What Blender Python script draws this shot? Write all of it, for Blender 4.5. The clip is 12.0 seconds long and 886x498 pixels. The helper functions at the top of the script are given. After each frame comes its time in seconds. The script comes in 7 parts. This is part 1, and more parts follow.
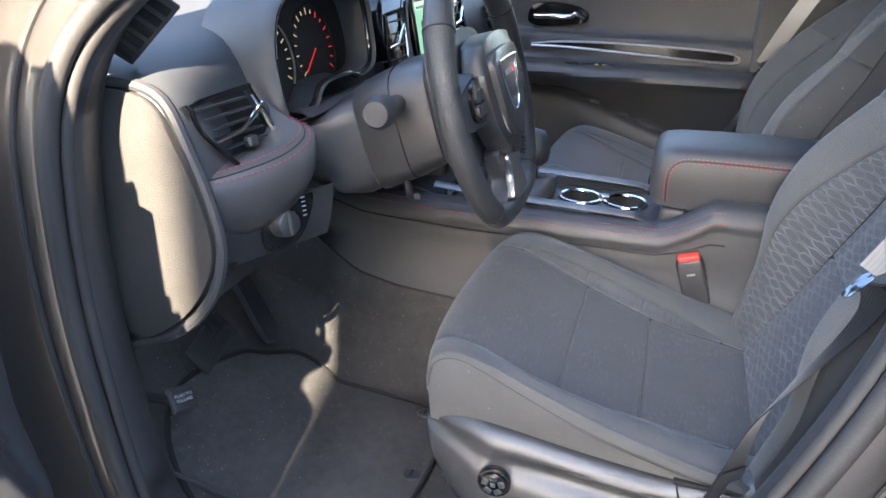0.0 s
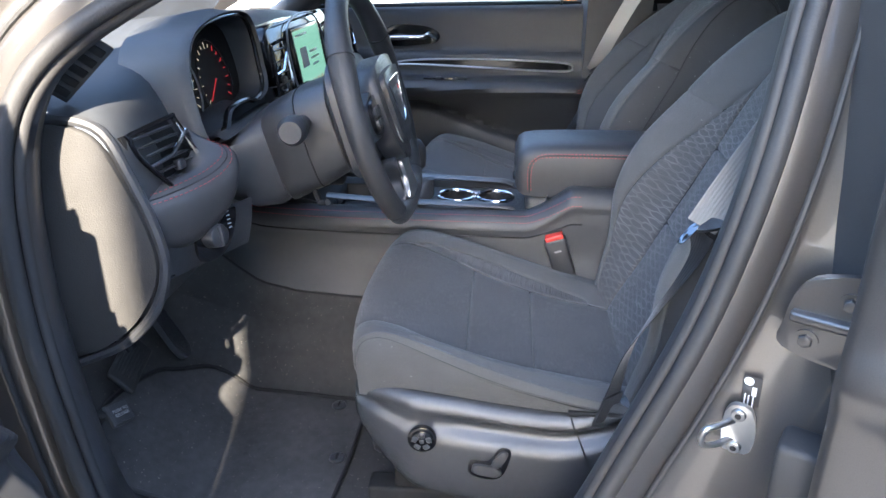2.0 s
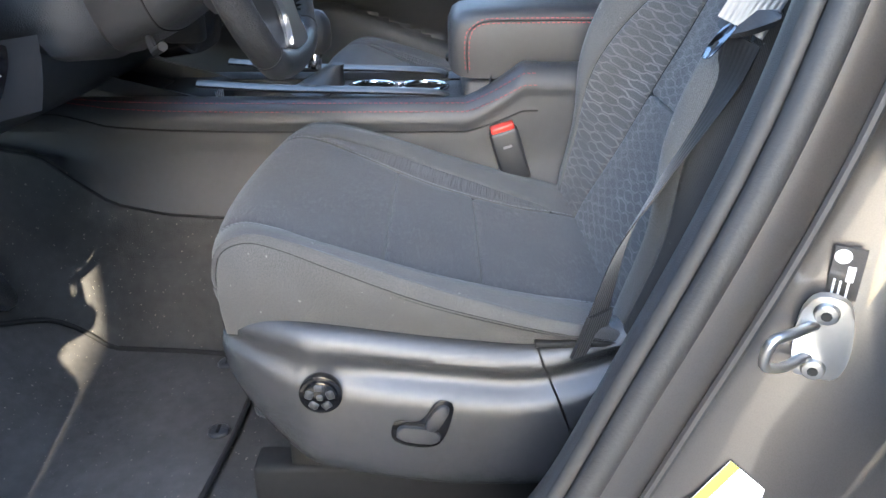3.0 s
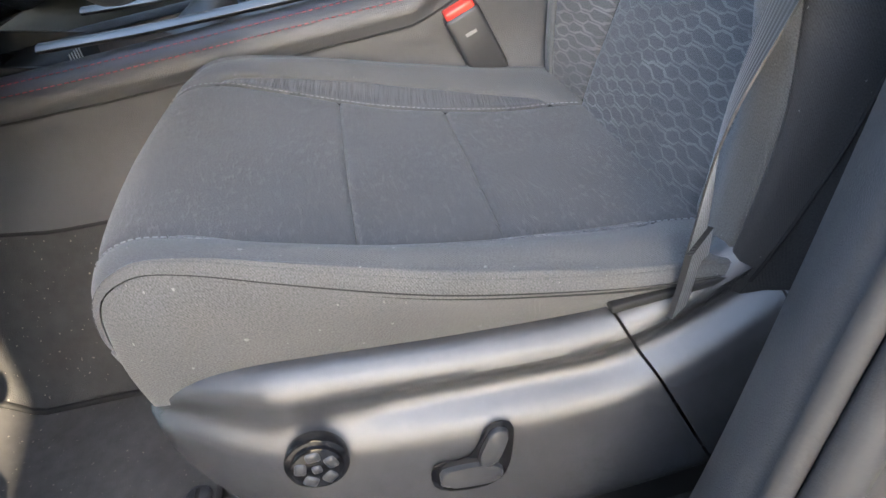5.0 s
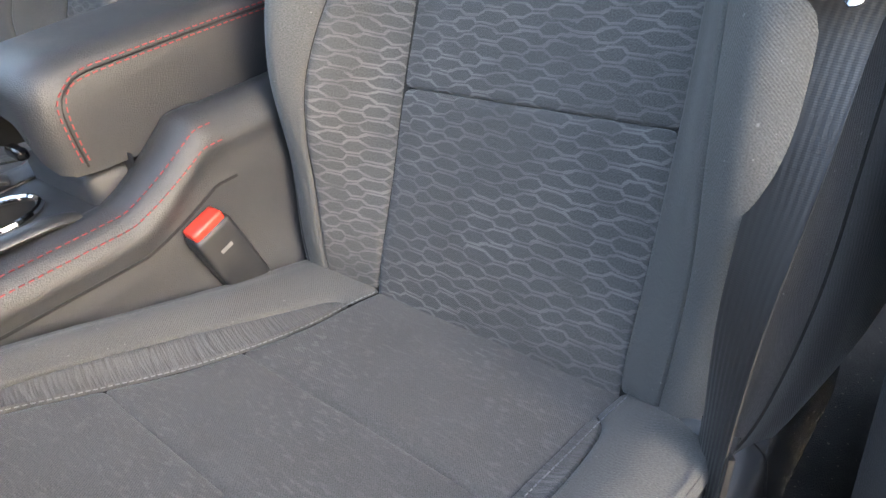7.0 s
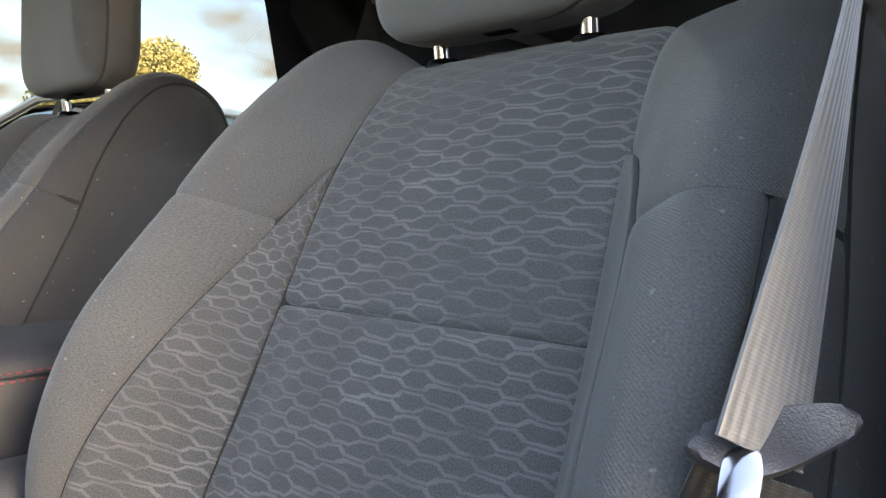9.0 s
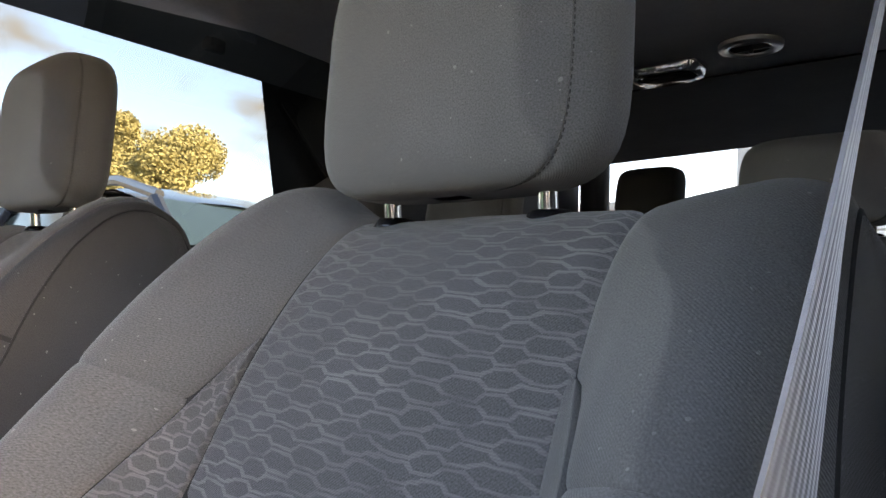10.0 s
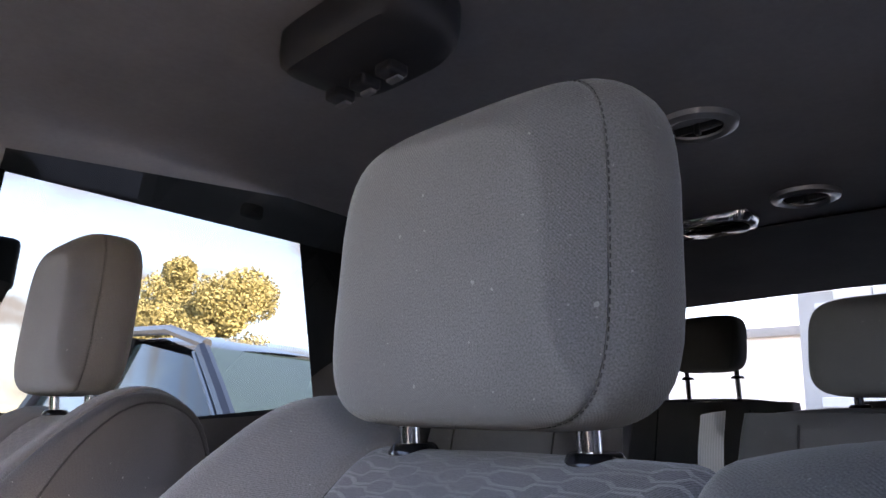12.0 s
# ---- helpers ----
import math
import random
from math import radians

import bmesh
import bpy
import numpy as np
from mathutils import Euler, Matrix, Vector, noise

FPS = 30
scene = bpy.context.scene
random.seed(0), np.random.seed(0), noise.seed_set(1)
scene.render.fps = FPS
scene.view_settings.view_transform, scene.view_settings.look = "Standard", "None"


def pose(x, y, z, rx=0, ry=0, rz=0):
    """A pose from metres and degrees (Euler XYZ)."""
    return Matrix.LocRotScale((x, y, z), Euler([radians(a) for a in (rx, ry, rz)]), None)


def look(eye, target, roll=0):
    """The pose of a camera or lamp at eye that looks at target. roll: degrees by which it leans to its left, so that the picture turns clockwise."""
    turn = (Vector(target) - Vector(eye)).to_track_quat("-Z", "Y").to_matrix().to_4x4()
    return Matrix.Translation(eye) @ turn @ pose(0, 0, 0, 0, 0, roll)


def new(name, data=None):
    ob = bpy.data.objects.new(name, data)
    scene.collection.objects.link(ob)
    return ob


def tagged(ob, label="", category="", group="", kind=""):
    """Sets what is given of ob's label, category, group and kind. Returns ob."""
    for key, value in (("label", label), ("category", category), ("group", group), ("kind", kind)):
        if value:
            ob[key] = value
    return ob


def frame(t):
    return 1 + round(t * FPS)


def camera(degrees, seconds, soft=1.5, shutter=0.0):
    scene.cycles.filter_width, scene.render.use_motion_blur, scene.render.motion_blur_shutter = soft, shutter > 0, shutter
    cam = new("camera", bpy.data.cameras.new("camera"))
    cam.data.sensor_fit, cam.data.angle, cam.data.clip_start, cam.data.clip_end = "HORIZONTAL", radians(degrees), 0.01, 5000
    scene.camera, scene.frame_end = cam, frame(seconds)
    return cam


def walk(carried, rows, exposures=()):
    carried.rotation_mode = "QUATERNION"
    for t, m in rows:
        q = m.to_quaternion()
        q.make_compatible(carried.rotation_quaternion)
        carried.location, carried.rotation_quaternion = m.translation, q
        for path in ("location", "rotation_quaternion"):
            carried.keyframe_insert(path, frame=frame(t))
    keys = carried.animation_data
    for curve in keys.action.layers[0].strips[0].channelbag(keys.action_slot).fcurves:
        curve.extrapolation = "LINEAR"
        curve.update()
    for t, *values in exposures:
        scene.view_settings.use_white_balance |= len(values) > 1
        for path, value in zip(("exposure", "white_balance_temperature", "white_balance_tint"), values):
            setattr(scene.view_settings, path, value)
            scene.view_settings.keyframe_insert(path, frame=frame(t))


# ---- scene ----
cam = camera(62.2, 12.0)
PATH = [
    (0, (-1.386, 0.213, 1.355), (0.369, 0.742, 0.555), 1.4),
    (0.5, (-1.52, 0.244, 1.393), (0.3, 0.599, 0.643), 0.7),
    (1, (-1.573, 0.265, 1.391), (0.275, 0.509, 0.667), 0.4),
    (1.5, (-1.578, 0.266, 1.388), (0.278, 0.451, 0.666), 0.2),
    (2, (-1.559, 0.256, 1.383), (0.288, 0.404, 0.63), 0.2),
    (2.5, (-1.44, 0.22, 1.304), (0.387, 0.313, 0.497), 0.1),
    (3, (-1.264, 0.238, 1.137), (0.562, 0.231, 0.319), -0.1),
    (3.2, (-1.197, 0.249, 1.098), (0.614, 0.227, 0.25), -1.5),
    (4.8, (-1.021, 0.26, 1.048), (0.694, 0.224, 0.02), -11.2),
    (5, (-1.008, 0.259, 1.058), (0.698, 0.188, 0.017), -13.5),
    (5.5, (-0.96, 0.28, 1.093), (0.701, 0.025, 0.008), -19.0),
    (6, (-0.886, 0.307, 1.129), (0.684, -0.126, -0.032), -25.4),
    (6.5, (-0.8, 0.395, 1.157), (0.542, -0.509, -0.018), -15.8),
    (6.7, (-0.772, 0.409, 1.156), (0.488, -0.64, 0.011), -13.0),
    (8.3, (-0.749, 0.28, 1.095), (0.6, -1.151, 0.73), -1.9),
    (8.5, (-0.743, 0.267, 1.104), (0.601, -1.189, 0.832), -1.0),
    (9, (-0.728, 0.231, 1.131), (0.58, -1.28, 1.036), 0.6),
    (9.5, (-0.725, 0.176, 1.167), (0.605, -1.316, 1.2), 1.7),
    (10, (-0.719, 0.138, 1.201), (0.629, -1.332, 1.349), 3.0),
    (10.5, (-0.707, 0.11, 1.237), (0.661, -1.329, 1.477), 4.1),
    (11, (-0.697, 0.088, 1.268), (0.699, -1.311, 1.574), 4.4),
    (11.5, (-0.691, 0.08, 1.273), (0.72, -1.287, 1.646), 4.1),
    (12, (-0.686, 0.079, 1.269), (0.731, -1.242, 1.77), 2.6),
]
walk(cam, [(t, look(e, g, r)) for t, e, g, r in PATH],
     [(0.0, 3.85, 6500, 12), (0.5, 3.5, 6250, 10), (2.0, 3.55, 5950, 11), (3.0, 3.9, 6350, 8), (5.0, 4.0, 6950, 10), (6.7, 4.25, 7600, 11), (8.3, 4.3, 8300, 10), (9.5, 3.8, 8300, 16), (10.5, 3.95, 8300, 22), (12.0, 4.05, 7350, 28)])
# ---- body ----
# ---- light ----
SUN_EL, SUN_AZ = 28.0, 262.0     # azimuth counted from +y (car's nose) clockwise towards +x
world = bpy.data.worlds.new("sky")
scene.world = world
world.use_nodes = True
wn, wl = world.node_tree.nodes, world.node_tree.links
sky = wn.new("ShaderNodeTexSky")
sky.sky_type = 'NISHITA'
sky.sun_disc = False
sky.sun_elevation = radians(SUN_EL)
sky.sun_rotation = radians(SUN_AZ)
sky.air_density, sky.dust_density, sky.ozone_density = 1.0, 1.2, 1.0
wl.new(sky.outputs[0], wn["Background"].inputs[0])
wn["Background"].inputs[1].default_value = 0.15
sun = new("sun", bpy.data.lights.new("sun", 'SUN'))
sun.data.energy, sun.data.angle, sun.data.color = 5.0, radians(0.53), (1.0, 0.86, 0.66)
SUN_DIR = Vector((math.sin(radians(SUN_AZ)) * math.cos(radians(SUN_EL)), math.cos(radians(SUN_AZ)) * math.cos(radians(SUN_EL)), math.sin(radians(SUN_EL))))
sun.matrix_world = look(SUN_DIR * 50, (0, 0, 0))


# ---- materials ----
class Nodes:
    """Small helper to write node trees briefly."""
    def __init__(self, name):
        self.m = bpy.data.materials.new(name)
        self.m.use_nodes = True
        self.t = self.m.node_tree
        self.b = self.t.nodes["Principled BSDF"]

    def add(self, kind, **kw):
        n = self.t.nodes.new(kind)
        for k, v in kw.items():
            if k in n.inputs:
                n.inputs[k].default_value = v
        return n

    def link(self, a, b):
        self.t.links.new(a, b)

    def math(self, op, a, b=None, c=None, clamp=False):
        n = self.t.nodes.new("ShaderNodeMath")
        n.operation, n.use_clamp = op, clamp
        for i, v in enumerate((a, b, c)):
            if v is None:
                continue
            if isinstance(v, (int, float)):
                n.inputs[i].default_value = v
            else:
                self.link(v, n.inputs[i])
        return n.outputs[0]

    def mix(self, fac, a, b):
        n = self.t.nodes.new("ShaderNodeMix")
        n.data_type = 'RGBA'
        for i, v in ((0, fac), (6, a), (7, b)):
            if isinstance(v, (int, float)):
                n.inputs[i].default_value = v
            elif isinstance(v, tuple):
                n.inputs[i].default_value = (*v, 1)[:4]
            else:
                self.link(v, n.inputs[i])
        return n.outputs[2]

    def coords(self, uv=False):
        n = self.t.nodes.new("ShaderNodeTexCoord")
        return n.outputs["UV" if uv else "Object"]

    def noise(self, vec, scale, detail=3.0, rough=0.55):
        n = self.add("ShaderNodeTexNoise", Scale=scale, Detail=detail, Roughness=rough)
        self.link(vec, n.inputs["Vector"])
        return n.outputs["Fac"]

    def bump(self, height, strength, distance=0.001):
        n = self.add("ShaderNodeBump", Strength=strength, Distance=distance)
        self.link(height, n.inputs["Height"])
        if self.b.inputs["Normal"].links:
            self.link(self.b.inputs["Normal"].links[0].from_socket, n.inputs["Normal"])
        self.link(n.outputs[0], self.b.inputs["Normal"])


def surface(name, colour, rough, metal=0.0, grain=0.0, grain_scale=600.0, vary=0.25, vary_scale=9.0, coat=0.0, ior=1.5, cells=False, spec=0.5, dust=0.0):
    n = Nodes(name)
    b = n.b
    b.inputs["Roughness"].default_value = rough
    b.inputs["Metallic"].default_value = metal
    b.inputs["Coat Weight"].default_value = coat
    b.inputs["Coat Roughness"].default_value = 0.06
    b.inputs["IOR"].default_value = ior
    b.inputs["Specular IOR Level"].default_value = spec
    co = n.coords()
    big = n.noise(co, vary_scale, 4.0)
    fine = n.noise(co, vary_scale * 11, 3.0)
    k = n.math('ADD', n.math('MULTIPLY', big, 0.65), n.math('MULTIPLY', fine, 0.35))
    lo = tuple(c * (1 - vary) for c in colour)
    hi = tuple(min(1, c * (1 + vary)) for c in colour)
    ramp = n.math('MULTIPLY_ADD', k, 2.4, -0.7, clamp=True)
    col = n.mix(ramp, lo, hi)
    if dust:
        spots = n.math('GREATER_THAN', n.noise(co, 240.0, 1.0, 0.3), 0.752)
        mask = n.math('MULTIPLY', spots, dust)
        col = n.mix(mask, col, (0.32, 0.29, 0.24))
    n.link(col, b.inputs["Base Color"])
    n.link(n.math('MULTIPLY_ADD', ramp, 0.16 * rough + 0.02, rough * 0.9, clamp=True), b.inputs["Roughness"])
    if grain:
        if cells:
            v = n.add("ShaderNodeTexVoronoi", Scale=grain_scale)
            v.feature = 'DISTANCE_TO_EDGE'
            n.link(co, v.inputs["Vector"])
            n.bump(n.math('MINIMUM', v.outputs["Distance"], 0.25), grain, 0.0012)
        else:
            n.bump(n.noise(co, grain_scale, 2.0), grain, 0.0015)
    return n.m


def woven(name, base, light=None, kind="plain", rough=0.9):
    """Upholstery cloth on a UV in metres; kind: plain twill, waves (jacquard of stretched hexagons), faint ripples or pleats."""
    n = Nodes(name)
    b = n.b
    b.inputs["Roughness"].default_value = rough
    b.inputs["Specular IOR Level"].default_value = 0.35
    b.inputs["Sheen Weight"].default_value = 0.14
    b.inputs["Sheen Roughness"].default_value = 0.45
    uv = n.coords(True)
    sep = n.add("ShaderNodeSeparateXYZ")
    n.link(uv, sep.inputs[0])
    u, v = sep.outputs[0], sep.outputs[1]
    big = n.noise(uv, 14.0, 4.0)
    fine = n.noise(uv, 820.0, 2.5)
    shade = n.math('MULTIPLY_ADD', big, 0.34, 0.83)
    col = n.mix(n.math('MULTIPLY_ADD', fine, 2.2, -0.6, clamp=True), tuple(c * 0.62 for c in base), tuple(c * 1.38 for c in base))
    twill = n.math('SINE', n.math('MULTIPLY', n.math('ADD', u, v), 2 * math.pi / 0.0022))
    height = n.math('MULTIPLY_ADD', twill, 0.25, fine)
    if kind == "pleats":
        fold_map = n.add("ShaderNodeMapping")
        fold_map.inputs["Scale"].default_value = (22.0, 150.0, 1.0)
        n.link(uv, fold_map.inputs["Vector"])
        folds = n.noise(fold_map.outputs[0], 1.0, 2.0)
        height = n.math('MULTIPLY_ADD', folds, 16.0, height)
        b.inputs["Specular IOR Level"].default_value = 0.6
    elif kind == "faint":
        rip_map = n.add("ShaderNodeMapping")
        rip_map.inputs["Scale"].default_value = (75.0, 230.0, 1.0)
        rip_map.inputs["Rotation"].default_value = (0.0, 0.0, radians(80))
        n.link(uv, rip_map.inputs["Vector"])
        ripple = n.noise(rip_map.outputs[0], 1.0, 2.0)
        k = n.math('MULTIPLY', n.math('MULTIPLY_ADD', ripple, 7.0, -3.7, clamp=True), n.math('MULTIPLY_ADD', n.noise(uv, 9.0, 2.0), 2.0, -0.55, clamp=True))
        col = n.mix(n.math('MULTIPLY', k, 0.38), col, light)
        height = n.math('MULTIPLY_ADD', k, 2.0, height)
    elif kind == "waves":
        warp = n.math('MULTIPLY_ADD', n.noise(uv, 24.0, 3.0), 0.036, -0.018)
        wide_map = n.add("ShaderNodeMapping")
        wide_map.inputs["Scale"].default_value = (26.0, 75.0, 1.0)
        n.link(uv, wide_map.inputs["Vector"])
        streak = n.noise(wide_map.outputs[0], 1.0, 2.0)
        lane = n.add("ShaderNodeTexWhiteNoise")
        lane.noise_dimensions = '1D'
        n.link(n.math('FLOOR', n.math('DIVIDE', n.math('ADD', v, n.math('MULTIPLY', warp, 0.22)), 0.0144)), lane.inputs["W"])
        row = n.math('PINGPONG', n.math('ADD', v, n.math('MULTIPLY', warp, 0.22)), 0.0072)
        tri = n.math('PINGPONG', n.math('ADD', n.math('ADD', u, warp), n.math('MULTIPLY', lane.outputs[0], 0.012)), 0.0240)
        trap = n.math('MULTIPLY', n.math('SUBTRACT', n.math('MINIMUM', n.math('MAXIMUM', tri, 0.0085), 0.0155), 0.0120), 0.60)
        wall = n.math('ABSOLUTE', n.math('SUBTRACT', n.math('ADD', row, trap), 0.0036))
        slope_run = n.math('LESS_THAN', n.math('ABSOLUTE', n.math('SUBTRACT', tri, 0.0120)), 0.0036)
        half = n.math('ADD', n.math('MULTIPLY_ADD', streak, 0.0015, 0.00015), n.math('MULTIPLY', slope_run, 0.0006))
        on = n.math('MULTIPLY_ADD', n.math('SUBTRACT', half, wall), 2200.0, 0.5, clamp=True)
        breaks = n.math('MULTIPLY', n.math('MULTIPLY_ADD', streak, 3.0, -0.55, clamp=True), n.math('MULTIPLY_ADD', n.noise(uv, 7.0, 2.0), 2.4, -0.45, clamp=True))
        threads = n.math('MULTIPLY_ADD', n.math('SINE', n.math('MULTIPLY', v, 2 * math.pi / 0.0016)), 0.2, 0.8)
        k = n.math('MULTIPLY', n.math('MULTIPLY', on, breaks), threads)
        col = n.mix(k, col, light)
        height = n.math('MULTIPLY_ADD', k, 0.8, height)
    else:
        lint = n.math('GREATER_THAN', n.noise(uv, 210.0, 1.0, 0.3), 0.77)
        col = n.mix(n.math('MULTIPLY', lint, 0.35), col, (0.3, 0.3, 0.29))
    sc = n.add("ShaderNodeVectorMath")
    sc.operation = 'SCALE'
    n.link(col, sc.inputs[0])
    n.link(shade, sc.inputs["Scale"])
    n.link(sc.outputs[0], b.inputs["Base Color"])
    n.bump(height, 0.5, 0.0006)
    return n.m


def webbing(name, colour, gloss=1.0):
    n = Nodes(name)
    uv = n.coords(True)
    sep = n.add("ShaderNodeSeparateXYZ")
    n.link(uv, sep.inputs[0])
    ribs = n.math('SINE', n.math('MULTIPLY', sep.outputs[0], 2 * math.pi / 0.0046))
    cross = n.math('SINE', n.math('MULTIPLY', sep.outputs[1], 2 * math.pi / 0.0013))
    h = n.math('MULTIPLY_ADD', cross, 0.2, ribs)
    n.link(n.mix(n.math('MULTIPLY_ADD', h, 0.3, 0.5, clamp=True), tuple(c * 0.82 for c in colour), tuple(c * 1.18 for c in colour)), n.b.inputs["Base Color"])
    n.b.inputs["Roughness"].default_value = 0.36
    n.b.inputs["Specular IOR Level"].default_value = gloss
    n.b.inputs["Sheen Weight"].default_value = 0.6 * gloss
    n.b.inputs["Sheen Roughness"].default_value = 0.3
    n.bump(h, 0.22, 0.0006)
    return n.m


def glowing(name, colour, strength):
    n = Nodes(name)
    n.b.inputs["Base Color"].default_value = (*[c * 0.1 for c in colour], 1)
    n.b.inputs["Emission Color"].default_value = (*colour, 1)
    n.b.inputs["Emission Strength"].default_value = strength
    n.b.inputs["Roughness"].default_value = 0.15
    return n.m


def clear_glass(name, tint, rough=0.0):
    n = Nodes(name)
    out = n.t.nodes["Material Output"]
    tr = n.add("ShaderNodeBsdfTransparent")
    tr.inputs[0].default_value = (*tint, 1)
    gl = n.add("ShaderNodeBsdfGlossy")
    gl.inputs["Roughness"].default_value = rough
    fr = n.add("ShaderNodeFresnel", IOR=1.45)
    mx = n.add("ShaderNodeMixShader")
    n.link(fr.outputs[0], mx.inputs[0])
    n.link(tr.outputs[0], mx.inputs[1])
    n.link(gl.outputs[0], mx.inputs[2])
    n.link(mx.outputs[0], out.inputs[0])
    return n.m


def flaked_paint(name, colour):
    n = Nodes(name)
    co = n.coords()
    v = n.add("ShaderNodeTexVoronoi", Scale=900.0)
    n.link(co, v.inputs["Vector"])
    n.link(n.mix(v.outputs["Distance"], tuple(c * 1.12 for c in colour), tuple(c * 0.92 for c in colour)), n.b.inputs["Base Color"])
    n.b.inputs["Metallic"].default_value = 0.55
    n.b.inputs["Roughness"].default_value = 0.38
    n.b.inputs["Coat Weight"].default_value = 1.0
    n.b.inputs["Coat Roughness"].default_value = 0.04
    n.bump(n.noise(co, 18.0, 2.0), 0.03, 0.002)
    return n.m


CLOTH = woven("seat_cloth", (0.082, 0.082, 0.081))
# smoother seat cloth for the flanks, its colour darkened for their shade
CLOTH_SHADED = woven("seat_cloth_shaded", (0.030, 0.030, 0.031), rough=0.55)
CLOTH_WAVES = woven("seat_cloth_waves", (0.070, 0.070, 0.071), (0.152, 0.149, 0.147), "waves")
CLOTH_FAINT = woven("seat_cloth_faint", (0.068, 0.068, 0.069), (0.17, 0.165, 0.165), "faint")
CLOTH_PLEATS = woven("seat_cloth_pleats", (0.066, 0.066, 0.067), kind="pleats", rough=0.6)
HEADLINER = surface("headliner_cloth", (0.29, 0.285, 0.285), 0.95, grain=0.35, grain_scale=900, vary=0.12, spec=0.2)
LEATHER = surface("black_leather", (0.036, 0.037, 0.040), 0.40, grain=0.5, grain_scale=420, cells=True, vary=0.15)
LEATHER_PUNCHED = surface("perforated_leather", (0.030, 0.030, 0.031), 0.5, grain=0.9, grain_scale=300, cells=True, vary=0.1)
GRAIN = surface("grained_dark_plastic", (0.040, 0.041, 0.044), 0.47, grain=0.45, grain_scale=500, cells=True, vary=0.15)
SOFT_DASH = surface("soft_dash_skin", (0.046, 0.049, 0.053), 0.5, grain=0.5, grain_scale=450, cells=True, vary=0.15)
SMOOTH = surface("satin_black_plastic", (0.034, 0.035, 0.038), 0.34, grain=0.3, grain_scale=1200, vary=0.15)
COVER = surface("moulded_cover_plastic", (0.040, 0.041, 0.044), 0.23, grain=0.30, grain_scale=1400, vary=0.12, spec=0.8)
SIDE_FELT = surface("rough_side_panel", (0.036, 0.034, 0.032), 0.85, grain=0.6, grain_scale=420, vary=0.25)
PIANO = surface("gloss_black_plastic", (0.008, 0.008, 0.009), 0.12, vary=0.1, spec=0.4)
DARK = surface("matt_black", (0.010, 0.010, 0.010), 0.8, vary=0.2)
CHROME = surface("chrome", (0.75, 0.75, 0.76), 0.09, metal=1.0, vary=0.05)
STEEL = surface("polished_steel", (0.22, 0.23, 0.25), 0.16, metal=1.0, vary=0.1)
DARK_SATIN = surface("dark_satin_metal", (0.16, 0.155, 0.15), 0.42, metal=0.9, vary=0.1)
SILVER = surface("satin_silver", (0.55, 0.55, 0.55), 0.34, metal=1.0, vary=0.08)
ZINC = surface("zinc_plated_steel", (0.48, 0.48, 0.47), 0.38, metal=1.0, grain=0.2, vary=0.15)
RUBBER = surface("black_rubber_seal", (0.035, 0.034, 0.034), 0.62, grain=0.25, grain_scale=300, vary=0.2)
CARPET = surface("black_carpet", (0.060, 0.059, 0.058), 0.98, grain=1.0, grain_scale=700, vary=0.3, vary_scale=5.0, dust=0.5, spec=0.15)
MAT = surface("floor_mat_pile", (0.078, 0.076, 0.075), 0.98, grain=1.0, grain_scale=800, vary=0.35, vary_scale=6.0, dust=0.55, spec=0.15)
PAINT = flaked_paint("granite_metallic_paint", (0.078, 0.072, 0.068))
NAVY_PAINT = flaked_paint("navy_metallic_paint", (0.025, 0.035, 0.06))
STITCH = surface("red_thread", (0.30, 0.035, 0.040), 0.7, vary=0.2, vary_scale=300)
THREAD_DARK = surface("dark_grey_thread", (0.055, 0.056, 0.058), 0.7, vary=0.2, vary_scale=300)
THREAD = surface("grey_thread", (0.19, 0.195, 0.205), 0.7, vary=0.2, vary_scale=300)
RED = surface("red_plastic", (0.75, 0.055, 0.035), 0.35, vary=0.08)
WHITE = surface("white_print", (0.75, 0.75, 0.73), 0.5, vary=0.05)
YELLOW = surface("yellow_print", (0.80, 0.62, 0.05), 0.5, vary=0.05)
GREY_PRINT = surface("grey_print", (0.34, 0.34, 0.35), 0.6, vary=0.1)
# one black webbing, two copies: shoulder colour lightened for its sheen, lap darker
WEBBING_LIT = webbing("belt_webbing_lit", (0.12, 0.12, 0.124))
WEBBING_DARK = webbing("belt_webbing_dark", (0.020, 0.020, 0.021), 0.45)
WEBBING_GREY = webbing("grey_belt_webbing", (0.24, 0.23, 0.22))
GLASS = clear_glass("window_glass", (0.93, 0.95, 0.94))
SIDE_GLASS = clear_glass("lightly_tinted_glass", (0.60, 0.62, 0.63))
PRIVACY = clear_glass("tinted_glass", (0.13, 0.145, 0.15))
REAR_TINT = clear_glass("rear_tinted_glass", (0.42, 0.43, 0.43))
LENS = clear_glass("gauge_lens", (0.75, 0.75, 0.75), 0.02)
SCREEN = glowing("lit_display", (0.16, 0.34, 0.24), 0.16)
SCREEN_DARK = glowing("dim_display", (0.05, 0.07, 0.06), 0.25)
RED_LIT = glowing("red_lit_mark", (0.8, 0.05, 0.06), 0.045)
DIM_LIT = glowing("dim_lit_mark", (0.35, 0.3, 0.2), 0.08)
ASPHALT = surface("asphalt", (0.06, 0.058, 0.055), 0.92, grain=0.8, grain_scale=90, vary=0.3, vary_scale=1.2)
CONCRETE = surface("grey_paving", (0.15, 0.148, 0.145), 0.9, grain=0.5, grain_scale=60, vary=0.15, vary_scale=1.5)
WALL_WHITE = surface("white_painted_brick", (0.70, 0.68, 0.66), 0.8, grain=0.4, grain_scale=80, vary=0.08, vary_scale=3)
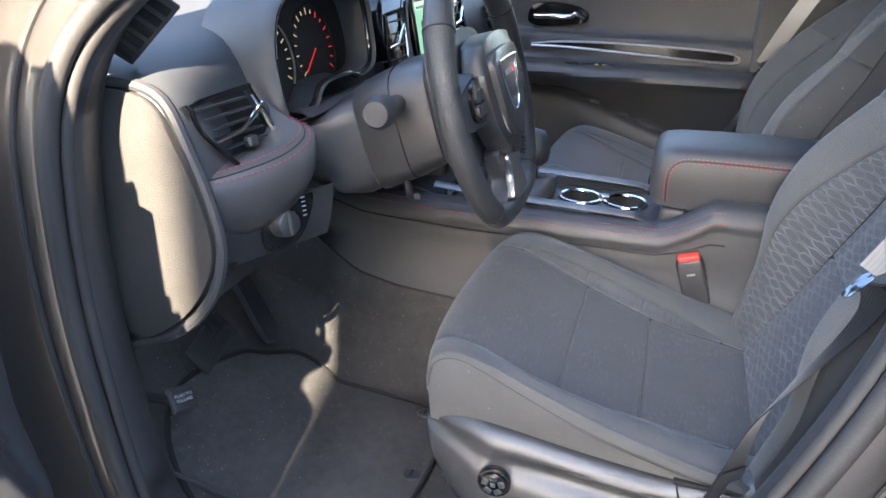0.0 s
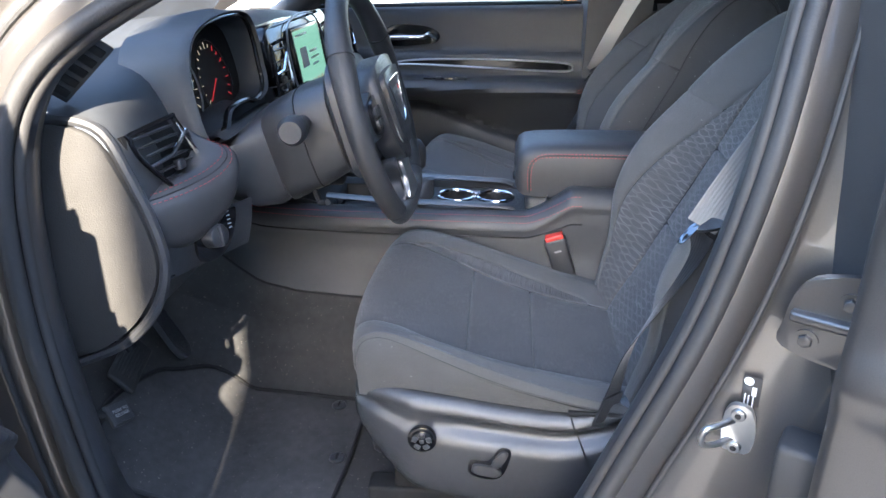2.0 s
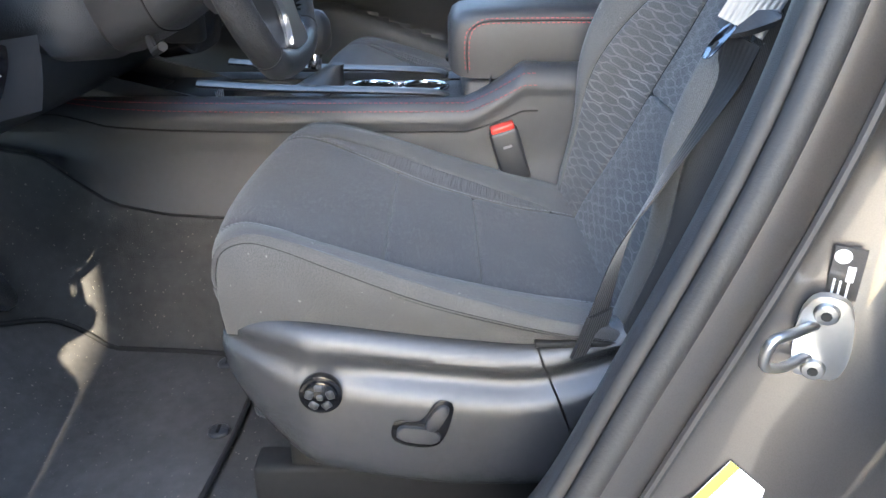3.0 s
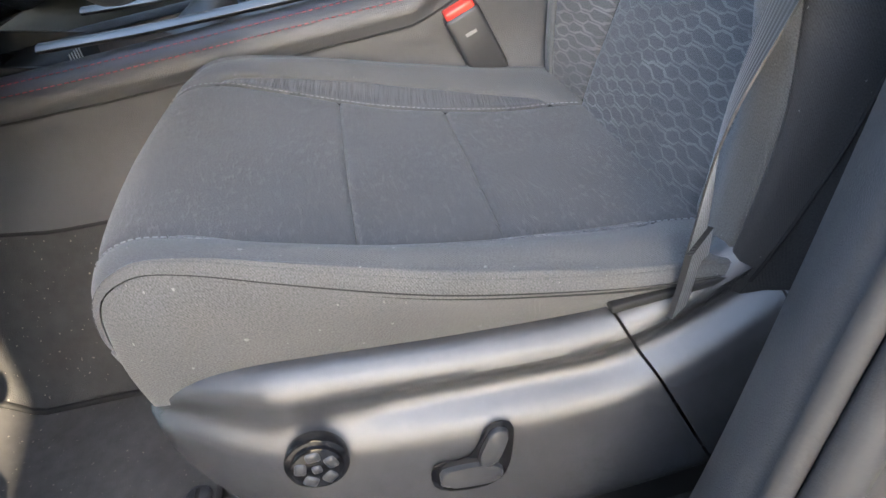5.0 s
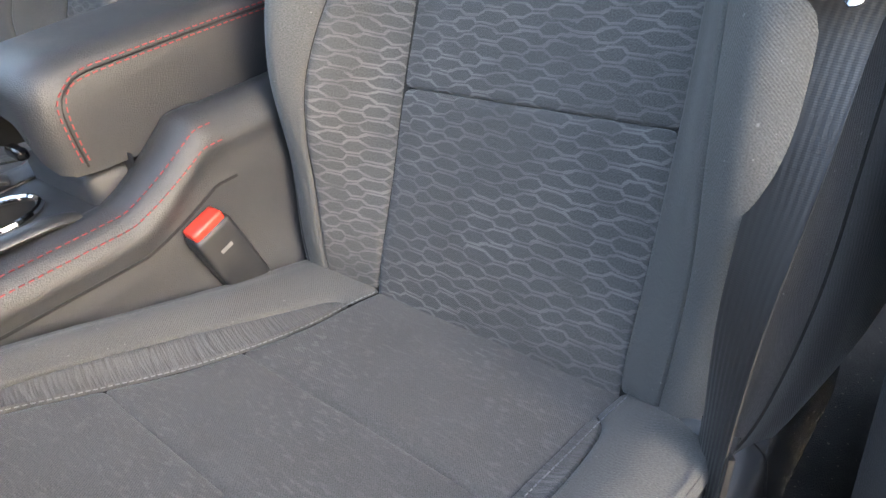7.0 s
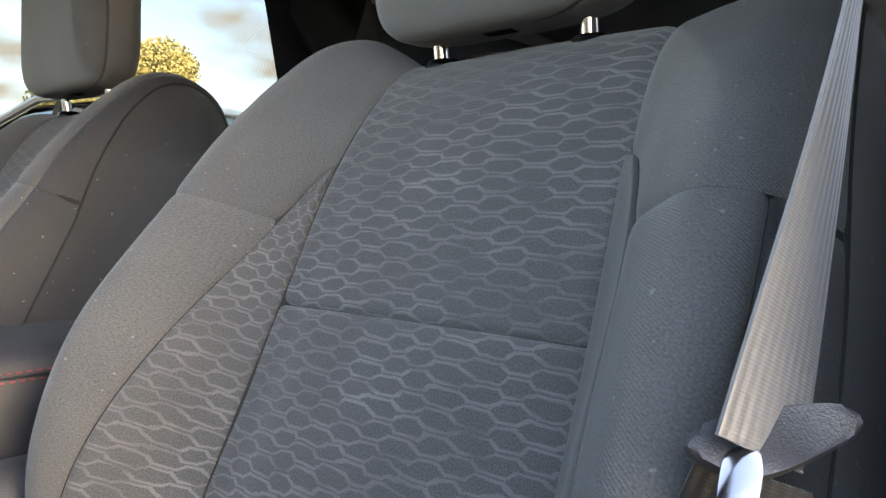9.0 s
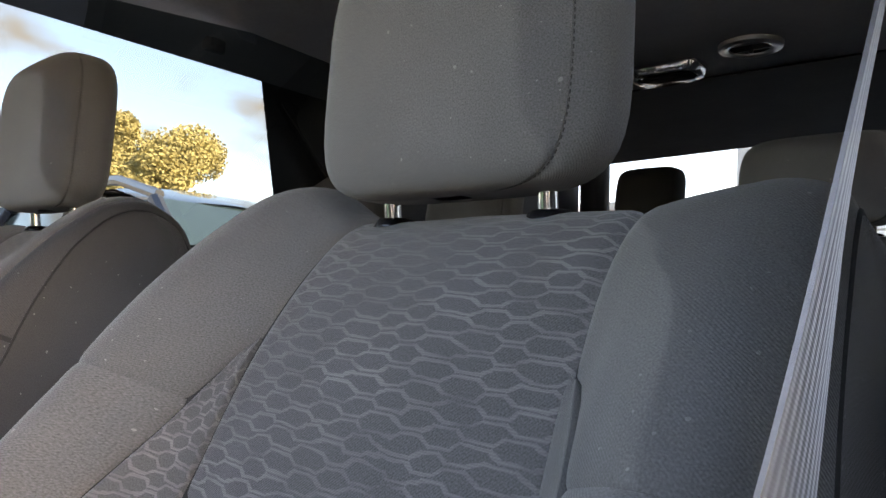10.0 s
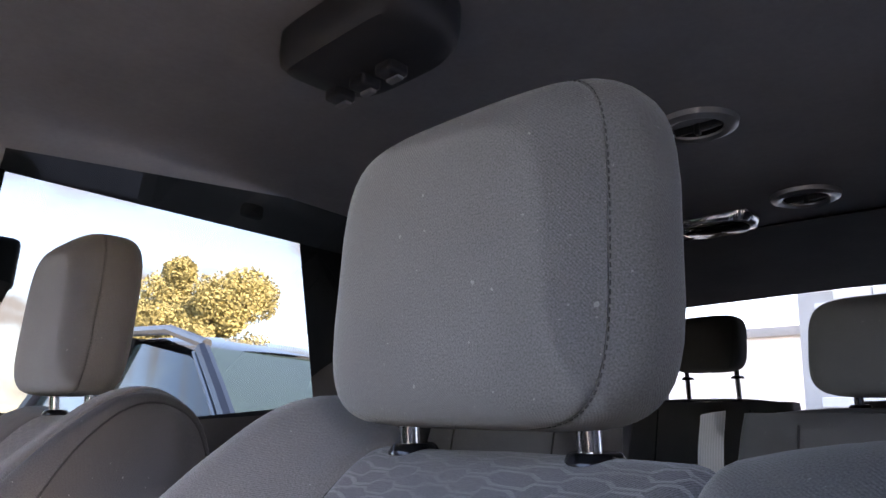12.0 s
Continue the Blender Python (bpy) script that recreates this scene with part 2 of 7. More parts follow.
GREY_RENDER = surface("grey_wall_render", (0.42, 0.41, 0.40), 0.9, grain=0.4, grain_scale=60, vary=0.12, vary_scale=2)
MORTAR = surface("mortar", (0.42, 0.41, 0.40), 0.9, vary=0.1)
BARK = surface("bark", (0.10, 0.08, 0.06), 0.95, grain=0.8, grain_scale=30, vary=0.3)
LEAF = surface("yellow_green_leaves", (0.36, 0.31, 0.13), 0.75, vary=0.5, vary_scale=0.7)
ORANGE = surface("orange_post_paint", (0.75, 0.32, 0.03), 0.5, vary=0.1)
GREY_METAL = surface("grey_painted_metal", (0.25, 0.25, 0.25), 0.5, vary=0.15)


# ---- building blocks ----
def part(name, bm, material, parent=None, label="", smooth=True):
    """Link a bmesh (or mesh) as one mesh object, under a thing or part if given."""
    if isinstance(bm, bpy.types.Mesh):
        me = bm
    else:
        bmesh.ops.recalc_face_normals(bm, faces=bm.faces[:])
        me = bpy.data.meshes.new(name)
        bm.to_mesh(me)
        bm.free()
    if not me.materials:
        me.materials.append(material)
    if smooth:
        me.polygons.foreach_set("use_smooth", [True] * len(me.polygons))
        me.set_sharp_from_angle(angle=radians(42))
    ob = new(name, me)
    if parent is not None:
        ob.parent = parent
    if label:
        ob["label"] = label
    return ob


def thing(name, label, category, group="", kind="", at=None):
    ob = new(name)
    ob.empty_display_size = 0.05
    if at:
        ob.location = at
    return tagged(ob, label, category, group, kind)


def structure(name, bm, material, label, smooth=False):
    return tagged(part(name, bm, material, None, "", smooth), label, "", "", "structure")


def grid(P, uv=None, close_u=False, close_v=False, cap=False):
    """A bmesh sheet through P[i][j]; uv in metres by arc length unless given."""
    P = np.asarray(P, float)
    n, m = P.shape[:2]
    if uv is None:
        du = np.zeros((n, m))
        dv = np.zeros((n, m))
        dv[1:] = np.cumsum(np.linalg.norm(np.diff(P, axis=0), axis=2).mean(axis=1))[:, None]
        mid = P[n // 2]
        du[:, 1:] = np.cumsum(np.linalg.norm(np.diff(mid, axis=0), axis=1))[None, :]
        uv = np.dstack([du, dv])
    ii = np.arange(n if close_v else n - 1)
    jj = np.arange(m if close_u else m - 1)
    I, J = [q.ravel() for q in np.meshgrid(ii, jj, indexing="ij")]
    A, B = (I + 1) % n, (J + 1) % m
    corners = np.stack([I * m + J, I * m + B, A * m + B, A * m + J], axis=1)
    faces = corners.tolist()
    flat = uv.reshape(-1, 2)
    caps = [list(range(m)), list(range((n - 1) * m, n * m))] if cap and close_u else []
    me = bpy.data.meshes.new("t")
    me.from_pydata(P.reshape(-1, 3).tolist(), [], faces + caps)
    layer = me.uv_layers.new(name="UVMap")
    order = np.concatenate([corners.ravel()] + [np.array(c) for c in caps]).astype(int)
    layer.data.foreach_set("uv", flat[order].astype(np.float32).ravel())
    bm = bmesh.new()
    bm.from_mesh(me)
    bpy.data.meshes.remove(me)
    return bm


def loft(sections, cap=True):
    return grid(np.array(sections), close_u=True, cap=cap)


def spline(points, n, closed=False):
    """n points evenly along a Catmull-Rom curve."""
    p = np.asarray(points, float)
    k = len(p)
    if closed:
        a, b, c, d = np.roll(p, 1, 0), p, np.roll(p, -1, 0), np.roll(p, -2, 0)
    else:
        q = np.vstack([2 * p[0] - p[1], p, 2 * p[-1] - p[-2]])
        a, b, c, d = q[:-3], q[1:-2], q[2:-1], q[3:]
    t = np.linspace(0, 1, 12, endpoint=False)[None, :, None]
    a, b, c, d = (v[:, None, :] for v in (a, b, c, d))
    out = 0.5 * (2 * b + (c - a) * t + (2 * a - 5 * b + 4 * c - d) * t ** 2 + (3 * b - a - 3 * c + d) * t ** 3)
    out = np.vstack([out.reshape(-1, p.shape[1]), p[:1] if closed else p[-1:]])
    s = np.r_[0, np.cumsum(np.linalg.norm(np.diff(out, axis=0), axis=1))]
    at = np.linspace(0, s[-1], n + 1)[:-1] if closed else np.linspace(0, s[-1], n)
    return np.stack([np.interp(at, s, out[:, i]) for i in range(p.shape[1])], axis=1)


def tube(points, radius, sides=10, closed=False, flat=1.0, up=None):
    """A bmesh tube along points; flat < 1 squashes it across 'up'."""
    p = np.asarray(points, float)
    n = len(p)
    rad = np.broadcast_to(np.asarray(radius, float), (n,))
    rows = []
    side = None
    for i in range(n):
        a, b = (p[(i - 1) % n], p[(i + 1) % n]) if closed else (p[max(i - 1, 0)], p[min(i + 1, n - 1)])
        t = Vector(b - a).normalized()
        if up is not None:
            side = t.cross(Vector(up)).normalized()
        elif side is None:
            side = t.orthogonal().normalized()
        else:
            side = (side - t * side.dot(t)).normalized()
        other = side.cross(t)
        rows.append([Vector(p[i]) + side * math.cos(q) * rad[i] + other * math.sin(q) * rad[i] * flat
                     for q in np.linspace(0, 2 * math.pi, sides, endpoint=False)])
    return grid(np.array(rows), close_u=True, close_v=closed, cap=not closed)


def rbox(size, centre=(0, 0, 0), r=0.01, seg=3, m=None):
    """A box with rounded edges."""
    bm = bmesh.new()
    bmesh.ops.create_cube(bm, size=1.0)
    bmesh.ops.scale(bm, vec=size, verts=bm.verts)
    if r:
        bmesh.ops.bevel(bm, geom=bm.edges[:], offset=min(r, min(size) * 0.49), segments=seg, profile=0.5, affect='EDGES')
    bmesh.ops.translate(bm, vec=centre, verts=bm.verts)
    if m is not None:
        bmesh.ops.transform(bm, matrix=m, verts=bm.verts)
    return bm


def slab(outline, axis, a, b, r=0.0, seg=2):
    """A flat outline extruded along an axis from a to b, its rims bevelled by r."""
    bm = bmesh.new()
    order = {"x": lambda p, q, d: (d, p, q), "y": lambda p, q, d: (p, d, q), "z": lambda p, q, d: (p, q, d)}[axis]
    va = [bm.verts.new(order(p, q, a)) for p, q in outline]
    vb = [bm.verts.new(order(p, q, b)) for p, q in outline]
    n = len(va)
    fa, fb = bm.faces.new(va), bm.faces.new(vb)
    for i in range(n):
        bm.faces.new((va[i], va[(i + 1) % n], vb[(i + 1) % n], vb[i]))
    if r:
        bmesh.ops.bevel(bm, geom=list(fa.edges) + list(fb.edges), offset=r, segments=seg, profile=0.5, affect='EDGES')
    return bm


def cylinder(r1, r2, h, m=None, sides=28, bevel=0.0):
    bm = bmesh.new()
    bmesh.ops.create_cone(bm, cap_ends=True, segments=sides, radius1=r1, radius2=r2, depth=h)
    if bevel:
        rim = [e for e in bm.edges if len([f for f in e.link_faces if len(f.verts) > 4]) == 1]
        bmesh.ops.bevel(bm, geom=rim, offset=bevel, segments=2, profile=0.5, affect='EDGES')
    if m is not None:
        bmesh.ops.transform(bm, matrix=m, verts=bm.verts)
    return bm


def merge(*bms):
    """Several bmeshes as one."""
    me = bpy.data.meshes.new("t")
    out = bmesh.new()
    for b in bms:
        b.to_mesh(me)
        b.free()
        out.from_mesh(me)
    bpy.data.meshes.remove(me)
    return out


def frame_of(origin, x, y):
    """A pose whose x and y axes lie along the given directions."""
    x = Vector(x).normalized()
    z = x.cross(Vector(y)).normalized()
    y = z.cross(x)
    return Matrix((x, y, z)).transposed().to_4x4() if origin is None else Matrix.Translation(origin) @ Matrix((x, y, z)).transposed().to_4x4()


def stitches(points, length=0.005, gap=0.0035, radius=0.0007, lift=(0, 0, 0)):
    """A row of thread dashes along a curve, as one bmesh."""
    p = np.asarray(points, float) + np.asarray(lift)
    s = np.r_[0, np.cumsum(np.linalg.norm(np.diff(p, axis=0), axis=1))]
    bms = []
    verts, faces = [], []
    at = 0.0
    while at + length < s[-1]:
        a = Vector([np.interp(at, s, p[:, i]) for i in range(3)])
        b = Vector([np.interp(at + length, s, p[:, i]) for i in range(3)])
        t = (b - a).normalized()
        u = t.orthogonal().normalized()
        w = t.cross(u)
        k = len(verts)
        for q in (a, b):
            for c in range(4):
                g = c * math.pi / 2
                verts.append(q + (u * math.cos(g) + w * math.sin(g)) * radius)
        faces += [(k + c, k + (c + 1) % 4, k + 4 + (c + 1) % 4, k + 4 + c) for c in range(4)] + [(k, k + 1, k + 2, k + 3), (k + 4, k + 5, k + 6, k + 7)]
        at += length + gap
    me = bpy.data.meshes.new("stitches")
    me.from_pydata([tuple(v) for v in verts], [], faces)
    return me


def text_mesh(words, size, m, depth=0.0004):
    """Lettering as a mesh, in the built-in font."""
    cu = bpy.data.curves.new("t", 'FONT')
    cu.body, cu.size, cu.align_x, cu.align_y, cu.extrude = words, size, 'CENTER', 'CENTER', depth
    ob = bpy.data.objects.new("t", cu)
    scene.collection.objects.link(ob)
    me = bpy.data.meshes.new_from_object(ob.evaluated_get(bpy.context.evaluated_depsgraph_get()))
    bpy.data.objects.remove(ob)
    me.transform(m)
    return me


def lerp_table(table):
    xs = [r[0] for r in table]
    return lambda s: [float(np.interp(s, xs, [r[i] for r in table])) for i in range(1, len(table[0]))]


def smooth_table(table, n=80):
    """A smooth curve through rows (key, values...), read off by key."""
    c = spline(table, n * len(table))
    return lambda s: [float(np.interp(s, c[:, 0], c[:, i])) for i in range(1, c.shape[1])]

# ---- seats ----
def catmull(ctrl, t):
    i = min(int(t), len(ctrl) - 2)
    u = t - i
    b, c = ctrl[i], ctrl[i + 1]
    a = ctrl[i - 1] if i else (2 * b[0] - c[0], 2 * b[1] - c[1])
    d = ctrl[i + 2] if i + 2 < len(ctrl) else (2 * c[0] - b[0], 2 * c[1] - b[1])
    return [0.5 * (2 * q + (r - p) * u + (2 * p - 5 * q + 4 * r - w) * u * u + (3 * q - p - 3 * r + w) * u ** 3) for p, q, r, w in zip(a, b, c, d)]


class Pad:
    """An upholstered pad: a centre line in the car's length (rows y, z, insert half-width, half-width, bolster height, side depth),
    with a cross-section of flat insert, bolster and side; bow rounds its front in plan. s runs along the rows, t across: 2 is the insert's edge, 6 the rim, 8 the lower side."""
    def __init__(self, rows, turn, bow=0.0, rim=0.25):
        self.bow, self.rim, self.slope = bow, rim, 0.0
        self.c = spline(np.array(rows), 24 * len(rows))
        self.n, self.turn = len(rows) - 1, turn
        idx = np.linspace(0, 1, len(self.c))
        self.k = idx
        self.known = {}

    def at(self, s):
        q = min(max(s, 0.0), 1.0) * (len(self.c) - 1)
        i = min(int(q), len(self.c) - 2)
        return self.c[i] + (self.c[i + 1] - self.c[i]) * (q - i)

    def section(self, s):
        """Place, outward way and cross-section at s."""
        if s not in self.known:
            y, z, wi, wo, bp, dep = self.at(s)
            a, b = self.at(s - 0.012), self.at(s + 0.012)
            ty, tz = b[0] - a[0], b[1] - a[1]
            k = math.hypot(ty, tz) or 1.0
            ny, nz = (tz / k, -ty / k) if self.turn < 0 else (-tz / k, ty / k)
            d = wo - wi
            ctrl = [(0, 0), (wi * 0.6, -0.001), (wi, 0.0), (wi + 0.32 * d, 0.58 * bp), (wi + 0.62 * d, bp), (wi + 0.88 * d, (0.76 + 0.24 * self.rim) * bp),
                    (wo, self.rim * bp), (wo + 0.006, -0.5 * dep), (wo - 0.004, -dep)]
            self.known[s] = (y, z, ny, nz, ctrl)
        return self.known[s]

    def s_of(self, col, value, lo=0.0, hi=1.0):
        ss = np.linspace(lo, hi, 400)
        vals = np.array([self.at(q)[col] for q in ss])
        return float(ss[np.argmin(np.abs(vals - value))])

    def point(self, s, t, side, cx, sink=0.0):
        y, z, ny, nz, ctrl = self.section(s)
        x, f = catmull(ctrl, t)
        if self.slope and t > 2:
            f -= self.slope * side * min(1.0, max(0.0, (z - 1.10) / 0.12)) * min(1.0, (t - 2) / 1.8)
        f -= sink
        y += ny * f
        if self.bow:
            y -= self.bow * min(1.0, max(0.0, (y - 0.20) / 0.26)) ** 2 * min(1.15, abs(x) / 0.215) ** 3.0
        return (cx + side * x, y, z + nz * f)

    def panel(self, s0, s1, t0, t1, side, cx, n=26, m=14, tuck=(1, 1, 1, 1), depth=0.0055, both=False, depth_s=None):
        """A sheet of the pad between s0..s1 and t0..t1 (numbers or functions of s), its edges tucked into the seams. both: from -t1 to t1."""
        f0 = t0 if callable(t0) else (lambda s: t0)
        f1 = t1 if callable(t1) else (lambda s: t1)
        es = np.r_[0, 0.008, 0.022, np.linspace(0.05, 0.95, n), 0.978, 0.992, 1]
        ets = np.r_[0, 0.02, 0.05, np.linspace(0.1, 0.9, m), 0.95, 0.98, 1]
        P = np.zeros((len(es), len(ets), 3))
        for i, e in enumerate(es):
            s = s0 + (s1 - s0) * e
            a, b = f0(s), f1(s)
            for j, g in enumerate(ets):
                if both:
                    tt = -b + 2 * b * g
                    P[i, j] = self.point(s, abs(tt), side if tt >= 0 else -side, cx)
                else:
                    P[i, j] = self.point(s, a + (b - a) * g, side, cx)
        N = np.cross(np.gradient(P, axis=0), np.gradient(P, axis=1))
        N /= np.linalg.norm(N, axis=2, keepdims=True) + 1e-9
        ref = self.point((s0 + s1) / 2, (f0((s0 + s1) / 2) + f1((s0 + s1) / 2)) / 2, side, cx, 0.01)
        mid = P[len(es) // 2, len(ets) // 2]
        if np.dot(N[len(es) // 2, len(ets) // 2], mid - np.array(ref)) < 0:
            N = -N
        prof = (1.0, 0.45, 0.1)
        push = np.zeros(P.shape[:2])
        push_s = np.zeros(P.shape[:2])
        for i, w in enumerate(prof):
            if tuck[0]:
                push_s[i, :] = w
            if tuck[1]:
                push_s[-1 - i, :] = w
            if tuck[2]:
                push[:, i] = np.maximum(push[:, i], w)
            if tuck[3]:
                push[:, -1 - i] = np.maximum(push[:, -1 - i], w)
        ripple = 0.0006 * np.sin(np.linspace(0, 9, len(es)))[:, None] * np.sin(np.linspace(0, 7, len(ets)))[None, :]
        P = P + N * ripple[:, :, None] - N * (push * depth + push_s * (depth if depth_s is None else depth_s))[:, :, None]
        return grid(P)

    def line(self, t, s0, s1, side, cx, n=60, lift=0.0):
        ft = t if callable(t) else (lambda s: t)
        return [self.point(s, ft(s), side, cx, -lift) for s in np.linspace(s0, s1, n)]


BACK = Pad([(0.050, 0.715, 0.137, 0.222, 0.012, 0.09), (0.030, 0.765, 0.138, 0.243, 0.026, 0.10), (-0.010, 0.840, 0.139, 0.258, 0.052, 0.115),
            (-0.050, 0.920, 0.139, 0.264, 0.090, 0.12), (-0.090, 1.000, 0.138, 0.266, 0.100, 0.115), (-0.128, 1.080, 0.136, 0.262, 0.082, 0.11),
            (-0.165, 1.160, 0.132, 0.252, 0.054, 0.10), (-0.205, 1.222, 0.127, 0.244, 0.030, 0.085), (-0.247, 1.260, 0.125, 0.238, 0.022, 0.065),
            (-0.288, 1.264, 0.124, 0.232, 0.020, 0.06), (-0.322, 1.238, 0.128, 0.234, 0.010, 0.08), (-0.335, 1.150, 0.138, 0.250, 0.0, 0.10),
            (-0.305, 0.960, 0.146, 0.262, 0.0, 0.12), (-0.235, 0.780, 0.146, 0.240, 0.0, 0.12)], -1)
CUSH = Pad([(-0.020, 0.722, 0.138, 0.225, 0.010, 0.06), (0.060, 0.742, 0.139, 0.232, 0.016, 0.07), (0.125, 0.752, 0.141, 0.236, 0.022, 0.08),
            (0.190, 0.767, 0.146, 0.238, 0.026, 0.085), (0.250, 0.783, 0.156, 0.238, 0.028, 0.09), (0.300, 0.800, 0.164, 0.236, 0.027, 0.095),
            (0.360, 0.824, 0.168, 0.231, 0.020, 0.10), (0.415, 0.846, 0.167, 0.224, 0.010, 0.10), (0.455, 0.852, 0.163, 0.217, 0.005, 0.08),
            (0.482, 0.836, 0.158, 0.211, 0.003, 0.05), (0.490, 0.800, 0.154, 0.207, 0.002, 0.04), (0.482, 0.765, 0.150, 0.204, 0.0, 0.03),
            (0.462, 0.738, 0.150, 0.202, 0.0, 0.03)], 1, 0.026, 0.62)


def headrest(parent, cx, cy, cz, w=0.124, d=0.034, h=0.100, lean=-0.02, material=None, a=0.80, b=0.40):
    material = material or CLOTH

    def point(om, et, grow=0.0):
        def p(v, e):
            return math.copysign(abs(v) ** e, v)
        x = (w + grow) * p(math.cos(et), 0.34) * p(math.cos(om), 0.42)
        y = (d + grow) * p(math.cos(et), 0.5) * p(math.sin(om), 0.62)
        z = (h + grow) * p(math.sin(et), 0.42)
        x *= 1.0 - 0.03 * (z / h) ** 2 - 0.01 * z / h
        x *= 1.0 - 0.20 * max(0.0, -math.sin(om)) ** 1.5
        y += 0.008 * (1 - (x / w) ** 2) * (1 if math.sin(om) > 0 else -0.3)
        return np.array([cx + x, cy + y + lean * z, cz + z])

    def shell(o0, o1, tuck, n=44, m=34):
        es = np.r_[0, 0.006, 0.016, np.linspace(0.06, 0.94, n), 0.97, 0.99, 1]
        ets = np.sin(np.linspace(-1, 1, m) * math.pi / 2) * math.pi / 2 * 0.999
        P = np.array([[point(o0 + (o1 - o0) * e, et) for e in es] for et in ets])
        inner = np.array([[point(o0 + (o1 - o0) * e, et, -0.0022) for e in es] for et in ets])
        k = np.zeros(len(es))
        for i, q in enumerate((1.0, 0.45, 0.1)):
            k[i] = k[-1 - i] = q
        return grid(P + (inner - P) * k[None, :, None])

    front = part("headrest", shell(b, math.pi - a, True), material, parent)
    part("side_gusset", shell(math.pi - a, 2 * math.pi + b, True, n=60), material, front)
    for o in (b, math.pi - a):
        row = [point(o, et, -0.0004) for et in np.linspace(-1.45, 1.45, 160)]
        part("seam_thread", stitches(row, 0.0026, 0.0019, 0.00042), DARK, front)
    for s in (-1, 1):
        x = cx + s * 0.073
        post = part("headrest_post", tube([(x, cy - 0.004, cz - h + 0.02), (x, cy - 0.010, cz - h - 0.025), (x, cy - 0.018, cz - h - 0.09)], 0.0068, 14), CHROME, parent, "chrome headrest post")
        part("post_collar", cylinder(0.019, 0.014, 0.008, pose(x, cy - 0.012, min(cz - h - 0.0135, 1.2665 if cy > -0.5 else 9.0), -4, 0, 0), bevel=0.002), PIANO, post, "gloss black post collar")
    return front


def front_seat(cx, out):
    """A front seat; out: -1 where the door is on the left of it, +1 on the right."""
    side_word = "driver's" if out < 0 else "passenger's"
    seat = thing("front_seat", "dark grey cloth bucket seat with wave-pattern inserts " + ("beside the open door" if out < 0 else "beyond the console"), "car seat", "front seats")
    # cushion
    s1, s2 = CUSH.s_of(0, 0.190, 0, 0.6), CUSH.s_of(0, 0.300, 0, 0.7)
    sf = CUSH.s_of(1, 0.795, 0.7, 0.95)
    pad = part("cushion", grid([[CUSH.point(s, abs(t), 1 if t > 0 else -1, cx, 0.0065) for t in np.linspace(-6.1, 6.1, 48)] for s in np.linspace(0, 1, 60)]), DARK, seat)
    part("insert_panel", CUSH.panel(0.0, s1, 0, 2, 1, cx, 22, 26, (0, 1, 1, 1), both=True), CLOTH_FAINT, pad)
    part("insert_panel", CUSH.panel(s1, s2, 0, 2, 1, cx, 16, 26, both=True), CLOTH_FAINT, pad)
    part("insert_panel", CUSH.panel(s2, sf, 0, 2, 1, cx, 30, 26, both=True, depth_s=0.003), CLOTH_FAINT, pad)
    part("front_panel", CUSH.panel(sf, 1.0, 0, 6.15, 1, cx, 20, 50, (1, 1, 0, 0), both=True, depth_s=0.0016), CLOTH, pad)
    s_a, s_b = CUSH.s_of(0, 0.075, 0, 0.5), CUSH.s_of(0, 0.425, 0, 0.8)

    def strip(s):
        k = (s - s_a) / (s_b - s_a)
        return 2.0 + 0.95 * max(0.0, math.sin(math.pi * min(max(k, 0), 1))) ** 0.45 if 0 < k < 1 else 2.0
    for side in (-1, 1):
        part("gathered_strip", CUSH.panel(s_a, s_b, 2, strip, side, cx, 60, 6), CLOTH_PLEATS, pad, "shiny cloth strip gathered along the bolster")
        part("bolster", CUSH.panel(0.0, sf, strip, 6.15, side, cx, 60, 16, (1, 1, 1, 0), 0.004, depth_s=0.0016), CLOTH, pad)
        band = []
        for s in np.linspace(0.0, 1.0, 80):
            r0 = np.array(CUSH.point(s, 6.15, side, cx, 0.001))
            y1 = r0[1]
            low_ = np.array((cx + side * min(CUSH.at(s)[3] - 0.008, 0.206), y1, min(r0[2], float(np.interp(y1, [0.0, 0.15, 0.33, 0.42, 0.47], [0.728, 0.722, 0.736, 0.742, 0.738])))))
            hgt = r0[2] - low_[2]
            band.append(spline([r0, r0 * 0.75 + low_ * 0.25 + np.array((side * 0.06 * hgt, 0, 0)), r0 * 0.4 + low_ * 0.6 + np.array((side * 0.06 * hgt, 0, 0)), low_], 12))
        part("side_band", grid(band), CLOTH, pad)
        part("seam_thread", stitches(CUSH.line(5.9, 0.02, sf * 0.98, side, cx, 160, 0.0006), 0.0035, 0.002, 0.00045), THREAD_DARK, pad)
        part("seam_thread", stitches(CUSH.line(2.25 if side == out else 1.93, s2 * 0.2, sf * 0.96, side, cx, 160, 0.0008), 0.0035, 0.002, 0.0005), THREAD, pad)
    # backrest, its shoulder falling a little towards the door
    BACK.slope = 0.011 * out
    zt = BACK.s_of(1, 1.2655, 0.45, 0.8)
    b1, b2, bp = BACK.s_of(1, 0.920, 0, 0.5), BACK.s_of(1, 1.062, 0, 0.6), BACK.s_of(1, 1.172, 0, 0.6)
    bw = BACK.s_of(1, 1.118, 0, 0.6)
    back = part("backrest", grid([[BACK.point(s, abs(t), 1 if t > 0 else -1, cx, 0.0065) for t in np.linspace(-6.0, 6.0, 48)] for s in np.linspace(0, 1, 90)]), DARK, seat)
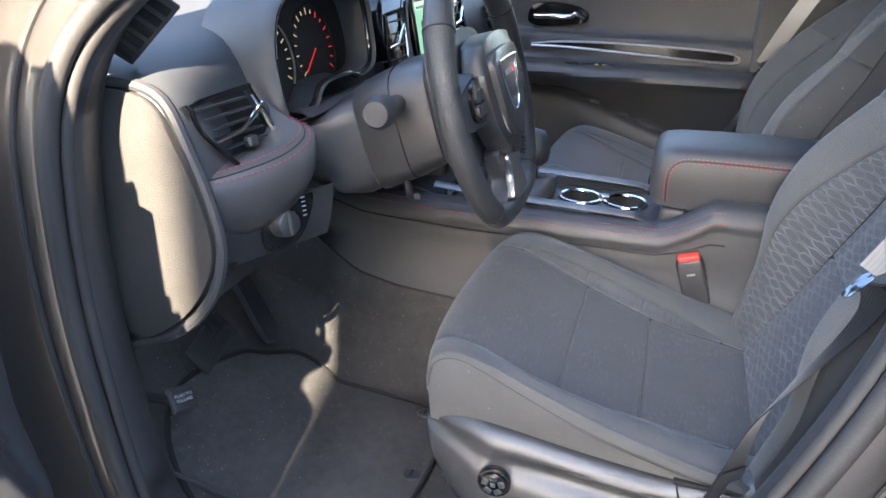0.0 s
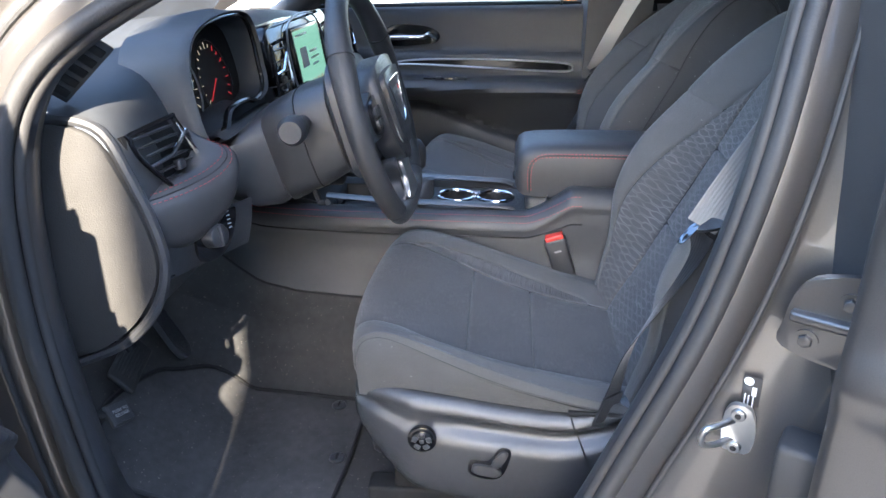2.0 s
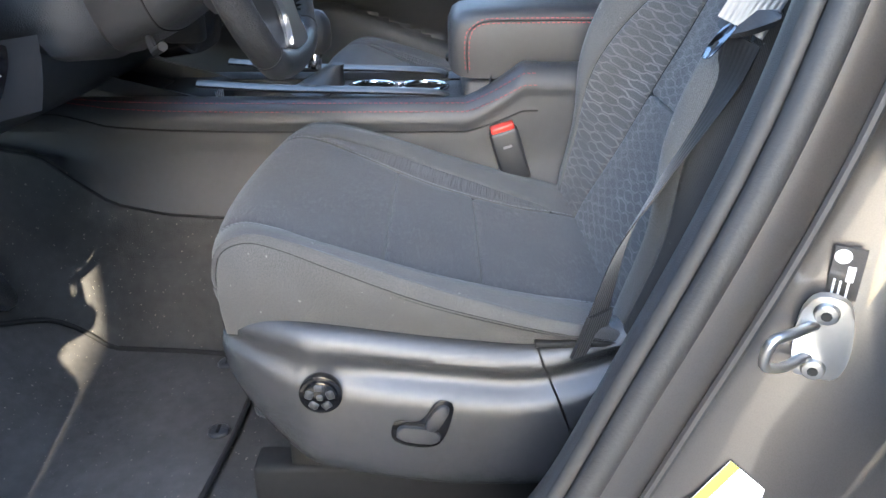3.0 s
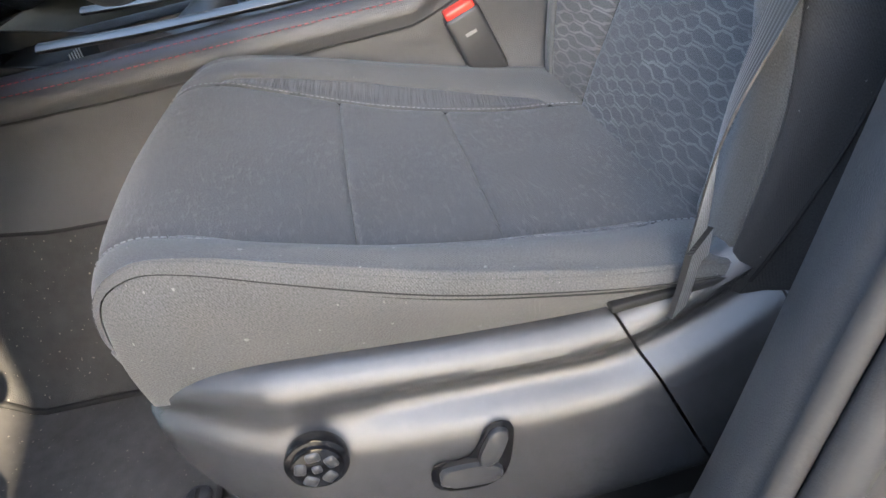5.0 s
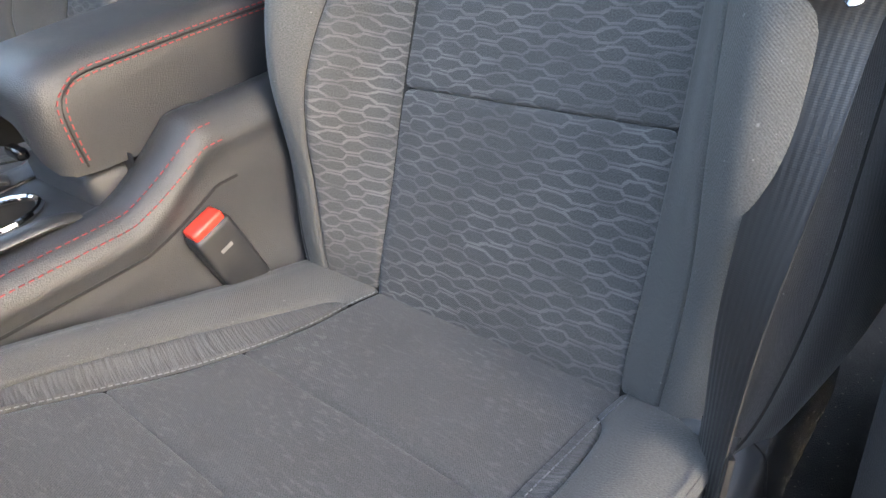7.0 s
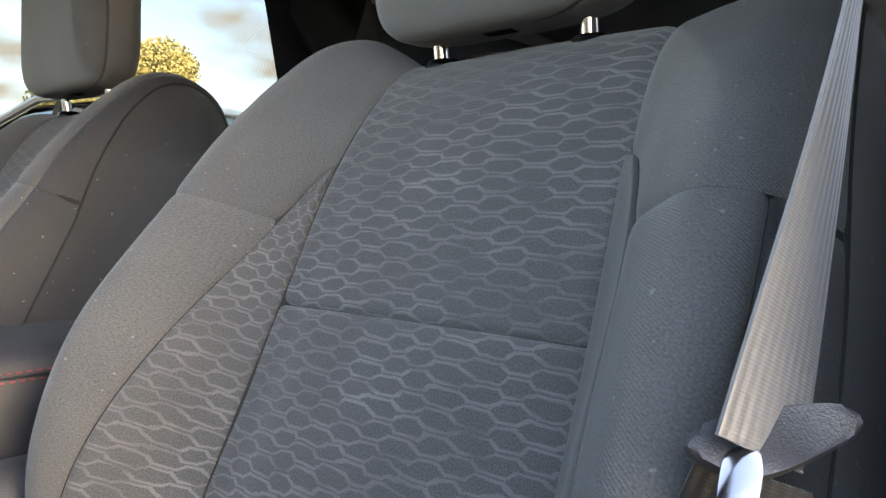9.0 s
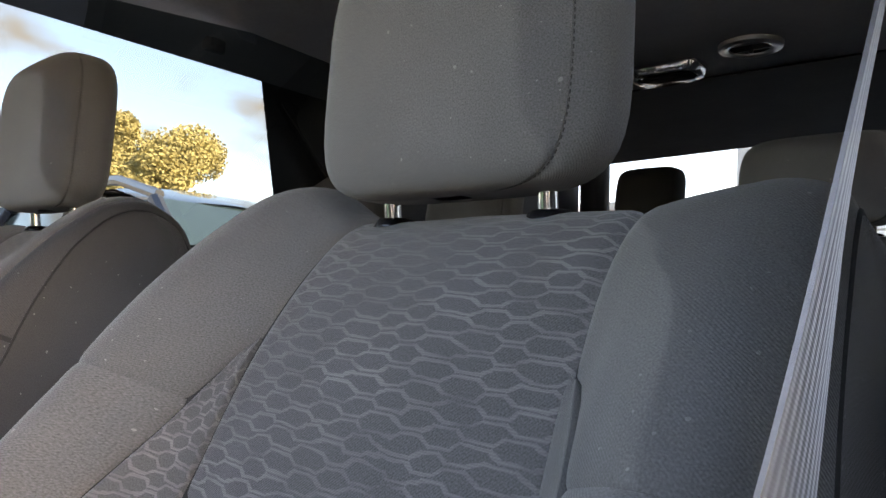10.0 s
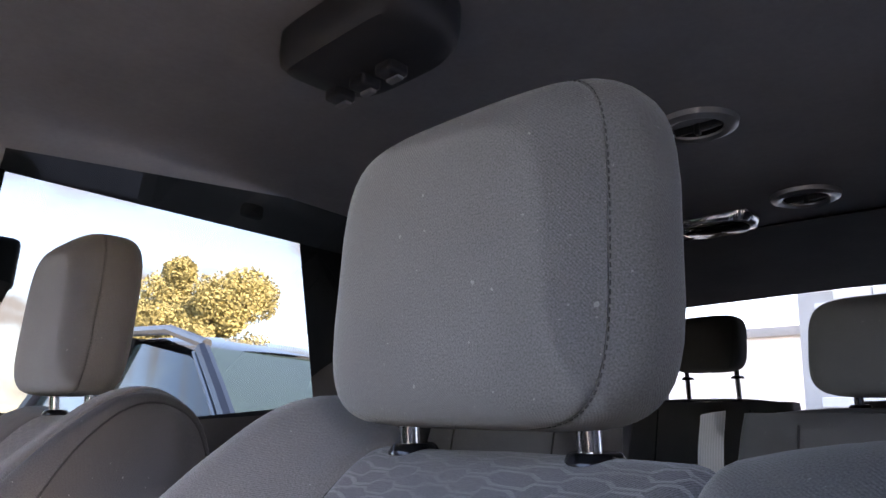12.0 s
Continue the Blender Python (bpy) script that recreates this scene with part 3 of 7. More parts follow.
    part("insert_panel", BACK.panel(0.0, b1, 0, 2, 1, cx, 26, 26, (0, 1, 1, 1), both=True), CLOTH_WAVES, back)
    part("insert_panel", BACK.panel(b1, b2, 0, 2, 1, cx, 26, 26, both=True), CLOTH_WAVES, back)
    part("insert_panel", BACK.panel(b2, zt, 0, 2, 1, cx, 40, 26, both=True), CLOTH_WAVES, back)
    sb = BACK.s_of(1, 0.775, 0, 0.3)

    def wave_edge(s):
        k = (bp - s) / (bp - sb)
        return 2.0 + 1.75 * min(1.0, max(0.0, k) * 1.25) ** 0.8 if s < bp else 2.0

    def strip_edge(s):
        k = (bp - s) / (bp - sb)
        return 2.0 + 1.25 * min(1.0, max(0.0, k) * 1.6) ** 0.6 if s < bp else 2.0
    for side in (-1, 1):
        edge_of = strip_edge if side == out else wave_edge
        part("side_insert", BACK.panel(sb * 0.4, bp, 2, edge_of, side, cx, 60, 10), CLOTH if side == out else CLOTH_WAVES, back)
        seam_t = 4.9
        part("bolster", BACK.panel(0.0, bw, edge_of, seam_t, side, cx, 50, 18, (1, 1, 1, 1), depth=0.0035, depth_s=0.0022), CLOTH, back)
        part("side_bolster", BACK.panel(0.0, bw, seam_t, 6.1, side, cx, 50, 12, (1, 1, 1, 0), depth=0.0025, depth_s=0.0022), CLOTH_SHADED, back, "smooth cloth on the bolster's flank, shade put into its colour")
        part("shoulder", BACK.panel(bw, 0.70, edge_of, 6.1 if side == out else seam_t, side, cx, 50, 18, (1, 0, 1, 0 if side == out else 1), depth_s=0.0022), CLOTH, back)
        if side != out:
            part("side_bolster", BACK.panel(bw, 0.70, seam_t, 6.1, side, cx, 50, 12, (1, 0, 1, 0), depth_s=0.0022), CLOTH_SHADED, back, "smooth cloth on the shoulder's flank, shade put into its colour")
        part("piping", tube(BACK.line(6.1, 0.02, 0.64, side, cx, 90, 0.0002), 0.0015, 6), DARK, back)
    s_top = BACK.s_of(1, 1.266, 0.55, 0.85)
    for side in (-1, 1):
        rows = []
        for k in np.linspace(0.0, 1.0, 72):
            sf_ = k * s_top
            sb_ = BACK.s_of(1, max(0.785, BACK.at(sf_)[1]), s_top, 1.0)
            a0, b0 = np.array(BACK.point(sf_, 6.1, side, cx, 0.0004)), np.array(BACK.point(sb_, 6.05, side, cx, 0.0))
            w = min(1.0, max(0.0, (s_top - sf_) / 0.10)) ** 1.5
            p1 = np.array(BACK.point(sf_, 6.55, side, cx)) * w + (a0 * 0.75 + b0 * 0.25) * (1 - w)
            p2 = np.array(BACK.point(sf_, 7.0, side, cx)) * w + (a0 * 0.5 + b0 * 0.5) * (1 - w) + np.array((side * 0.007 * w, 0, 0))
            mid_ = p2 * 0.45 + b0 * 0.55 + np.array((side * 0.024 * w, 0, 0))
            rows.append(spline([a0, p1, p2, mid_, b0], 22))
        # flank cloth again, shade painted into its colour
        part("side_panel", grid(rows), CLOTH_SHADED, back)
    part("back_shell", grid([[BACK.point(s, abs(t), 1 if t > 0 else -1, cx, 0.0005) for t in np.linspace(-6.05, 6.05, 40)] for s in np.linspace(max(s_top, 0.69), 1, 40)]), GRAIN, back, "grained plastic back shell")
    headrest(seat, *((cx + 0.017, -0.250, 1.374, 0.132, 0.036, 0.0985) if out < 0 else (cx + 0.012, -0.250, 1.394, 0.144, 0.044, 0.106, -0.02, None, 0.36, 0.80)))
    seat_base(seat, cx, out)
    return seat


def seat_base(seat, cx, out):
    """Runners, frame and the moulded side cover with its switches."""
    frame_part = part("seat_frame", rbox((0.36, 0.40, 0.07), (cx, 0.22, 0.68), 0.02), DARK, seat)
    for s in (-1, 1):
        part("runner", rbox((0.045, 0.52, 0.08), (cx + s * 0.17, 0.20, 0.510), 0.006), DARK, frame_part)
        for y in (0.02, 0.38):
            part("riser", rbox((0.03, 0.07, 0.12), (cx + s * 0.17, y, 0.60), 0.006), DARK, frame_part)

    part("front_skirt", rbox((0.41, 0.03, 0.13), (cx, 0.432, 0.692), 0.012), SMOOTH, frame_part)
    # moulded cover: rows along y, ring points from the inner top over the outside to the lower edge
    rows = smooth_table([(-0.16, 0.850, 0.600, 0.0), (-0.06, 0.815, 0.580, 0.5), (0.03, 0.774, 0.565, 1.0), (0.09, 0.750, 0.560, 1.0), (0.15, 0.736, 0.558, 1.0), (0.23, 0.742, 0.560, 1.0),
                         (0.30, 0.751, 0.570, 0.75), (0.335, 0.756, 0.578, 0.25), (0.38, 0.761, 0.592, 0.0), (0.42, 0.763, 0.626, 0.0), (0.446, 0.760, 0.655, 0.0), (0.470, 0.748, 0.690, 0.0)])

    def cover(y):
        top, low, scoop = rows(y)
        tip = min(1.0, max(0.0, (0.475 - y) / 0.10)) ** 0.5
        w = 0.06 * (1 - tip)
        hh = top - low
        f = min(1.0, hh / 0.17)
        pts = [(0.186, top - 0.012 * f), (0.204, top - 0.002 * f), (0.220, top - 0.001), (0.232, top - 0.010 * f), (0.236, top - 0.020 * f), (0.235 - 0.008 * scoop, top - 0.032 * f),
               (0.235 - 0.010 * scoop, top - 0.044 * f), (0.240 - 0.003 * scoop, top - 0.055 * f), (0.2445, top - 0.066 * f), (0.2455, top - 0.090 * f), (0.2445, top - 0.092 * f - 0.4 * (hh - 0.092 * f)), (0.240, top - 0.092 * f - 0.8 * (hh - 0.092 * f)),
               (0.229, low + 0.002), (0.212, low)]
        pts = [(a - w, b) for a, b in pts]
        return spline([(cx + out * a, y, b) for a, b in pts], 46)

    ys = np.linspace(-0.16, 0.475, 128)
    sheet_rows = np.array([cover(y) for y in ys])

    def cover_at(y):
        q = min(max((y - ys[0]) / (ys[-1] - ys[0]), 0.0), 1.0) * 127
        i = min(int(q), 126)
        return sheet_rows[i] + (sheet_rows[i + 1] - sheet_rows[i]) * (q - i)

    def cut(w):
        return 0.148 - 0.085 * w ** 1.2

    def sheet(y0, y1, n):
        P = []
        for e in np.linspace(0, 1, n):
            row = []
            for j in range(46):
                w = j / 45
                ya = (y0 if not callable(y0) else y0(w))
                yb = (y1 if not callable(y1) else y1(w))
                row.append(cover_at(ya + (yb - ya) * e)[j])
            P.append(row)
        return grid(P)
    main = part("side_cover", sheet(lambda w: cut(w) + 0.0012, 0.474, 46), COVER, seat, "moulded black plastic seat side cover")
    part("rear_cover", sheet(-0.15, lambda w: cut(w) - 0.0012, 30), COVER, main)
    part("lid_groove", tube([list(cover_at(0.030 - 0.012 * k / 22)[k] + np.array((out * 0.0003, 0, 0.0003))) for k in range(4, 27)], 0.0011, 5), DARK, main)
    part("cover_backing", rbox((0.03, 0.40, 0.11), (cx + out * 0.200, 0.14, 0.670), 0.01), DARK, main)
    x = cx + out * 0.2490
    knob = part("seat_switch", cylinder(0.0225, 0.021, 0.012, pose(x, 0.360, 0.698, 0, 90, 0), 32, 0.002), PIANO, main, "round four-way lumbar switch")
    cross = cylinder(0.0185, 0.0170, 0.008, pose(x + out * 0.006, 0.360, 0.698, 0, 90, 0), 32, 0.003)
    part("switch_pad", cross, PIANO, knob)
    part("switch_centre", rbox((0.004, 0.007, 0.007), (x + out * 0.0095, 0.360, 0.698), 0.002), SMOOTH, knob)
    for k in range(5):
        g = radians(90 + 72 * k)
        part("switch_scallop", rbox((0.005, 0.0105, 0.0085), (0, 0, 0), 0.0024, 3, m=pose(x + out * 0.0092, 0.360 + 0.0112 * math.cos(g), 0.698 + 0.0112 * math.sin(g), 72 * k, 0, 0)), SMOOTH, knob)
    lever = part("seat_switch", slab(spline([(0.281, 0.639), (0.244, 0.634), (0.239, 0.644), (0.250, 0.652), (0.279, 0.655), (0.284, 0.648)], 24, True), "x", x - 0.004, x + 0.008, 0.003), SMOOTH, main, "seat slide and tilt switch")
    part("recline_switch", slab(spline([(0.253, 0.650), (0.243, 0.650), (0.230, 0.673), (0.232, 0.680), (0.241, 0.679), (0.253, 0.660)], 24, True), "x", x - 0.004, x + 0.010, 0.003), SMOOTH, lever)
    part("switch_surround", slab(spline([(0.286, 0.634), (0.242, 0.629), (0.225, 0.672), (0.230, 0.685), (0.244, 0.683), (0.259, 0.660), (0.286, 0.660)], 30, True), "x", x - 0.002 * out - 0.001, x + 0.002, 0.0008), PIANO, main)
    part("belt_slot", rbox((0.026, 0.085, 0.006), (cx + out * 0.222, 0.100, 0.7440), 0.0015), DARK, main)


DRIVER_X, PASS_X = -0.391, 0.392
front_seat(DRIVER_X, -1)
front_seat(PASS_X, 1).location.z = 0.015


def ribbon(points, normals, width, thick=0.0014):
    """A strap along points; normals give the way its face looks."""
    p = spline(np.c_[np.asarray(points, float), np.asarray(normals, float)], 60)
    rows = []
    for i in range(len(p)):
        t = Vector(p[min(i + 1, len(p) - 1), :3] - p[max(i - 1, 0), :3]).normalized()
        n = Vector(p[i, 3:]).normalized()
        s = t.cross(n).normalized()
        n = s.cross(t)
        c = Vector(p[i, :3])
        rows.append([c - s * width / 2, c - s * width / 4 + n * 0.0006, c + n * 0.0008, c + s * width / 4 + n * 0.0006, c + s * width / 2,
                     c + s * width / 2 - n * thick, c - s * width / 2 - n * thick])
    return grid(np.array(rows), close_u=True, cap=True)


def seat_belt(cx, out, grey):
    web = WEBBING_GREY if grey else WEBBING_LIT
    belt = thing("seat_belt", ("light grey" if grey else "black") + " woven seat belt hanging unfastened beside the front seat", "seat belt", "seat belts")
    a = (out * 0.55, 0.85, 0.35)
    X = lambda d: cx + out * d
    # lap strap takes the darker copy of the same webbing
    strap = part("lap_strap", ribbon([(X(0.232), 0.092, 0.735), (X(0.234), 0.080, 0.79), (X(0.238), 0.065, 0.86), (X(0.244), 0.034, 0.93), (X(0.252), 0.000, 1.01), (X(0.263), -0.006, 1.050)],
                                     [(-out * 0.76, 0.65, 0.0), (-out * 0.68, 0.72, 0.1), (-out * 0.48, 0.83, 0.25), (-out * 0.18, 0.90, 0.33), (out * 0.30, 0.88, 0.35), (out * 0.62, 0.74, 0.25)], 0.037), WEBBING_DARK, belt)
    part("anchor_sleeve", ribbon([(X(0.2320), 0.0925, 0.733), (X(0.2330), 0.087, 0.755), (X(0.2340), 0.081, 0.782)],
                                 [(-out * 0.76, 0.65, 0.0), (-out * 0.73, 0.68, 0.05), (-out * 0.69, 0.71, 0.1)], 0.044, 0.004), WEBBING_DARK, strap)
    part("shoulder_strap", ribbon([(X(0.266), -0.002, 1.058), (X(0.271), -0.050, 1.157), (X(0.272), -0.098, 1.250), (X(0.273), -0.145, 1.330), (X(0.276), -0.190 if out < 0 else -0.175, 1.41), (X(0.285), -0.235 if out < 0 else -0.200, 1.49)],
                                  [(out * 0.92, 0.36, 0.12), (out * 0.99, 0.0, 0.0), (out * 0.97, -0.22, -0.08), (out * 0.965, -0.26, -0.12), (out * 0.96, -0.26, -0.10), (out * 0.96, -0.26, -0.10)], 0.040), web, belt)
    # tongue: moulded loop with a slot, steel blade
    m = frame_of((X(0.2665), -0.008, 1.061), (out * 0.76, -0.63, 0.16), (-out * 0.30, -0.52, 0.80)) @ Matrix.Scale(0.54, 4)
    tongue = part("tongue", slab(spline([(-0.050, 0.002), (-0.034, 0.014), (0.0, 0.017), (0.036, 0.015), (0.052, 0.008), (0.050, -0.002), (0.022, -0.013), (-0.006, -0.020), (-0.026, -0.020), (-0.036, -0.012)], 40, True), "z", -0.004, 0.008, 0.004), SMOOTH, belt, "black moulded belt tongue")
    tongue.data.transform(m)
    blade = slab(spline([(-0.030, -0.006), (-0.010, -0.008), (-0.024, -0.040), (-0.036, -0.060), (-0.050, -0.060), (-0.049, -0.047)], 26, True), "z", 0.007, 0.0096, 0.0008)
    bl = part("tongue_blade", blade, STEEL, tongue, "steel latch blade")
    bl.data.transform(m)
    hole = part("blade_slot", rbox((0.006, 0.013, 0.0006), (0, 0, 0), 0.0, m=pose(-0.0345, -0.040, 0.0100, 0, 0, -28)), DARK, tongue)
    hole.data.transform(m)
    part("height_guide", rbox((0.03, 0.05, 0.09), (X(0.300), -0.235 if out < 0 else -0.200, 1.520), 0.012), GRAIN, belt, "black belt guide on the pillar")


seat_belt(DRIVER_X, -1, False)
seat_belt(PASS_X, 1, True)

buckle = thing("belt_buckle", "black belt buckle with a red release button beside the seat", "belt buckle")
BK = frame_of((-0.150, 0.128, 0.800), (1, 0.0, 0.05), (0, 0.30, 0.95))
for nm, bmx, mt, lb in (("housing", rbox((0.026, 0.088, 0.045), (0, 0.0, 0), 0.006), SMOOTH, ""), ("button", rbox((0.021, 0.012, 0.037), (0, 0.0455, 0), 0.003), RED, "red release button"),
                        ("stalk", rbox((0.012, 0.11, 0.028), (0, -0.09, -0.004), 0.003), DARK, ""), ("badge_line", rbox((0.0006, 0.004, 0.014), (-0.0133, 0.018, 0), 0.0), GREY_METAL, "")):
    o = part(nm, bmx, mt, buckle, lb)
    o.data.transform(BK)

# ---- car shell ----
# floor: carpeted pan with raised sills, tunnel and toe board
def floor_z(x, y):
    toe = max(0.0, y - 0.78)
    z = 0.482 + min(toe * 0.75, 0.40)
    if y < -0.05:
        z += 0.02 * min(1, (-0.05 - y) / 0.3)
    ax = abs(x)
    if ax < 0.215:
        k = min(1.0, max(0.0, (0.215 - ax) / 0.06))
        z = max(z, z + (0.735 - z) * (k * k * (3 - 2 * k)))
    return z


xs, ys = np.linspace(-0.70, 0.70, 57), np.linspace(-2.25, 1.25, 71)
structure("floor", grid([[(x, y, floor_z(x, y)) for x in xs] for y in ys]), CARPET, "black carpeted car floor", True)

# side of the opening: sill, A pillar, roof rail, B pillar as one painted frame swept round the door opening
OPENING = np.array([(-0.055, 1.355), (-0.022, 1.18), (0.012, 1.03), (0.050, 0.92), (0.098, 0.80), (0.150, 0.67), (0.215, 0.575), (0.33, 0.538), (0.52, 0.532), (0.68, 0.545),
                    (0.755, 0.60), (0.788, 0.69), (0.806, 0.82), (0.820, 0.95), (0.822, 1.06), (0.812, 1.17), (0.782, 1.245), (0.72, 1.300), (0.60, 1.365), (0.42, 1.465), (0.24, 1.560), (0.10, 1.625),
                    (-0.02, 1.655), (-0.095, 1.650), (-0.118, 1.60), (-0.095, 1.48)])
LOOP = spline(OPENING, 200, True)
CEN = LOOP.mean(axis=0)


def body_x(z):
    """Half-width of the body at the seal by height: upright door, windows leaning in."""
    return float(np.interp(z, [0.4, 0.60, 0.9, 1.15, 1.25, 1.40, 1.66, 1.8], [0.800, 0.805, 0.805, 0.795, 0.780, 0.735, 0.655, 0.62]))


def around(grow_scale, dx, loop=LOOP):
    """The opening's outline grown outwards by grow_scale metres and set dx further out."""
    out = []
    n = len(loop)
    for i in range(n):
        t = loop[(i + 2) % n] - loop[(i - 2) % n]
        nrm = np.array([t[1], -t[0]]) / (np.linalg.norm(t) or 1)
        if np.dot(nrm, loop[i] - CEN) < 0:
            nrm = -nrm
        g = grow_scale if not callable(grow_scale) else grow_scale(loop[i])
        y, z = loop[i] + nrm * g
        out.append((-(body_x(loop[i][1]) + dx), y, z))
    return np.array(out)


def smooth_ring(P, k=7):
    n = len(P)
    return np.array([np.mean([P[(i + j) % n] for j in range(-k, k + 1)], axis=0) for i in range(n)])


def wide(y_z):
    """How wide the painted frame is: broad at both pillars, narrow at the roof rail."""
    y, z = y_z
    return 0.125 if z < 1.25 else 0.125 + (0.075 - 0.125) * min(1, (z - 1.25) / 0.3)


rings = [(-0.010, -0.030), (0.002, -0.004), (0.012, 0.000), (0.022, 0.002), (0.040, 0.004), (0.050, 0.000), (0.058, -0.004), (0.068, -0.002)]
P = [smooth_ring(around(g, d), 3) for g, d in rings]
P.append(smooth_ring(around(lambda q: 0.6 * wide(q) + 0.015, 0.004), 5))
P.append(smooth_ring(around(lambda q: 0.85 * wide(q) + 0.010, 0.018), 5))
P.append(smooth_ring(around(lambda q: wide(q) + 0.020, 0.050), 6))
P.append(smooth_ring(around(lambda q: wide(q) + 0.030, 0.095), 6))
structure("door_frame", grid(np.array(P), close_u=True), PAINT, "dark grey metallic painted door opening of the car body", True)
seal = thing("door_seal", "black rubber weather seal round the driver's door opening", "door seal", kind="structure")
part("seal_bulb", tube(smooth_ring(around(0.004, 0.006), 3), 0.0115, 10, closed=True), RUBBER, seal)
part("seal_lip", tube(smooth_ring(around(-0.010, -0.006), 3), 0.0065, 8, closed=True, flat=0.6), RUBBER, seal)
part("second_seal_strip", tube(smooth_ring(around(0.054, 0.002), 4), 0.004, 8, closed=True), RUBBER, seal)

# inner trims that follow the opening: pillar covers and sill cover
inner = [smooth_ring(around(-0.010, -0.010), 3), smooth_ring(around(-0.014, -0.022), 4), smooth_ring(around(-0.006, -0.045), 4), smooth_ring(around(0.010, -0.075), 5), smooth_ring(around(0.05, -0.105), 5)]


def ring_piece(name, lo, hi, material, label):
    idx = [i for i in range(len(LOOP)) if lo - 0.006 <= i / len(LOOP) < hi + 0.006]

    def shallow(i):
        y, z = LOOP[i]
        return 1.0 - 0.9 * min(1.0, max(0.0, (z - 1.05) / 0.12)) if y < 0.16 else 1.0
    return structure(name, grid(np.array([[r[i] if k < 3 else inner[2][i] + (r[i] - inner[2][i]) * shallow(i) for i in idx] for k, r in enumerate(inner)])), material, label, True)


def frac_at(y, z):
    return float(np.argmin(np.linalg.norm(LOOP - np.array([y, z]), axis=1)) / len(LOOP))


ring_piece("trim_sill", frac_at(0.17, 0.64), frac_at(0.79, 0.69), GRAIN, "black plastic door sill cover")
ring_piece("trim_kick", frac_at(0.79, 0.69), frac_at(0.805, 1.19), GRAIN, "black plastic footwell side trim")
ring_piece("trim_pillar_front", frac_at(0.805, 1.19), frac_at(-0.06, 1.655), GRAIN, "dark grey windscreen pillar cover")
ring_piece("trim_pillar_middle", 0.0, frac_at(0.17, 0.64), GRAIN, "black plastic lower middle pillar cover")
ring_piece("trim_pillar_top", frac_at(-0.06, 1.655), 1.0, GRAIN, "dark grey upper middle pillar cover")
# middle pillar's depth behind the frame
structure("middle_pillar", loft([[(-0.735 + max(0, z - 1.2) * 0.26, -0.09, z), (-0.735 + max(0, z - 1.2) * 0.26, -0.45, z), (-0.885 + max(0, z - 1.2) * 0.26, -0.46, z), (-0.885 + max(0, z - 1.2) * 0.26, -0.115, z)]
                                 for z in np.linspace(0.48, 1.68, 14)]), GRAIN, "dark middle pillar between the doors", True)

# scuff plate
plate = thing("sill_plate", "grey metal scuff plate on the door sill", "sill plate", kind="structure")
part("plate", rbox((0.10, 0.62, 0.006), (-0.745, 0.45, 0.523), 0.002), GREY_METAL, plate)
part("carpet_edge", rbox((0.006, 0.62, 0.012), (-0.685, 0.45, 0.515), 0.002), GRAIN, plate)

# outer body: sill below the opening, front fender behind the hinge, roof, far side, tail
def skin(rows, name, material, label):
    return structure(name, grid(np.array(rows)), material, label, True)


skin([[(-0.905, y, 0.52), (-0.935, y, 0.47), (-0.93, y, 0.40), (-0.86, y, 0.32), (-0.70, y, 0.30)] for y in np.linspace(-2.3, 0.95, 12)], "rocker_panel", PAINT, "dark grey metallic rocker panel below the doors")
skin([[(-0.90, 0.93, z), (-0.955 + 0.05 * max(0, z - 1.0), 1.0, z), (-0.96 + 0.05 * max(0, z - 1.0), 1.4, z), (-0.93, 1.9, z * 0.96)] for z in np.linspace(0.32, 1.16, 10)], "front_fender", PAINT, "dark grey metallic front fender")
skin([[(-0.93, y, 1.16 * (0.96 if y > 1.8 else 1)), (-0.86, y, 1.185), (-0.5, y, 1.20), (0, y, 1.205), (0.5, y, 1.20), (0.86, y, 1.185), (0.93, y, 1.16)] for y in (1.17, 1.5, 1.9)], "bonnet", PAINT, "dark grey metallic bonnet ahead of the windscreen")

ROOF_Z = 1.742


def roof_section(y, inset, drop):
    z = ROOF_Z - drop - 0.02 * max(0, (y - 0.1) / 0.3) ** 2
    return [(-0.66 + inset, y, z - 0.075), (-0.62 + inset, y, z - 0.03), (-0.52 + inset, y, z - 0.008), (-0.3, y, z), (0, y, z + 0.004), (0.3, y, z), (0.52 - inset, y, z - 0.008), (0.62 - inset, y, z - 0.03), (0.66 - inset, y, z - 0.075)]


structure("ceiling", grid([roof_section(y, 0.0, 0.0) for y in np.linspace(0.22, -1.47, 24)]), HEADLINER, "dark grey cloth headliner", True)
structure("roof", grid([[(x * 1.06, yy, z + 0.06) for x, yy, z in roof_section(y, -0.02, 0)] for y in np.linspace(0.26, -2.12, 24)]), PAINT, "dark grey metallic car roof", True)
structure("liftgate_header", merge(loft([[(x, -1.455, 1.742 - 0.018 * abs(x)), (x, -1.465, 1.76), (x, -2.12, 1.755), (x, -2.115, 1.727 - 0.018 * abs(x))] for x in np.linspace(-0.64, 0.64, 9)])), DARK, "black liftgate trim above the rear window", True)
# windscreen header and glass
structure("windscreen_header", rbox((1.26, 0.10, 0.05), (0, 0.25, 1.715), 0.015), HEADLINER, "dark headliner edge above the windscreen")
wsg = grid([[(x, 1.15 - 0.04 * x * x - (0.91) * k, 1.20 + 0.50 * k) for x in np.linspace(-0.72 + 0.10 * k, 0.72 - 0.10 * k, 12)] for k in np.linspace(0, 1, 8)])
ws = structure("windscreen", wsg, GLASS, "clear windscreen glass", True)
ws.visible_shadow = False

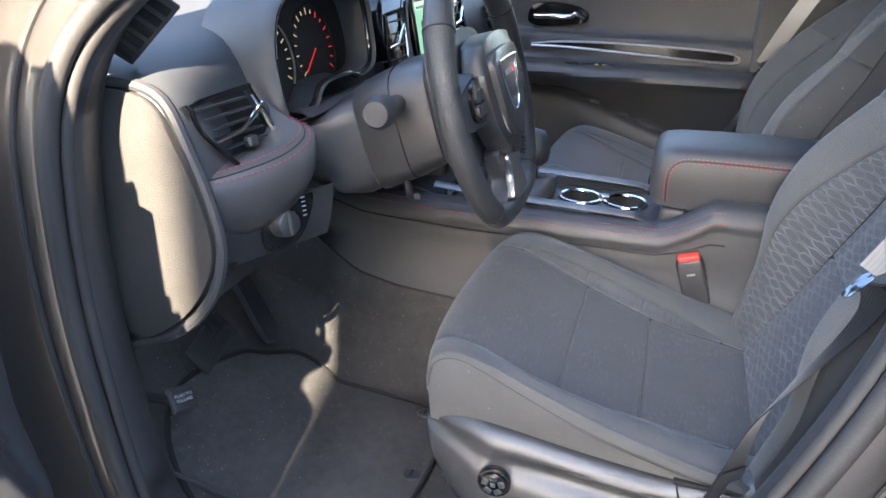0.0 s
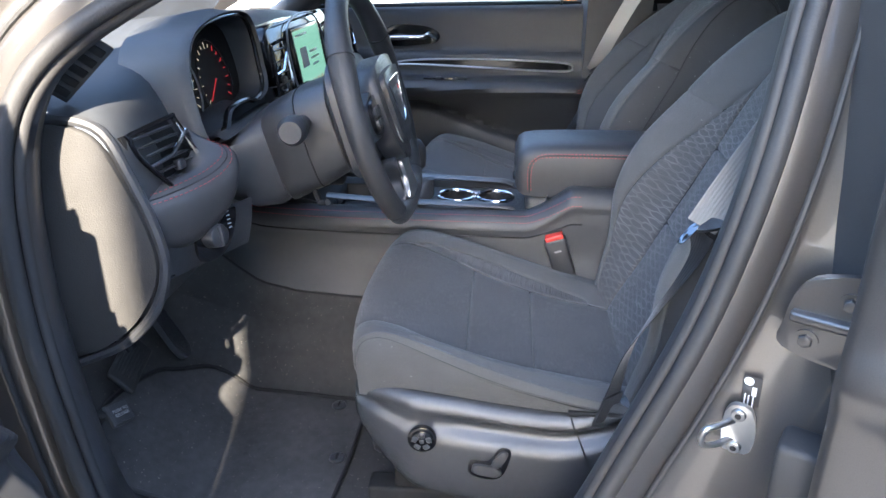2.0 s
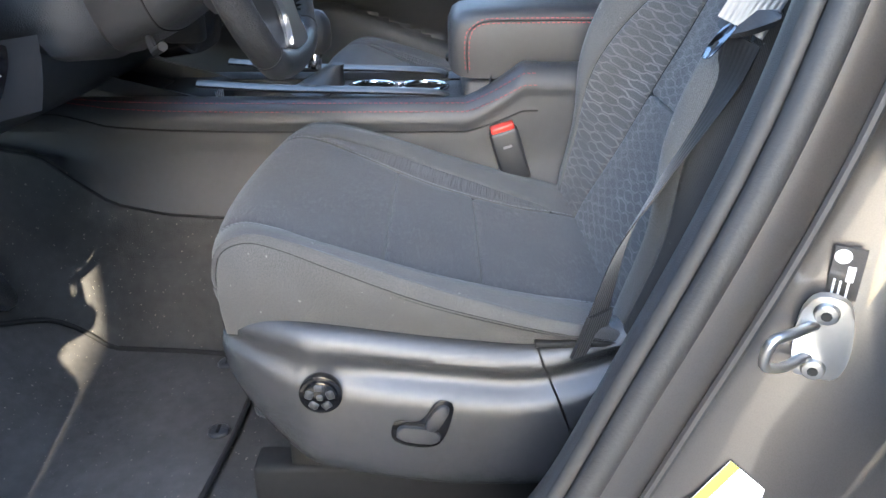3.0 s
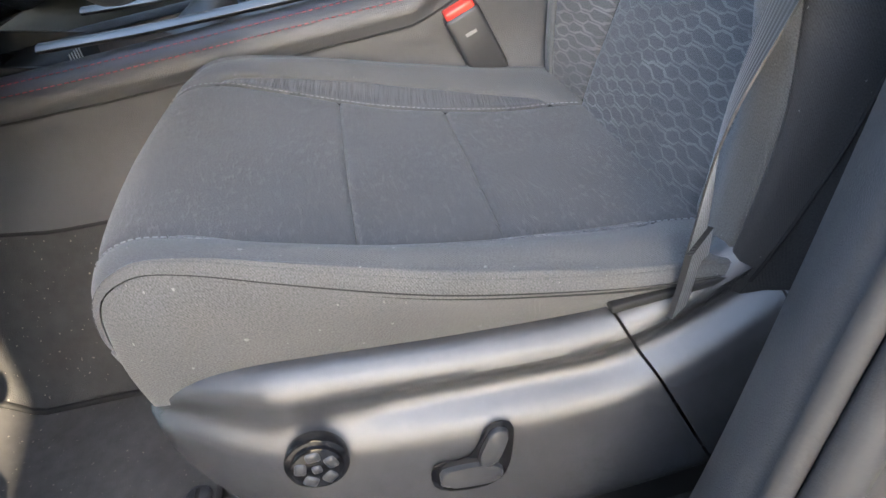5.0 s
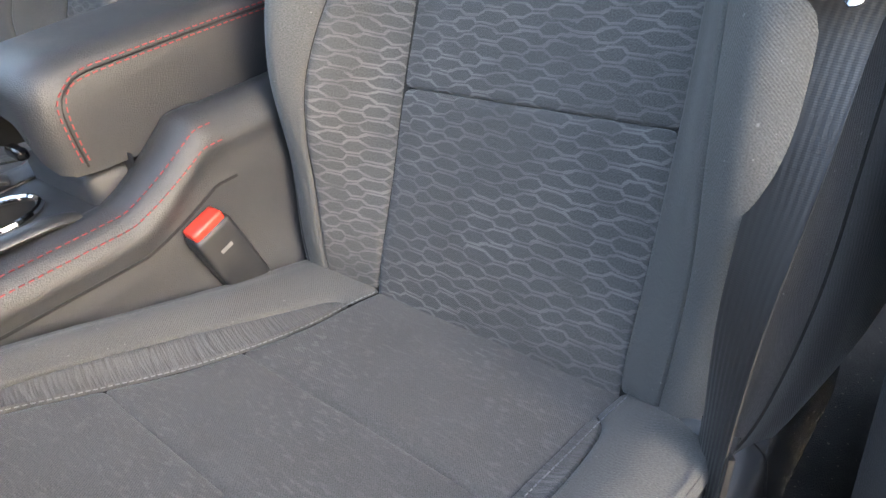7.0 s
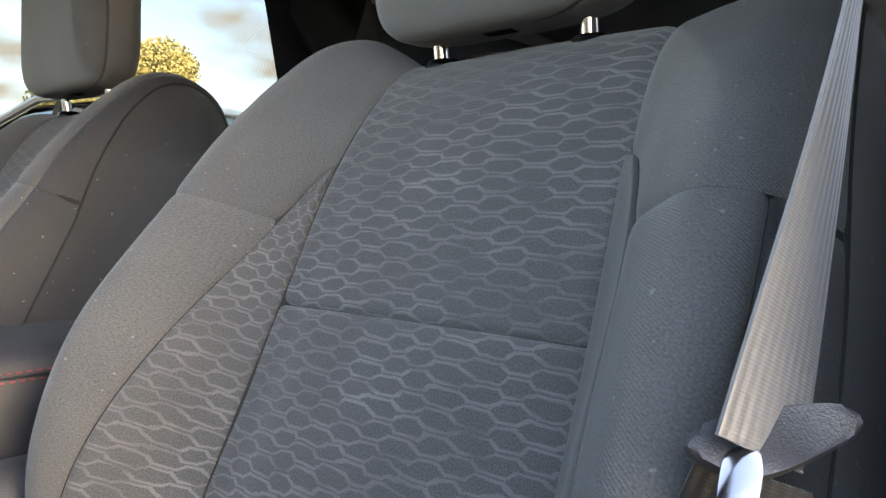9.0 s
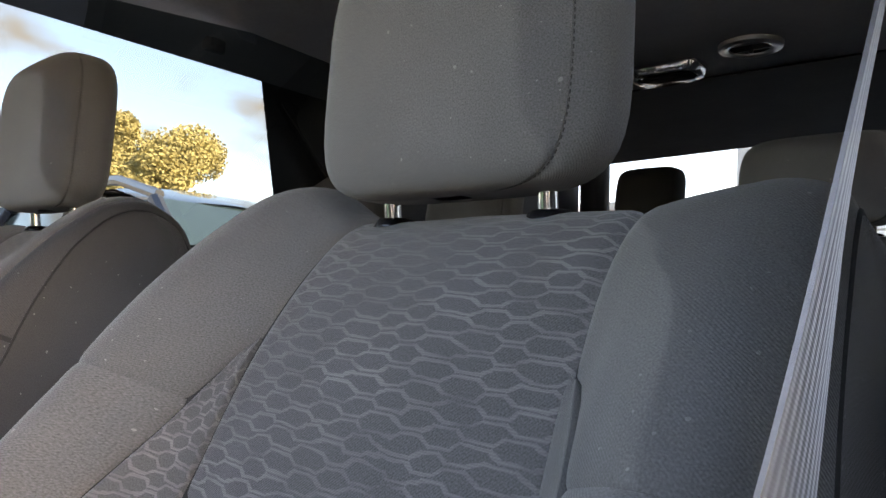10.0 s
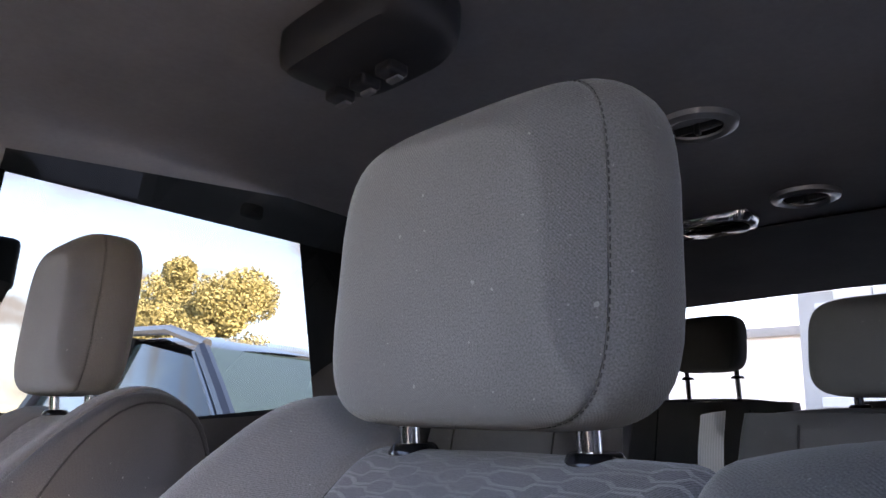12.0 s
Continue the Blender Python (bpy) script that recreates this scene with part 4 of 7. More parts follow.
# far (passenger) side: door panels, pillars and windows
FAR = [(1.25, 1.20, 0.74), (0.80, 1.205, 0.765), (0.55, 1.222, 0.770), (-0.02, 1.235, 0.770), (-0.30, 1.245, 0.77), (-0.64, 1.300, 0.760), (-0.975, 1.342, 0.758)]
# pillars on the far side
structure("far_pillar_front", tube([(0.76, 0.98, 1.16), (0.735, 0.80, 1.29), (0.70, 0.50, 1.45), (0.655, 0.20, 1.645), (0.63, 0.05, 1.68)], [0.045, 0.042, 0.04, 0.04, 0.04], 12), GRAIN, "dark windscreen pillar cover", True)
structure("far_pillar_middle", loft([[(0.70 - 0.20 * max(0, z - 1.2), 0.02, z), (0.70 - 0.20 * max(0, z - 1.2), -0.165, z), (0.80 - 0.20 * max(0, z - 1.2), -0.160, z), (0.83 - 0.20 * max(0, z - 1.2), 0.035, z)] for z in np.linspace(0.48, 1.655, 14)]), GRAIN, "dark grey middle pillar cover", True)
structure("far_pillar_rear", loft([[(0.745 - 0.10 * (z - 1.2), -0.905 + 0.28 * (z - 1.2), z), (0.66 - 0.05 * (z - 1.2), -1.20 + 0.30 * (z - 1.2), z), (0.86 - 0.14 * (z - 1.2), -1.26 + 0.28 * (z - 1.2), z), (0.80 - 0.10 * (z - 1.2), -1.06 + 0.28 * (z - 1.2), z)] for z in np.linspace(1.15, 1.74, 10)]), GRAIN, "dark grey rear pillar cover", True)
structure("far_roof_rail", tube([(0.655, 0.24, 1.685), (0.655, -0.02, 1.703), (0.67, -0.28, 1.712), (0.69, -0.62, 1.730), (0.70, -0.88, 1.742), (0.70, -1.3, 1.74), (0.68, -2.0, 1.73)], 0.033, 12), HEADLINER, "dark headliner rail above the windows", True)
structure("wall_far_rear", grid([[(0.72, y, z) for y in (-1.10, -1.5, -2.15)] for z in (0.48, 1.0, 1.34, 1.74)]), GRAIN, "dark grey luggage side trim")
structure("wall_near_rear", grid([[(-0.72, y, z) for y in (-1.10, -1.5, -2.15)] for z in (0.48, 1.0, 1.34, 1.74)]), GRAIN, "dark grey luggage side trim")
structure("near_pillar_rear", loft([[(-0.69 + 0.14 * (z - 1.2), -0.985 + 0.30 * (z - 1.2), z), (-0.70 + 0.14 * (z - 1.2), -1.15 + 0.30 * (z - 1.2), z), (-0.86 + 0.14 * (z - 1.2), -1.16 + 0.30 * (z - 1.2), z), (-0.86 + 0.14 * (z - 1.2), -0.985 + 0.30 * (z - 1.2), z)] for z in np.linspace(0.48, 1.74, 10)]), GRAIN, "dark grey rear pillar cover", True)
structure("near_roof_rail", tube([(-0.655, 0.24, 1.665), (-0.645, -0.02, 1.690), (-0.66, -0.28, 1.70), (-0.69, -0.62, 1.715), (-0.70, -0.88, 1.722), (-0.70, -1.3, 1.74), (-0.68, -2.0, 1.73)], 0.033, 12), HEADLINER, "dark headliner rail above the doors", True)
for i, (y0, y1, nm) in enumerate(((0.95, 0.0, "window_front_far"), (-0.15, -1.02, "window_rear_far"))):
    g = structure(nm, grid([[(0.775 - 0.215 * k, y, 1.215 + (0.02 if i == 0 else 0.08 * min(1, (y0 - y) / 0.8)) + 0.46 * k) for y in np.linspace(y0, y1, 6)] for k in np.linspace(0, 1, 5)]), SIDE_GLASS if i == 0 else PRIVACY, "side window glass", True)
    g.visible_shadow = False
# tail: rear window, its frame, lower gate
structure("tailgate", rbox((1.36, 0.10, 0.92), (0, -2.28, 0.90), 0.03), GRAIN, "dark tailgate trim below the rear window")
rw = structure("rear_window", grid([[(x, -2.26 + 0.14 * k, 1.34 + 0.385 * k) for x in np.linspace(-0.66 + 0.06 * k, 0.66 - 0.06 * k, 8)] for k in np.linspace(0, 1, 5)]), REAR_TINT, "rear window glass", True)
rw.visible_shadow = False
for s in (-1, 1):
    structure("tail_pillar", tube([(s * 0.70, -2.27, 1.30), (s * 0.68, -2.2, 1.5), (s * 0.64, -2.12, 1.74)], 0.055, 10), GRAIN, "dark rear window pillar", True)


# far front door
def far_door():
    door = thing("passenger_door", "closed black passenger door with red-stitched armrest and chrome handle", "car door")
    ys = np.linspace(1.05, -0.012, 40)

    def section(y):
        k = (1.05 - y) / 1.06
        sill = 1.212 + 0.026 * k
        arm = 0.075 * min(1, max(0, (y + 0.02) / 0.05)) * min(1, max(0.0, (0.80 - y) / 0.25))
        pock = 0.950 - 0.155 * max(0, (0.52 - y) / 0.45 - 0.05) if y < 0.52 else 0.95
        pock = min(pock, 0.955)
        pts = [(0.80, sill - 0.012), (0.782, sill), (0.755, sill - 0.006), (0.745, sill - 0.03), (0.742, 1.15), (0.738, 1.105), (0.716, 1.090), (0.712, 1.052), (0.700, 1.030), (0.712 - arm * 0.9, 1.024),
               (0.700 - arm, 1.012), (0.697 - arm, 0.996), (0.708 - 0.75 * arm, 0.970), (0.722, pock), (0.700, pock - 0.016), (0.692, pock - 0.06), (0.695, 0.70), (0.71, 0.52)]
        return spline([(a, y, b) for a, b in pts], 70)
    panel = part("door_panel", grid([section(y) for y in ys]), GRAIN, door)
    part("belt_line", tube([(0.785, y, 1.216 + 0.026 * (1.05 - y) / 1.06) for y in np.linspace(1.05, -0.012, 12)], 0.007, 8), RUBBER, door)
    bar = part("trim_bar", tube(spline([(0.706, 0.60, 1.066), (0.702, 0.50, 1.078), (0.700, 0.30, 1.081), (0.700, 0.12, 1.076), (0.701, 0.06, 1.070), (0.703, 0.05, 1.058), (0.702, 0.06, 1.050), (0.700, 0.12, 1.049), (0.700, 0.30, 1.056), (0.702, 0.50, 1.063), (0.705, 0.60, 1.062)], 90), 0.0032, 8), SILVER, panel, "satin silver trim line")
    part("bar_inlay", grid([[(0.704, y, z0 + (z1 - z0) * k) for k in (0, 0.5, 1)] for y, z0, z1 in [(0.56, 1.068, 1.070), (0.45, 1.066, 1.078), (0.3, 1.058, 1.080), (0.15, 1.052, 1.077), (0.065, 1.054, 1.068)]]), PIANO, bar)
    line = [section(y)[0] * 0 + np.array([0.700 - 0.075 * min(1, max(0, (y + 0.02) / 0.05)) * min(1, max(0.0, (0.80 - y) / 0.25)) - 0.0012, y, 1.006]) for y in np.linspace(0.72, 0.02, 60)]
    part("stitching", stitches(line, 0.006, 0.004, 0.0007), STITCH, panel, "red stitching")
    part("stitching", stitches([p + np.array([0.0005, 0, -0.008]) for p in line], 0.006, 0.004, 0.0007), STITCH, panel, "red stitching")
    cup = part("handle_cup", slab(spline([(0.60, 1.172), (0.50, 1.172), (0.458, 1.155), (0.452, 1.135), (0.475, 1.122), (0.58, 1.112), (0.62, 1.125)], 40, True), "x", 0.732, 0.748, 0.004), PIANO, panel, "gloss black handle recess")
    part("door_handle", tube(spline([(0.725, 0.60, 1.138), (0.722, 0.55, 1.140), (0.724, 0.50, 1.141), (0.716, 0.487, 1.150), (0.722, 0.470, 1.142), (0.728, 0.465, 1.136)], 30), [0.0075] * 22 + list(np.linspace(0.0075, 0.004, 8)), 10), CHROME, cup, "chrome door handle")
    sw = part("switch_plate", rbox((0.006, 0.13, 0.016), (0.664, 0.43, 1.0235), 0.002), PIANO, panel)
    for y in (0.40, 0.425, 0.45):
        part("window_switch", rbox((0.012, 0.014, 0.007), (0.662, y, 1.030), 0.002), SMOOTH, sw)
    part("lock_pin", cylinder(0.004, 0.003, 0.03, pose(0.768, 0.09, 1.245), 10), SMOOTH, door)
    return door


far_door()
# rear far door, plain trim seen beyond the seats
rear_far = thing("rear_passenger_door", "closed black rear passenger door with dark trim", "car door")
part("door_panel", grid([[(0.795, y, 1.235 + 0.085 * min(1, max(0, (-0.25 - y) / 0.6))), (0.765, y, 1.240 + 0.085 * min(1, max(0, (-0.25 - y) / 0.6))), (0.745, y, 1.20), (0.73, y, 1.05), (0.68, y, 1.01), (0.70, y, 0.95), (0.70, y, 0.52)] for y in np.linspace(-0.19, -1.12, 14)]), GRAIN, rear_far)
part("outer_skin", grid([[(0.83, y, 1.28), (0.90, y, 1.15), (0.92, y, 0.8), (0.90, y, 0.45)] for y in np.linspace(-0.19, -1.12, 6)]), PAINT, rear_far)
structure("far_skin", grid([[(0.80, y, 1.21), (0.90, y, 1.10), (0.93, y, 0.8), (0.90, y, 0.40)] for y in np.linspace(1.2, -0.19, 8)]), PAINT, "dark grey metallic far side of the body", True)
# mirror on the far side
mir = thing("door_mirror", "black door mirror outside the passenger window", "door mirror")
part("housing", rbox((0.22, 0.12, 0.15), (0.98, 0.80, 1.26), 0.045, 4), PIANO, mir)
part("mirror_glass", rbox((0.17, 0.004, 0.11), (0.98, 0.7385, 1.262), 0.02), CHROME, mir, "mirror glass")
part("arm", rbox((0.14, 0.06, 0.05), (0.86, 0.82, 1.215), 0.015), PIANO, mir)

# ---- dashboard ----
dash = thing("dashboard", "black grained dashboard with gloss black trim and red stitching", "dashboard")


def dash_profile(x):
    e = min(1.0, max(0.0, (abs(x) - 0.30) / 0.36)) ** 1.5
    tip = max(0.0, (abs(x) - 0.655) / 0.05) ** 2
    w = min(1.0, max(0.0, (0.185 - abs(x + 0.375)) / 0.05))
    w = w * w * (3 - 2 * w)
    h = 0.044 * math.exp(-((x + 0.365) / 0.17) ** 2)
    pts = [(1.16, 1.200 - 0.01 * e), (1.02, 1.238 - 0.028 * e + 0.2 * h), (0.90, 1.246 - 0.034 * e + 0.6 * h), (0.805, 1.240 - 0.034 * e + h), (0.758 + 0.012 * w, 1.222 - 0.026 * e + h), (0.732 + 0.075 * w, 1.190 - 0.010 * e + 0.5 * h), (0.716 + 0.090 * w, 1.150), (0.706 + 0.075 * w, 1.105), (0.704 + 0.02 * w, 1.070),
           (0.708, 1.045), (0.712, 1.020), (0.716, 0.985), (0.726, 0.955), (0.756, 0.915), (0.82, 0.880), (0.95, 0.850)]
    c = np.array([0.88, 1.06])
    return spline([(x, y + (c[0] - y) * 0.10 * tip, z + (c[1] - z) * 0.06 * tip) for y, z in pts], 64)


part("dash_body", grid([dash_profile(x) for x in np.linspace(-0.705, 0.705, 74)]), SOFT_DASH, dash, "grained black dash skin")
# end panel towards the door
END = spline([(0.845, 1.172), (0.80, 1.182), (0.758, 1.168), (0.732, 1.120), (0.708, 1.055), (0.700, 0.995), (0.722, 0.940), (0.770, 0.888), (0.835, 0.862), (0.850, 0.95), (0.852, 1.06)], 60, True)
part("end_panel", slab(END, "x", -0.712, -0.700, 0.004, 3), SIDE_FELT, dash, "dull black end panel facing the door")
RIMP = spline([(0.850, 1.182), (0.80, 1.190), (0.750, 1.176), (0.724, 1.125), (0.700, 1.055), (0.692, 0.995), (0.714, 0.932), (0.765, 0.878), (0.845, 0.840)], 50)
part("end_rim", tube([(-0.703, y, z) for y, z in RIMP], 0.0075, 8), GRAIN, dash)
part("under_panel", grid([[(x, 0.722 + 0.02 * k, 0.958 - 0.05 * k) if k < 1 else (x, 0.722 + 0.10 * (k - 0.8), 0.958 - 0.055 * k) for k in (0, 0.5, 1, 1.5, 2.2)] for x in np.linspace(-0.70, -0.50, 8)]), GRAIN, dash)
low = [(0.700, 0.965), (0.715, 0.955), (0.775, 0.885), (0.86, 0.820), (0.87, 0.845), (0.80, 0.905), (0.735, 0.970)]
part("lower_trim", slab(low, "x", -0.700, -0.655, 0.006), GRAIN, dash, "lower dash end trim")

# padded knee bolster with red double stitching
KN = [(-0.696, 0.718, 1.050, 0.038), (-0.672, 0.694, 1.052, 0.044), (-0.640, 0.668, 1.058, 0.047), (-0.608, 0.648, 1.068, 0.045), (-0.582, 0.636, 1.085, 0.038), (-0.566, 0.640, 1.105, 0.026), (-0.560, 0.652, 1.118, 0.012)]
kn = spline(KN, 36)
rows = []
for x, y, z, r in kn:
    rows.append(spline([(x, y + 0.055, z + 0.034), (x, y + 0.018, z + r * 0.85), (x, y - 0.004, z + r * 0.55), (x, y - 0.010, z + 0.0), (x, y - 0.002, z - r * 0.75), (x, y + 0.02, z - r * 1.25), (x, y + 0.06, z - r * 1.35)], 26))
pad = part("knee_pad", grid(rows), LEATHER, dash, "padded black knee bolster")
edge = np.array([r[8] + np.array([0, -0.001, 0.0012]) for r in rows])
part("stitching", stitches(edge, 0.0044, 0.0030, 0.00062), STITCH, pad, "red stitching")
part("stitching", stitches(np.array([r[6] + np.array([0, -0.001, 0.0014]) for r in rows]), 0.0044, 0.0030, 0.00062), STITCH, pad, "red stitching")
part("seam", tube(np.array([r[7] + np.array([0, 0.0, 0.0]) for r in rows]), 0.0011, 5), DARK, pad)
# switch panel below the pad
panel = part("switch_panel", grid([[(x, 0.708 - (x + 0.70) * 0.42 + 0.012 * k * k, 1.035 - 0.075 * k) for k in np.linspace(0, 1, 8)] for x in np.linspace(-0.698, -0.52, 14)]), SMOOTH, dash)
KM = frame_of((-0.608, 0.668, 1.004), (0.92, -0.39, 0), (0, 0.18, 0.98))
plate = part("knob_plate", slab(spline([(-0.026, -0.030), (0.022, -0.030), (0.052, 0.004), (0.056, 0.030), (0.010, 0.028), (-0.022, 0.012)], 30, True), "z", -0.002, 0.003, 0.001), PIANO, panel, "gloss black light switch plate")
plate.data.transform(KM)
kb = part("light_knob", merge(cylinder(0.0185, 0.0165, 0.022, pose(0, 0, 0.012), 36, 0.002), rbox((0.005, 0.030, 0.008), (0, 0, 0.024), 0.002)), SMOOTH, plate, "rotary headlight knob")
kb.data.transform(KM)
for a in range(8):
    g = radians(20 + a * 22)
    o = part("dial_mark", rbox((0.0035, 0.0012, 0.0006), (0, 0, 0), 0.0, m=pose(0.0235 * math.cos(g), 0.0235 * math.sin(g), 0.0035, 0, 0, math.degrees(g))), WHITE, plate)
    o.data.transform(KM)
for i in range(5):
    o = part("wheel_mark", rbox((0.006, 0.0014, 0.0006), (0.040, 0.000 + i * 0.006, 0.0036), 0.0), WHITE, plate)
    o.data.transform(KM)


# air vents
def air_vent(m, w, h, skew, name_label, blades=4):
    """An outlet in a chrome and gloss black frame, in the plane of m; skew leans the sides."""
    vent = part("air_vent", slab([(-w / 2 - skew, h / 2), (w / 2 - skew * 0.6, h / 2 + 0.004), (w / 2 + skew, -h / 2 + 0.01), (w / 2 + skew * 0.6, -h / 2), (-w / 2 + skew * 1.6, -h / 2), (-w / 2 - skew * 0.6, h * 0.12)], "z", -0.03, -0.012, 0.001), DARK, dash, name_label)
    vent.data.transform(m)
    loop = spline([(-w / 2 - skew, h / 2 - 0.004), (-w / 2 - skew + 0.004, h / 2), (w / 2 - skew * 0.6 - 0.004, h / 2 + 0.004), (w / 2 - skew * 0.6, h / 2), (w / 2 + skew, -h / 2 + 0.012), (w / 2 + skew * 0.6, -h / 2),
                   (-w / 2 + skew * 1.7, -h / 2), (-w / 2 + skew * 1.4, -h / 2 + 0.004), (-w / 2 - skew * 0.6, h * 0.12)], 60, True)
    r = part("vent_rim", tube([(p, q, 0.001) for p, q in loop], 0.0034, 8, closed=True), PIANO, vent)
    r.data.transform(m)
    for i in range(blades):
        k = (i + 0.6) / blades
        yy = h / 2 - k * h
        cx = -skew + 2 * skew * k
        b = part("vent_blade", rbox((w * 0.93 - skew * k * 1.2, 0.0026, 0.016), (cx * 0.8 + skew * 0.4 * k, yy, -0.007), 0.001, m=pose(0, 0, 0)), SMOOTH, vent)
        b.data.transform(m)
    br = part("vent_bar", tube([(-w / 2 - skew * 0.2, -h * 0.02, 0.0), (0, h * 0.02, 0.003), (w / 2 + skew * 0.1, h * 0.28, 0.002)], 0.0035, 8), CHROME, vent, "chrome vent bar")
    br.data.transform(m)
    kn = part("vent_knob", rbox((0.016, 0.014, 0.012), (skew * 0.6, -h * 0.16, 0.0), 0.003), SMOOTH, vent)
    kn.data.transform(m)
    tab = part("vent_thumbwheel", rbox((0.022, 0.016, 0.008), (skew * 1.2, -h * 0.40, 0.0), 0.003), PIANO, vent)
    tab.data.transform(m)
    side = part("vent_chrome", tube([(w / 2 - skew * 0.6, h / 2 - 0.006, 0.002), (w / 2 + skew * 0.5, -h * 0.15, 0.003), (w / 2 + skew * 0.9, -h / 2 + 0.012, 0.002)], [0.002, 0.0045, 0.002], 8), CHROME, vent, "chrome vent edge")
    side.data.transform(m)
    return vent


air_vent(frame_of((-0.632, 0.697, 1.126), (0.985, -0.17, 0.02), (0.0, 0.22, 0.97)), 0.090, 0.090, 0.022, "driver's side air vent", 7)
air_vent(frame_of((-0.135, 0.684, 1.165), (0.99, -0.05, 0), (0.0, 0.18, 0.98)), 0.080, 0.105, -0.008, "centre air vent", 5)
air_vent(frame_of((0.255, 0.684, 1.165), (0.99, 0.05, 0), (0.0, 0.18, 0.98)), 0.080, 0.105, 0.008, "centre air vent", 5)

# instrument cluster under its hood
CL = frame_of((-0.382, 0.700, 1.196), (1, 0, 0), (0, 0.22, 0.976))
outline = spline([(-0.168, -0.020), (-0.152, 0.042), (-0.105, 0.076), (0.0, 0.090), (0.100, 0.086), (0.142, 0.062), (0.152, 0.0), (0.135, -0.045), (0.080, -0.058), (0.045, -0.050), (-0.045, -0.050), (-0.085, -0.072), (-0.130, -0.082), (-0.165, -0.070)], 80, True)
hood_rows = []
for d, g in ((-0.03, 0.93), (0.0, 0.985), (0.022, 1.0), (0.030, 1.015), (0.027, 1.035), (0.012, 1.055), (-0.015, 1.075), (-0.07, 1.10)):
    hood_rows.append([CL @ Vector((p * g, q * g + (0.008 if d < 0 else 0.0), d + 0.10 * max(0, q) - 0.02)) for p, q in outline])
hood = part("cluster_hood", grid(np.array([[list(v) for v in r] for r in hood_rows]), close_u=True), SOFT_DASH, dash, "hooded instrument cluster surround")
bez = part("cluster_bezel", tube([list(CL @ Vector((p * 0.985, q * 0.985, 0.012 + 0.10 * max(0, q) - 0.012))) for p, q in outline], 0.0042, 8, closed=True), PIANO, hood, "gloss black cluster bezel")
part("bezel_chrome", tube([list(CL @ Vector((p * 0.97, q * 0.97, 0.018 + 0.10 * max(0, q) - 0.012))) for p, q in outline[2:30]], 0.0022, 8), CHROME, bez, "chrome bezel edge")
face = part("gauge_face", slab([(p * 0.95, q * 0.95) for p, q in outline], "z", -0.045, -0.040), DARK, hood, "dark instrument face")
face.data.transform(CL)
for cx, r, rim in ((-0.105, 0.058, SILVER), (0.025, 0.064, RED_LIT)):
    ring = part("gauge_ring", tube([list(CL @ Vector((cx + r * math.cos(a), r * math.sin(a) - 0.004, -0.034))) for a in np.linspace(radians(-40), radians(220), 40)], 0.0016, 6), rim if rim is SILVER else DARK, hood, "gauge ring")
    for i, a in enumerate(np.linspace(radians(-35), radians(215), 17)):
        mt = RED_LIT if (cx > 0 and i < 7) else DIM_LIT
        o = part("gauge_mark", rbox((0.010 if i % 2 == 0 else 0.006, 0.0018, 0.001), (0, 0, 0), 0.0, m=pose(cx + (r - 0.009) * math.cos(a), (r - 0.009) * math.sin(a) - 0.004, -0.036, 0, 0, math.degrees(a))), mt, ring)
        o.data.transform(CL)
    nd = part("needle", tube([list(CL @ Vector((cx, -0.004, -0.033))), list(CL @ Vector((cx + (r - 0.012) * math.cos(radians(215)), (r - 0.012) * math.sin(radians(215)) - 0.004, -0.033)))], 0.0012, 6), RED_LIT, ring)
for i in range(5):
    o = part("readout_bar", rbox((0.022 - 0.003 * (i % 2), 0.0035, 0.0008), (-0.105, -0.024 + i * 0.012, -0.037), 0.0), DIM_LIT, face)
    o.data.transform(CL)
part("cluster_visor", grid([[list(CL @ Vector((p * 0.9, -0.082 + 0.012 * math.sin(math.pi * k), 0.02 - 0.05 * k))) for k in (0, 0.3, 0.6, 1)] for p in np.linspace(-0.15, 0.14, 12)]), GRAIN, hood)

# centre stack with the display
ST = frame_of((0.060, 0.682, 1.160), (1, 0, 0), (0, 0.17, 0.985))
stack = part("centre_panel", slab(spline([(-0.245, 0.080), (-0.10, 0.094), (0.10, 0.094), (0.245, 0.080), (0.225, -0.05), (0.15, -0.12), (0.11, -0.22), (-0.11, -0.22), (-0.15, -0.12), (-0.225, -0.05)], 60, True), "z", -0.05, -0.004, 0.006), PIANO, dash, "gloss black centre panel")
stack.data.transform(ST)
scr = part("display", rbox((0.225, 0.142, 0.010), (0, 0.005, 0.002), 0.004), PIANO, stack, "touch screen")
scr.data.transform(ST)
lit = part("screen_image", rbox((0.205, 0.124, 0.001), (0, 0.006, 0.0075), 0.0), SCREEN, scr, "lit green-grey screen")
lit.data.transform(ST)
for i, (p, q, w, h) in enumerate([(-0.05, 0.058, 0.09, 0.004), (-0.055, 0.012, 0.05, 0.040), (0.02, 0.018, 0.06, 0.005), (0.025, 0.004, 0.07, 0.004), (0.02, -0.010, 0.05, 0.004)] + [(-0.085 + 0.034 * k, -0.044, 0.016, 0.012) for k in range(6)]):
    o = part("screen_icon", rbox((w, h, 0.0006), (p, q, 0.0084), 0.0), WHITE if i in (0, 2, 3) else DIM_LIT if i > 4 else GREY_PRINT, scr)
    o.data.transform(ST)
fr = part("screen_trim", tube([list(ST @ Vector((p, q, 0.004))) for p, q in spline([(-0.118, 0.080), (0.118, 0.080), (0.112, -0.072), (-0.112, -0.072)], 40, True)], 0.0022, 6, closed=True), SILVER, stack)
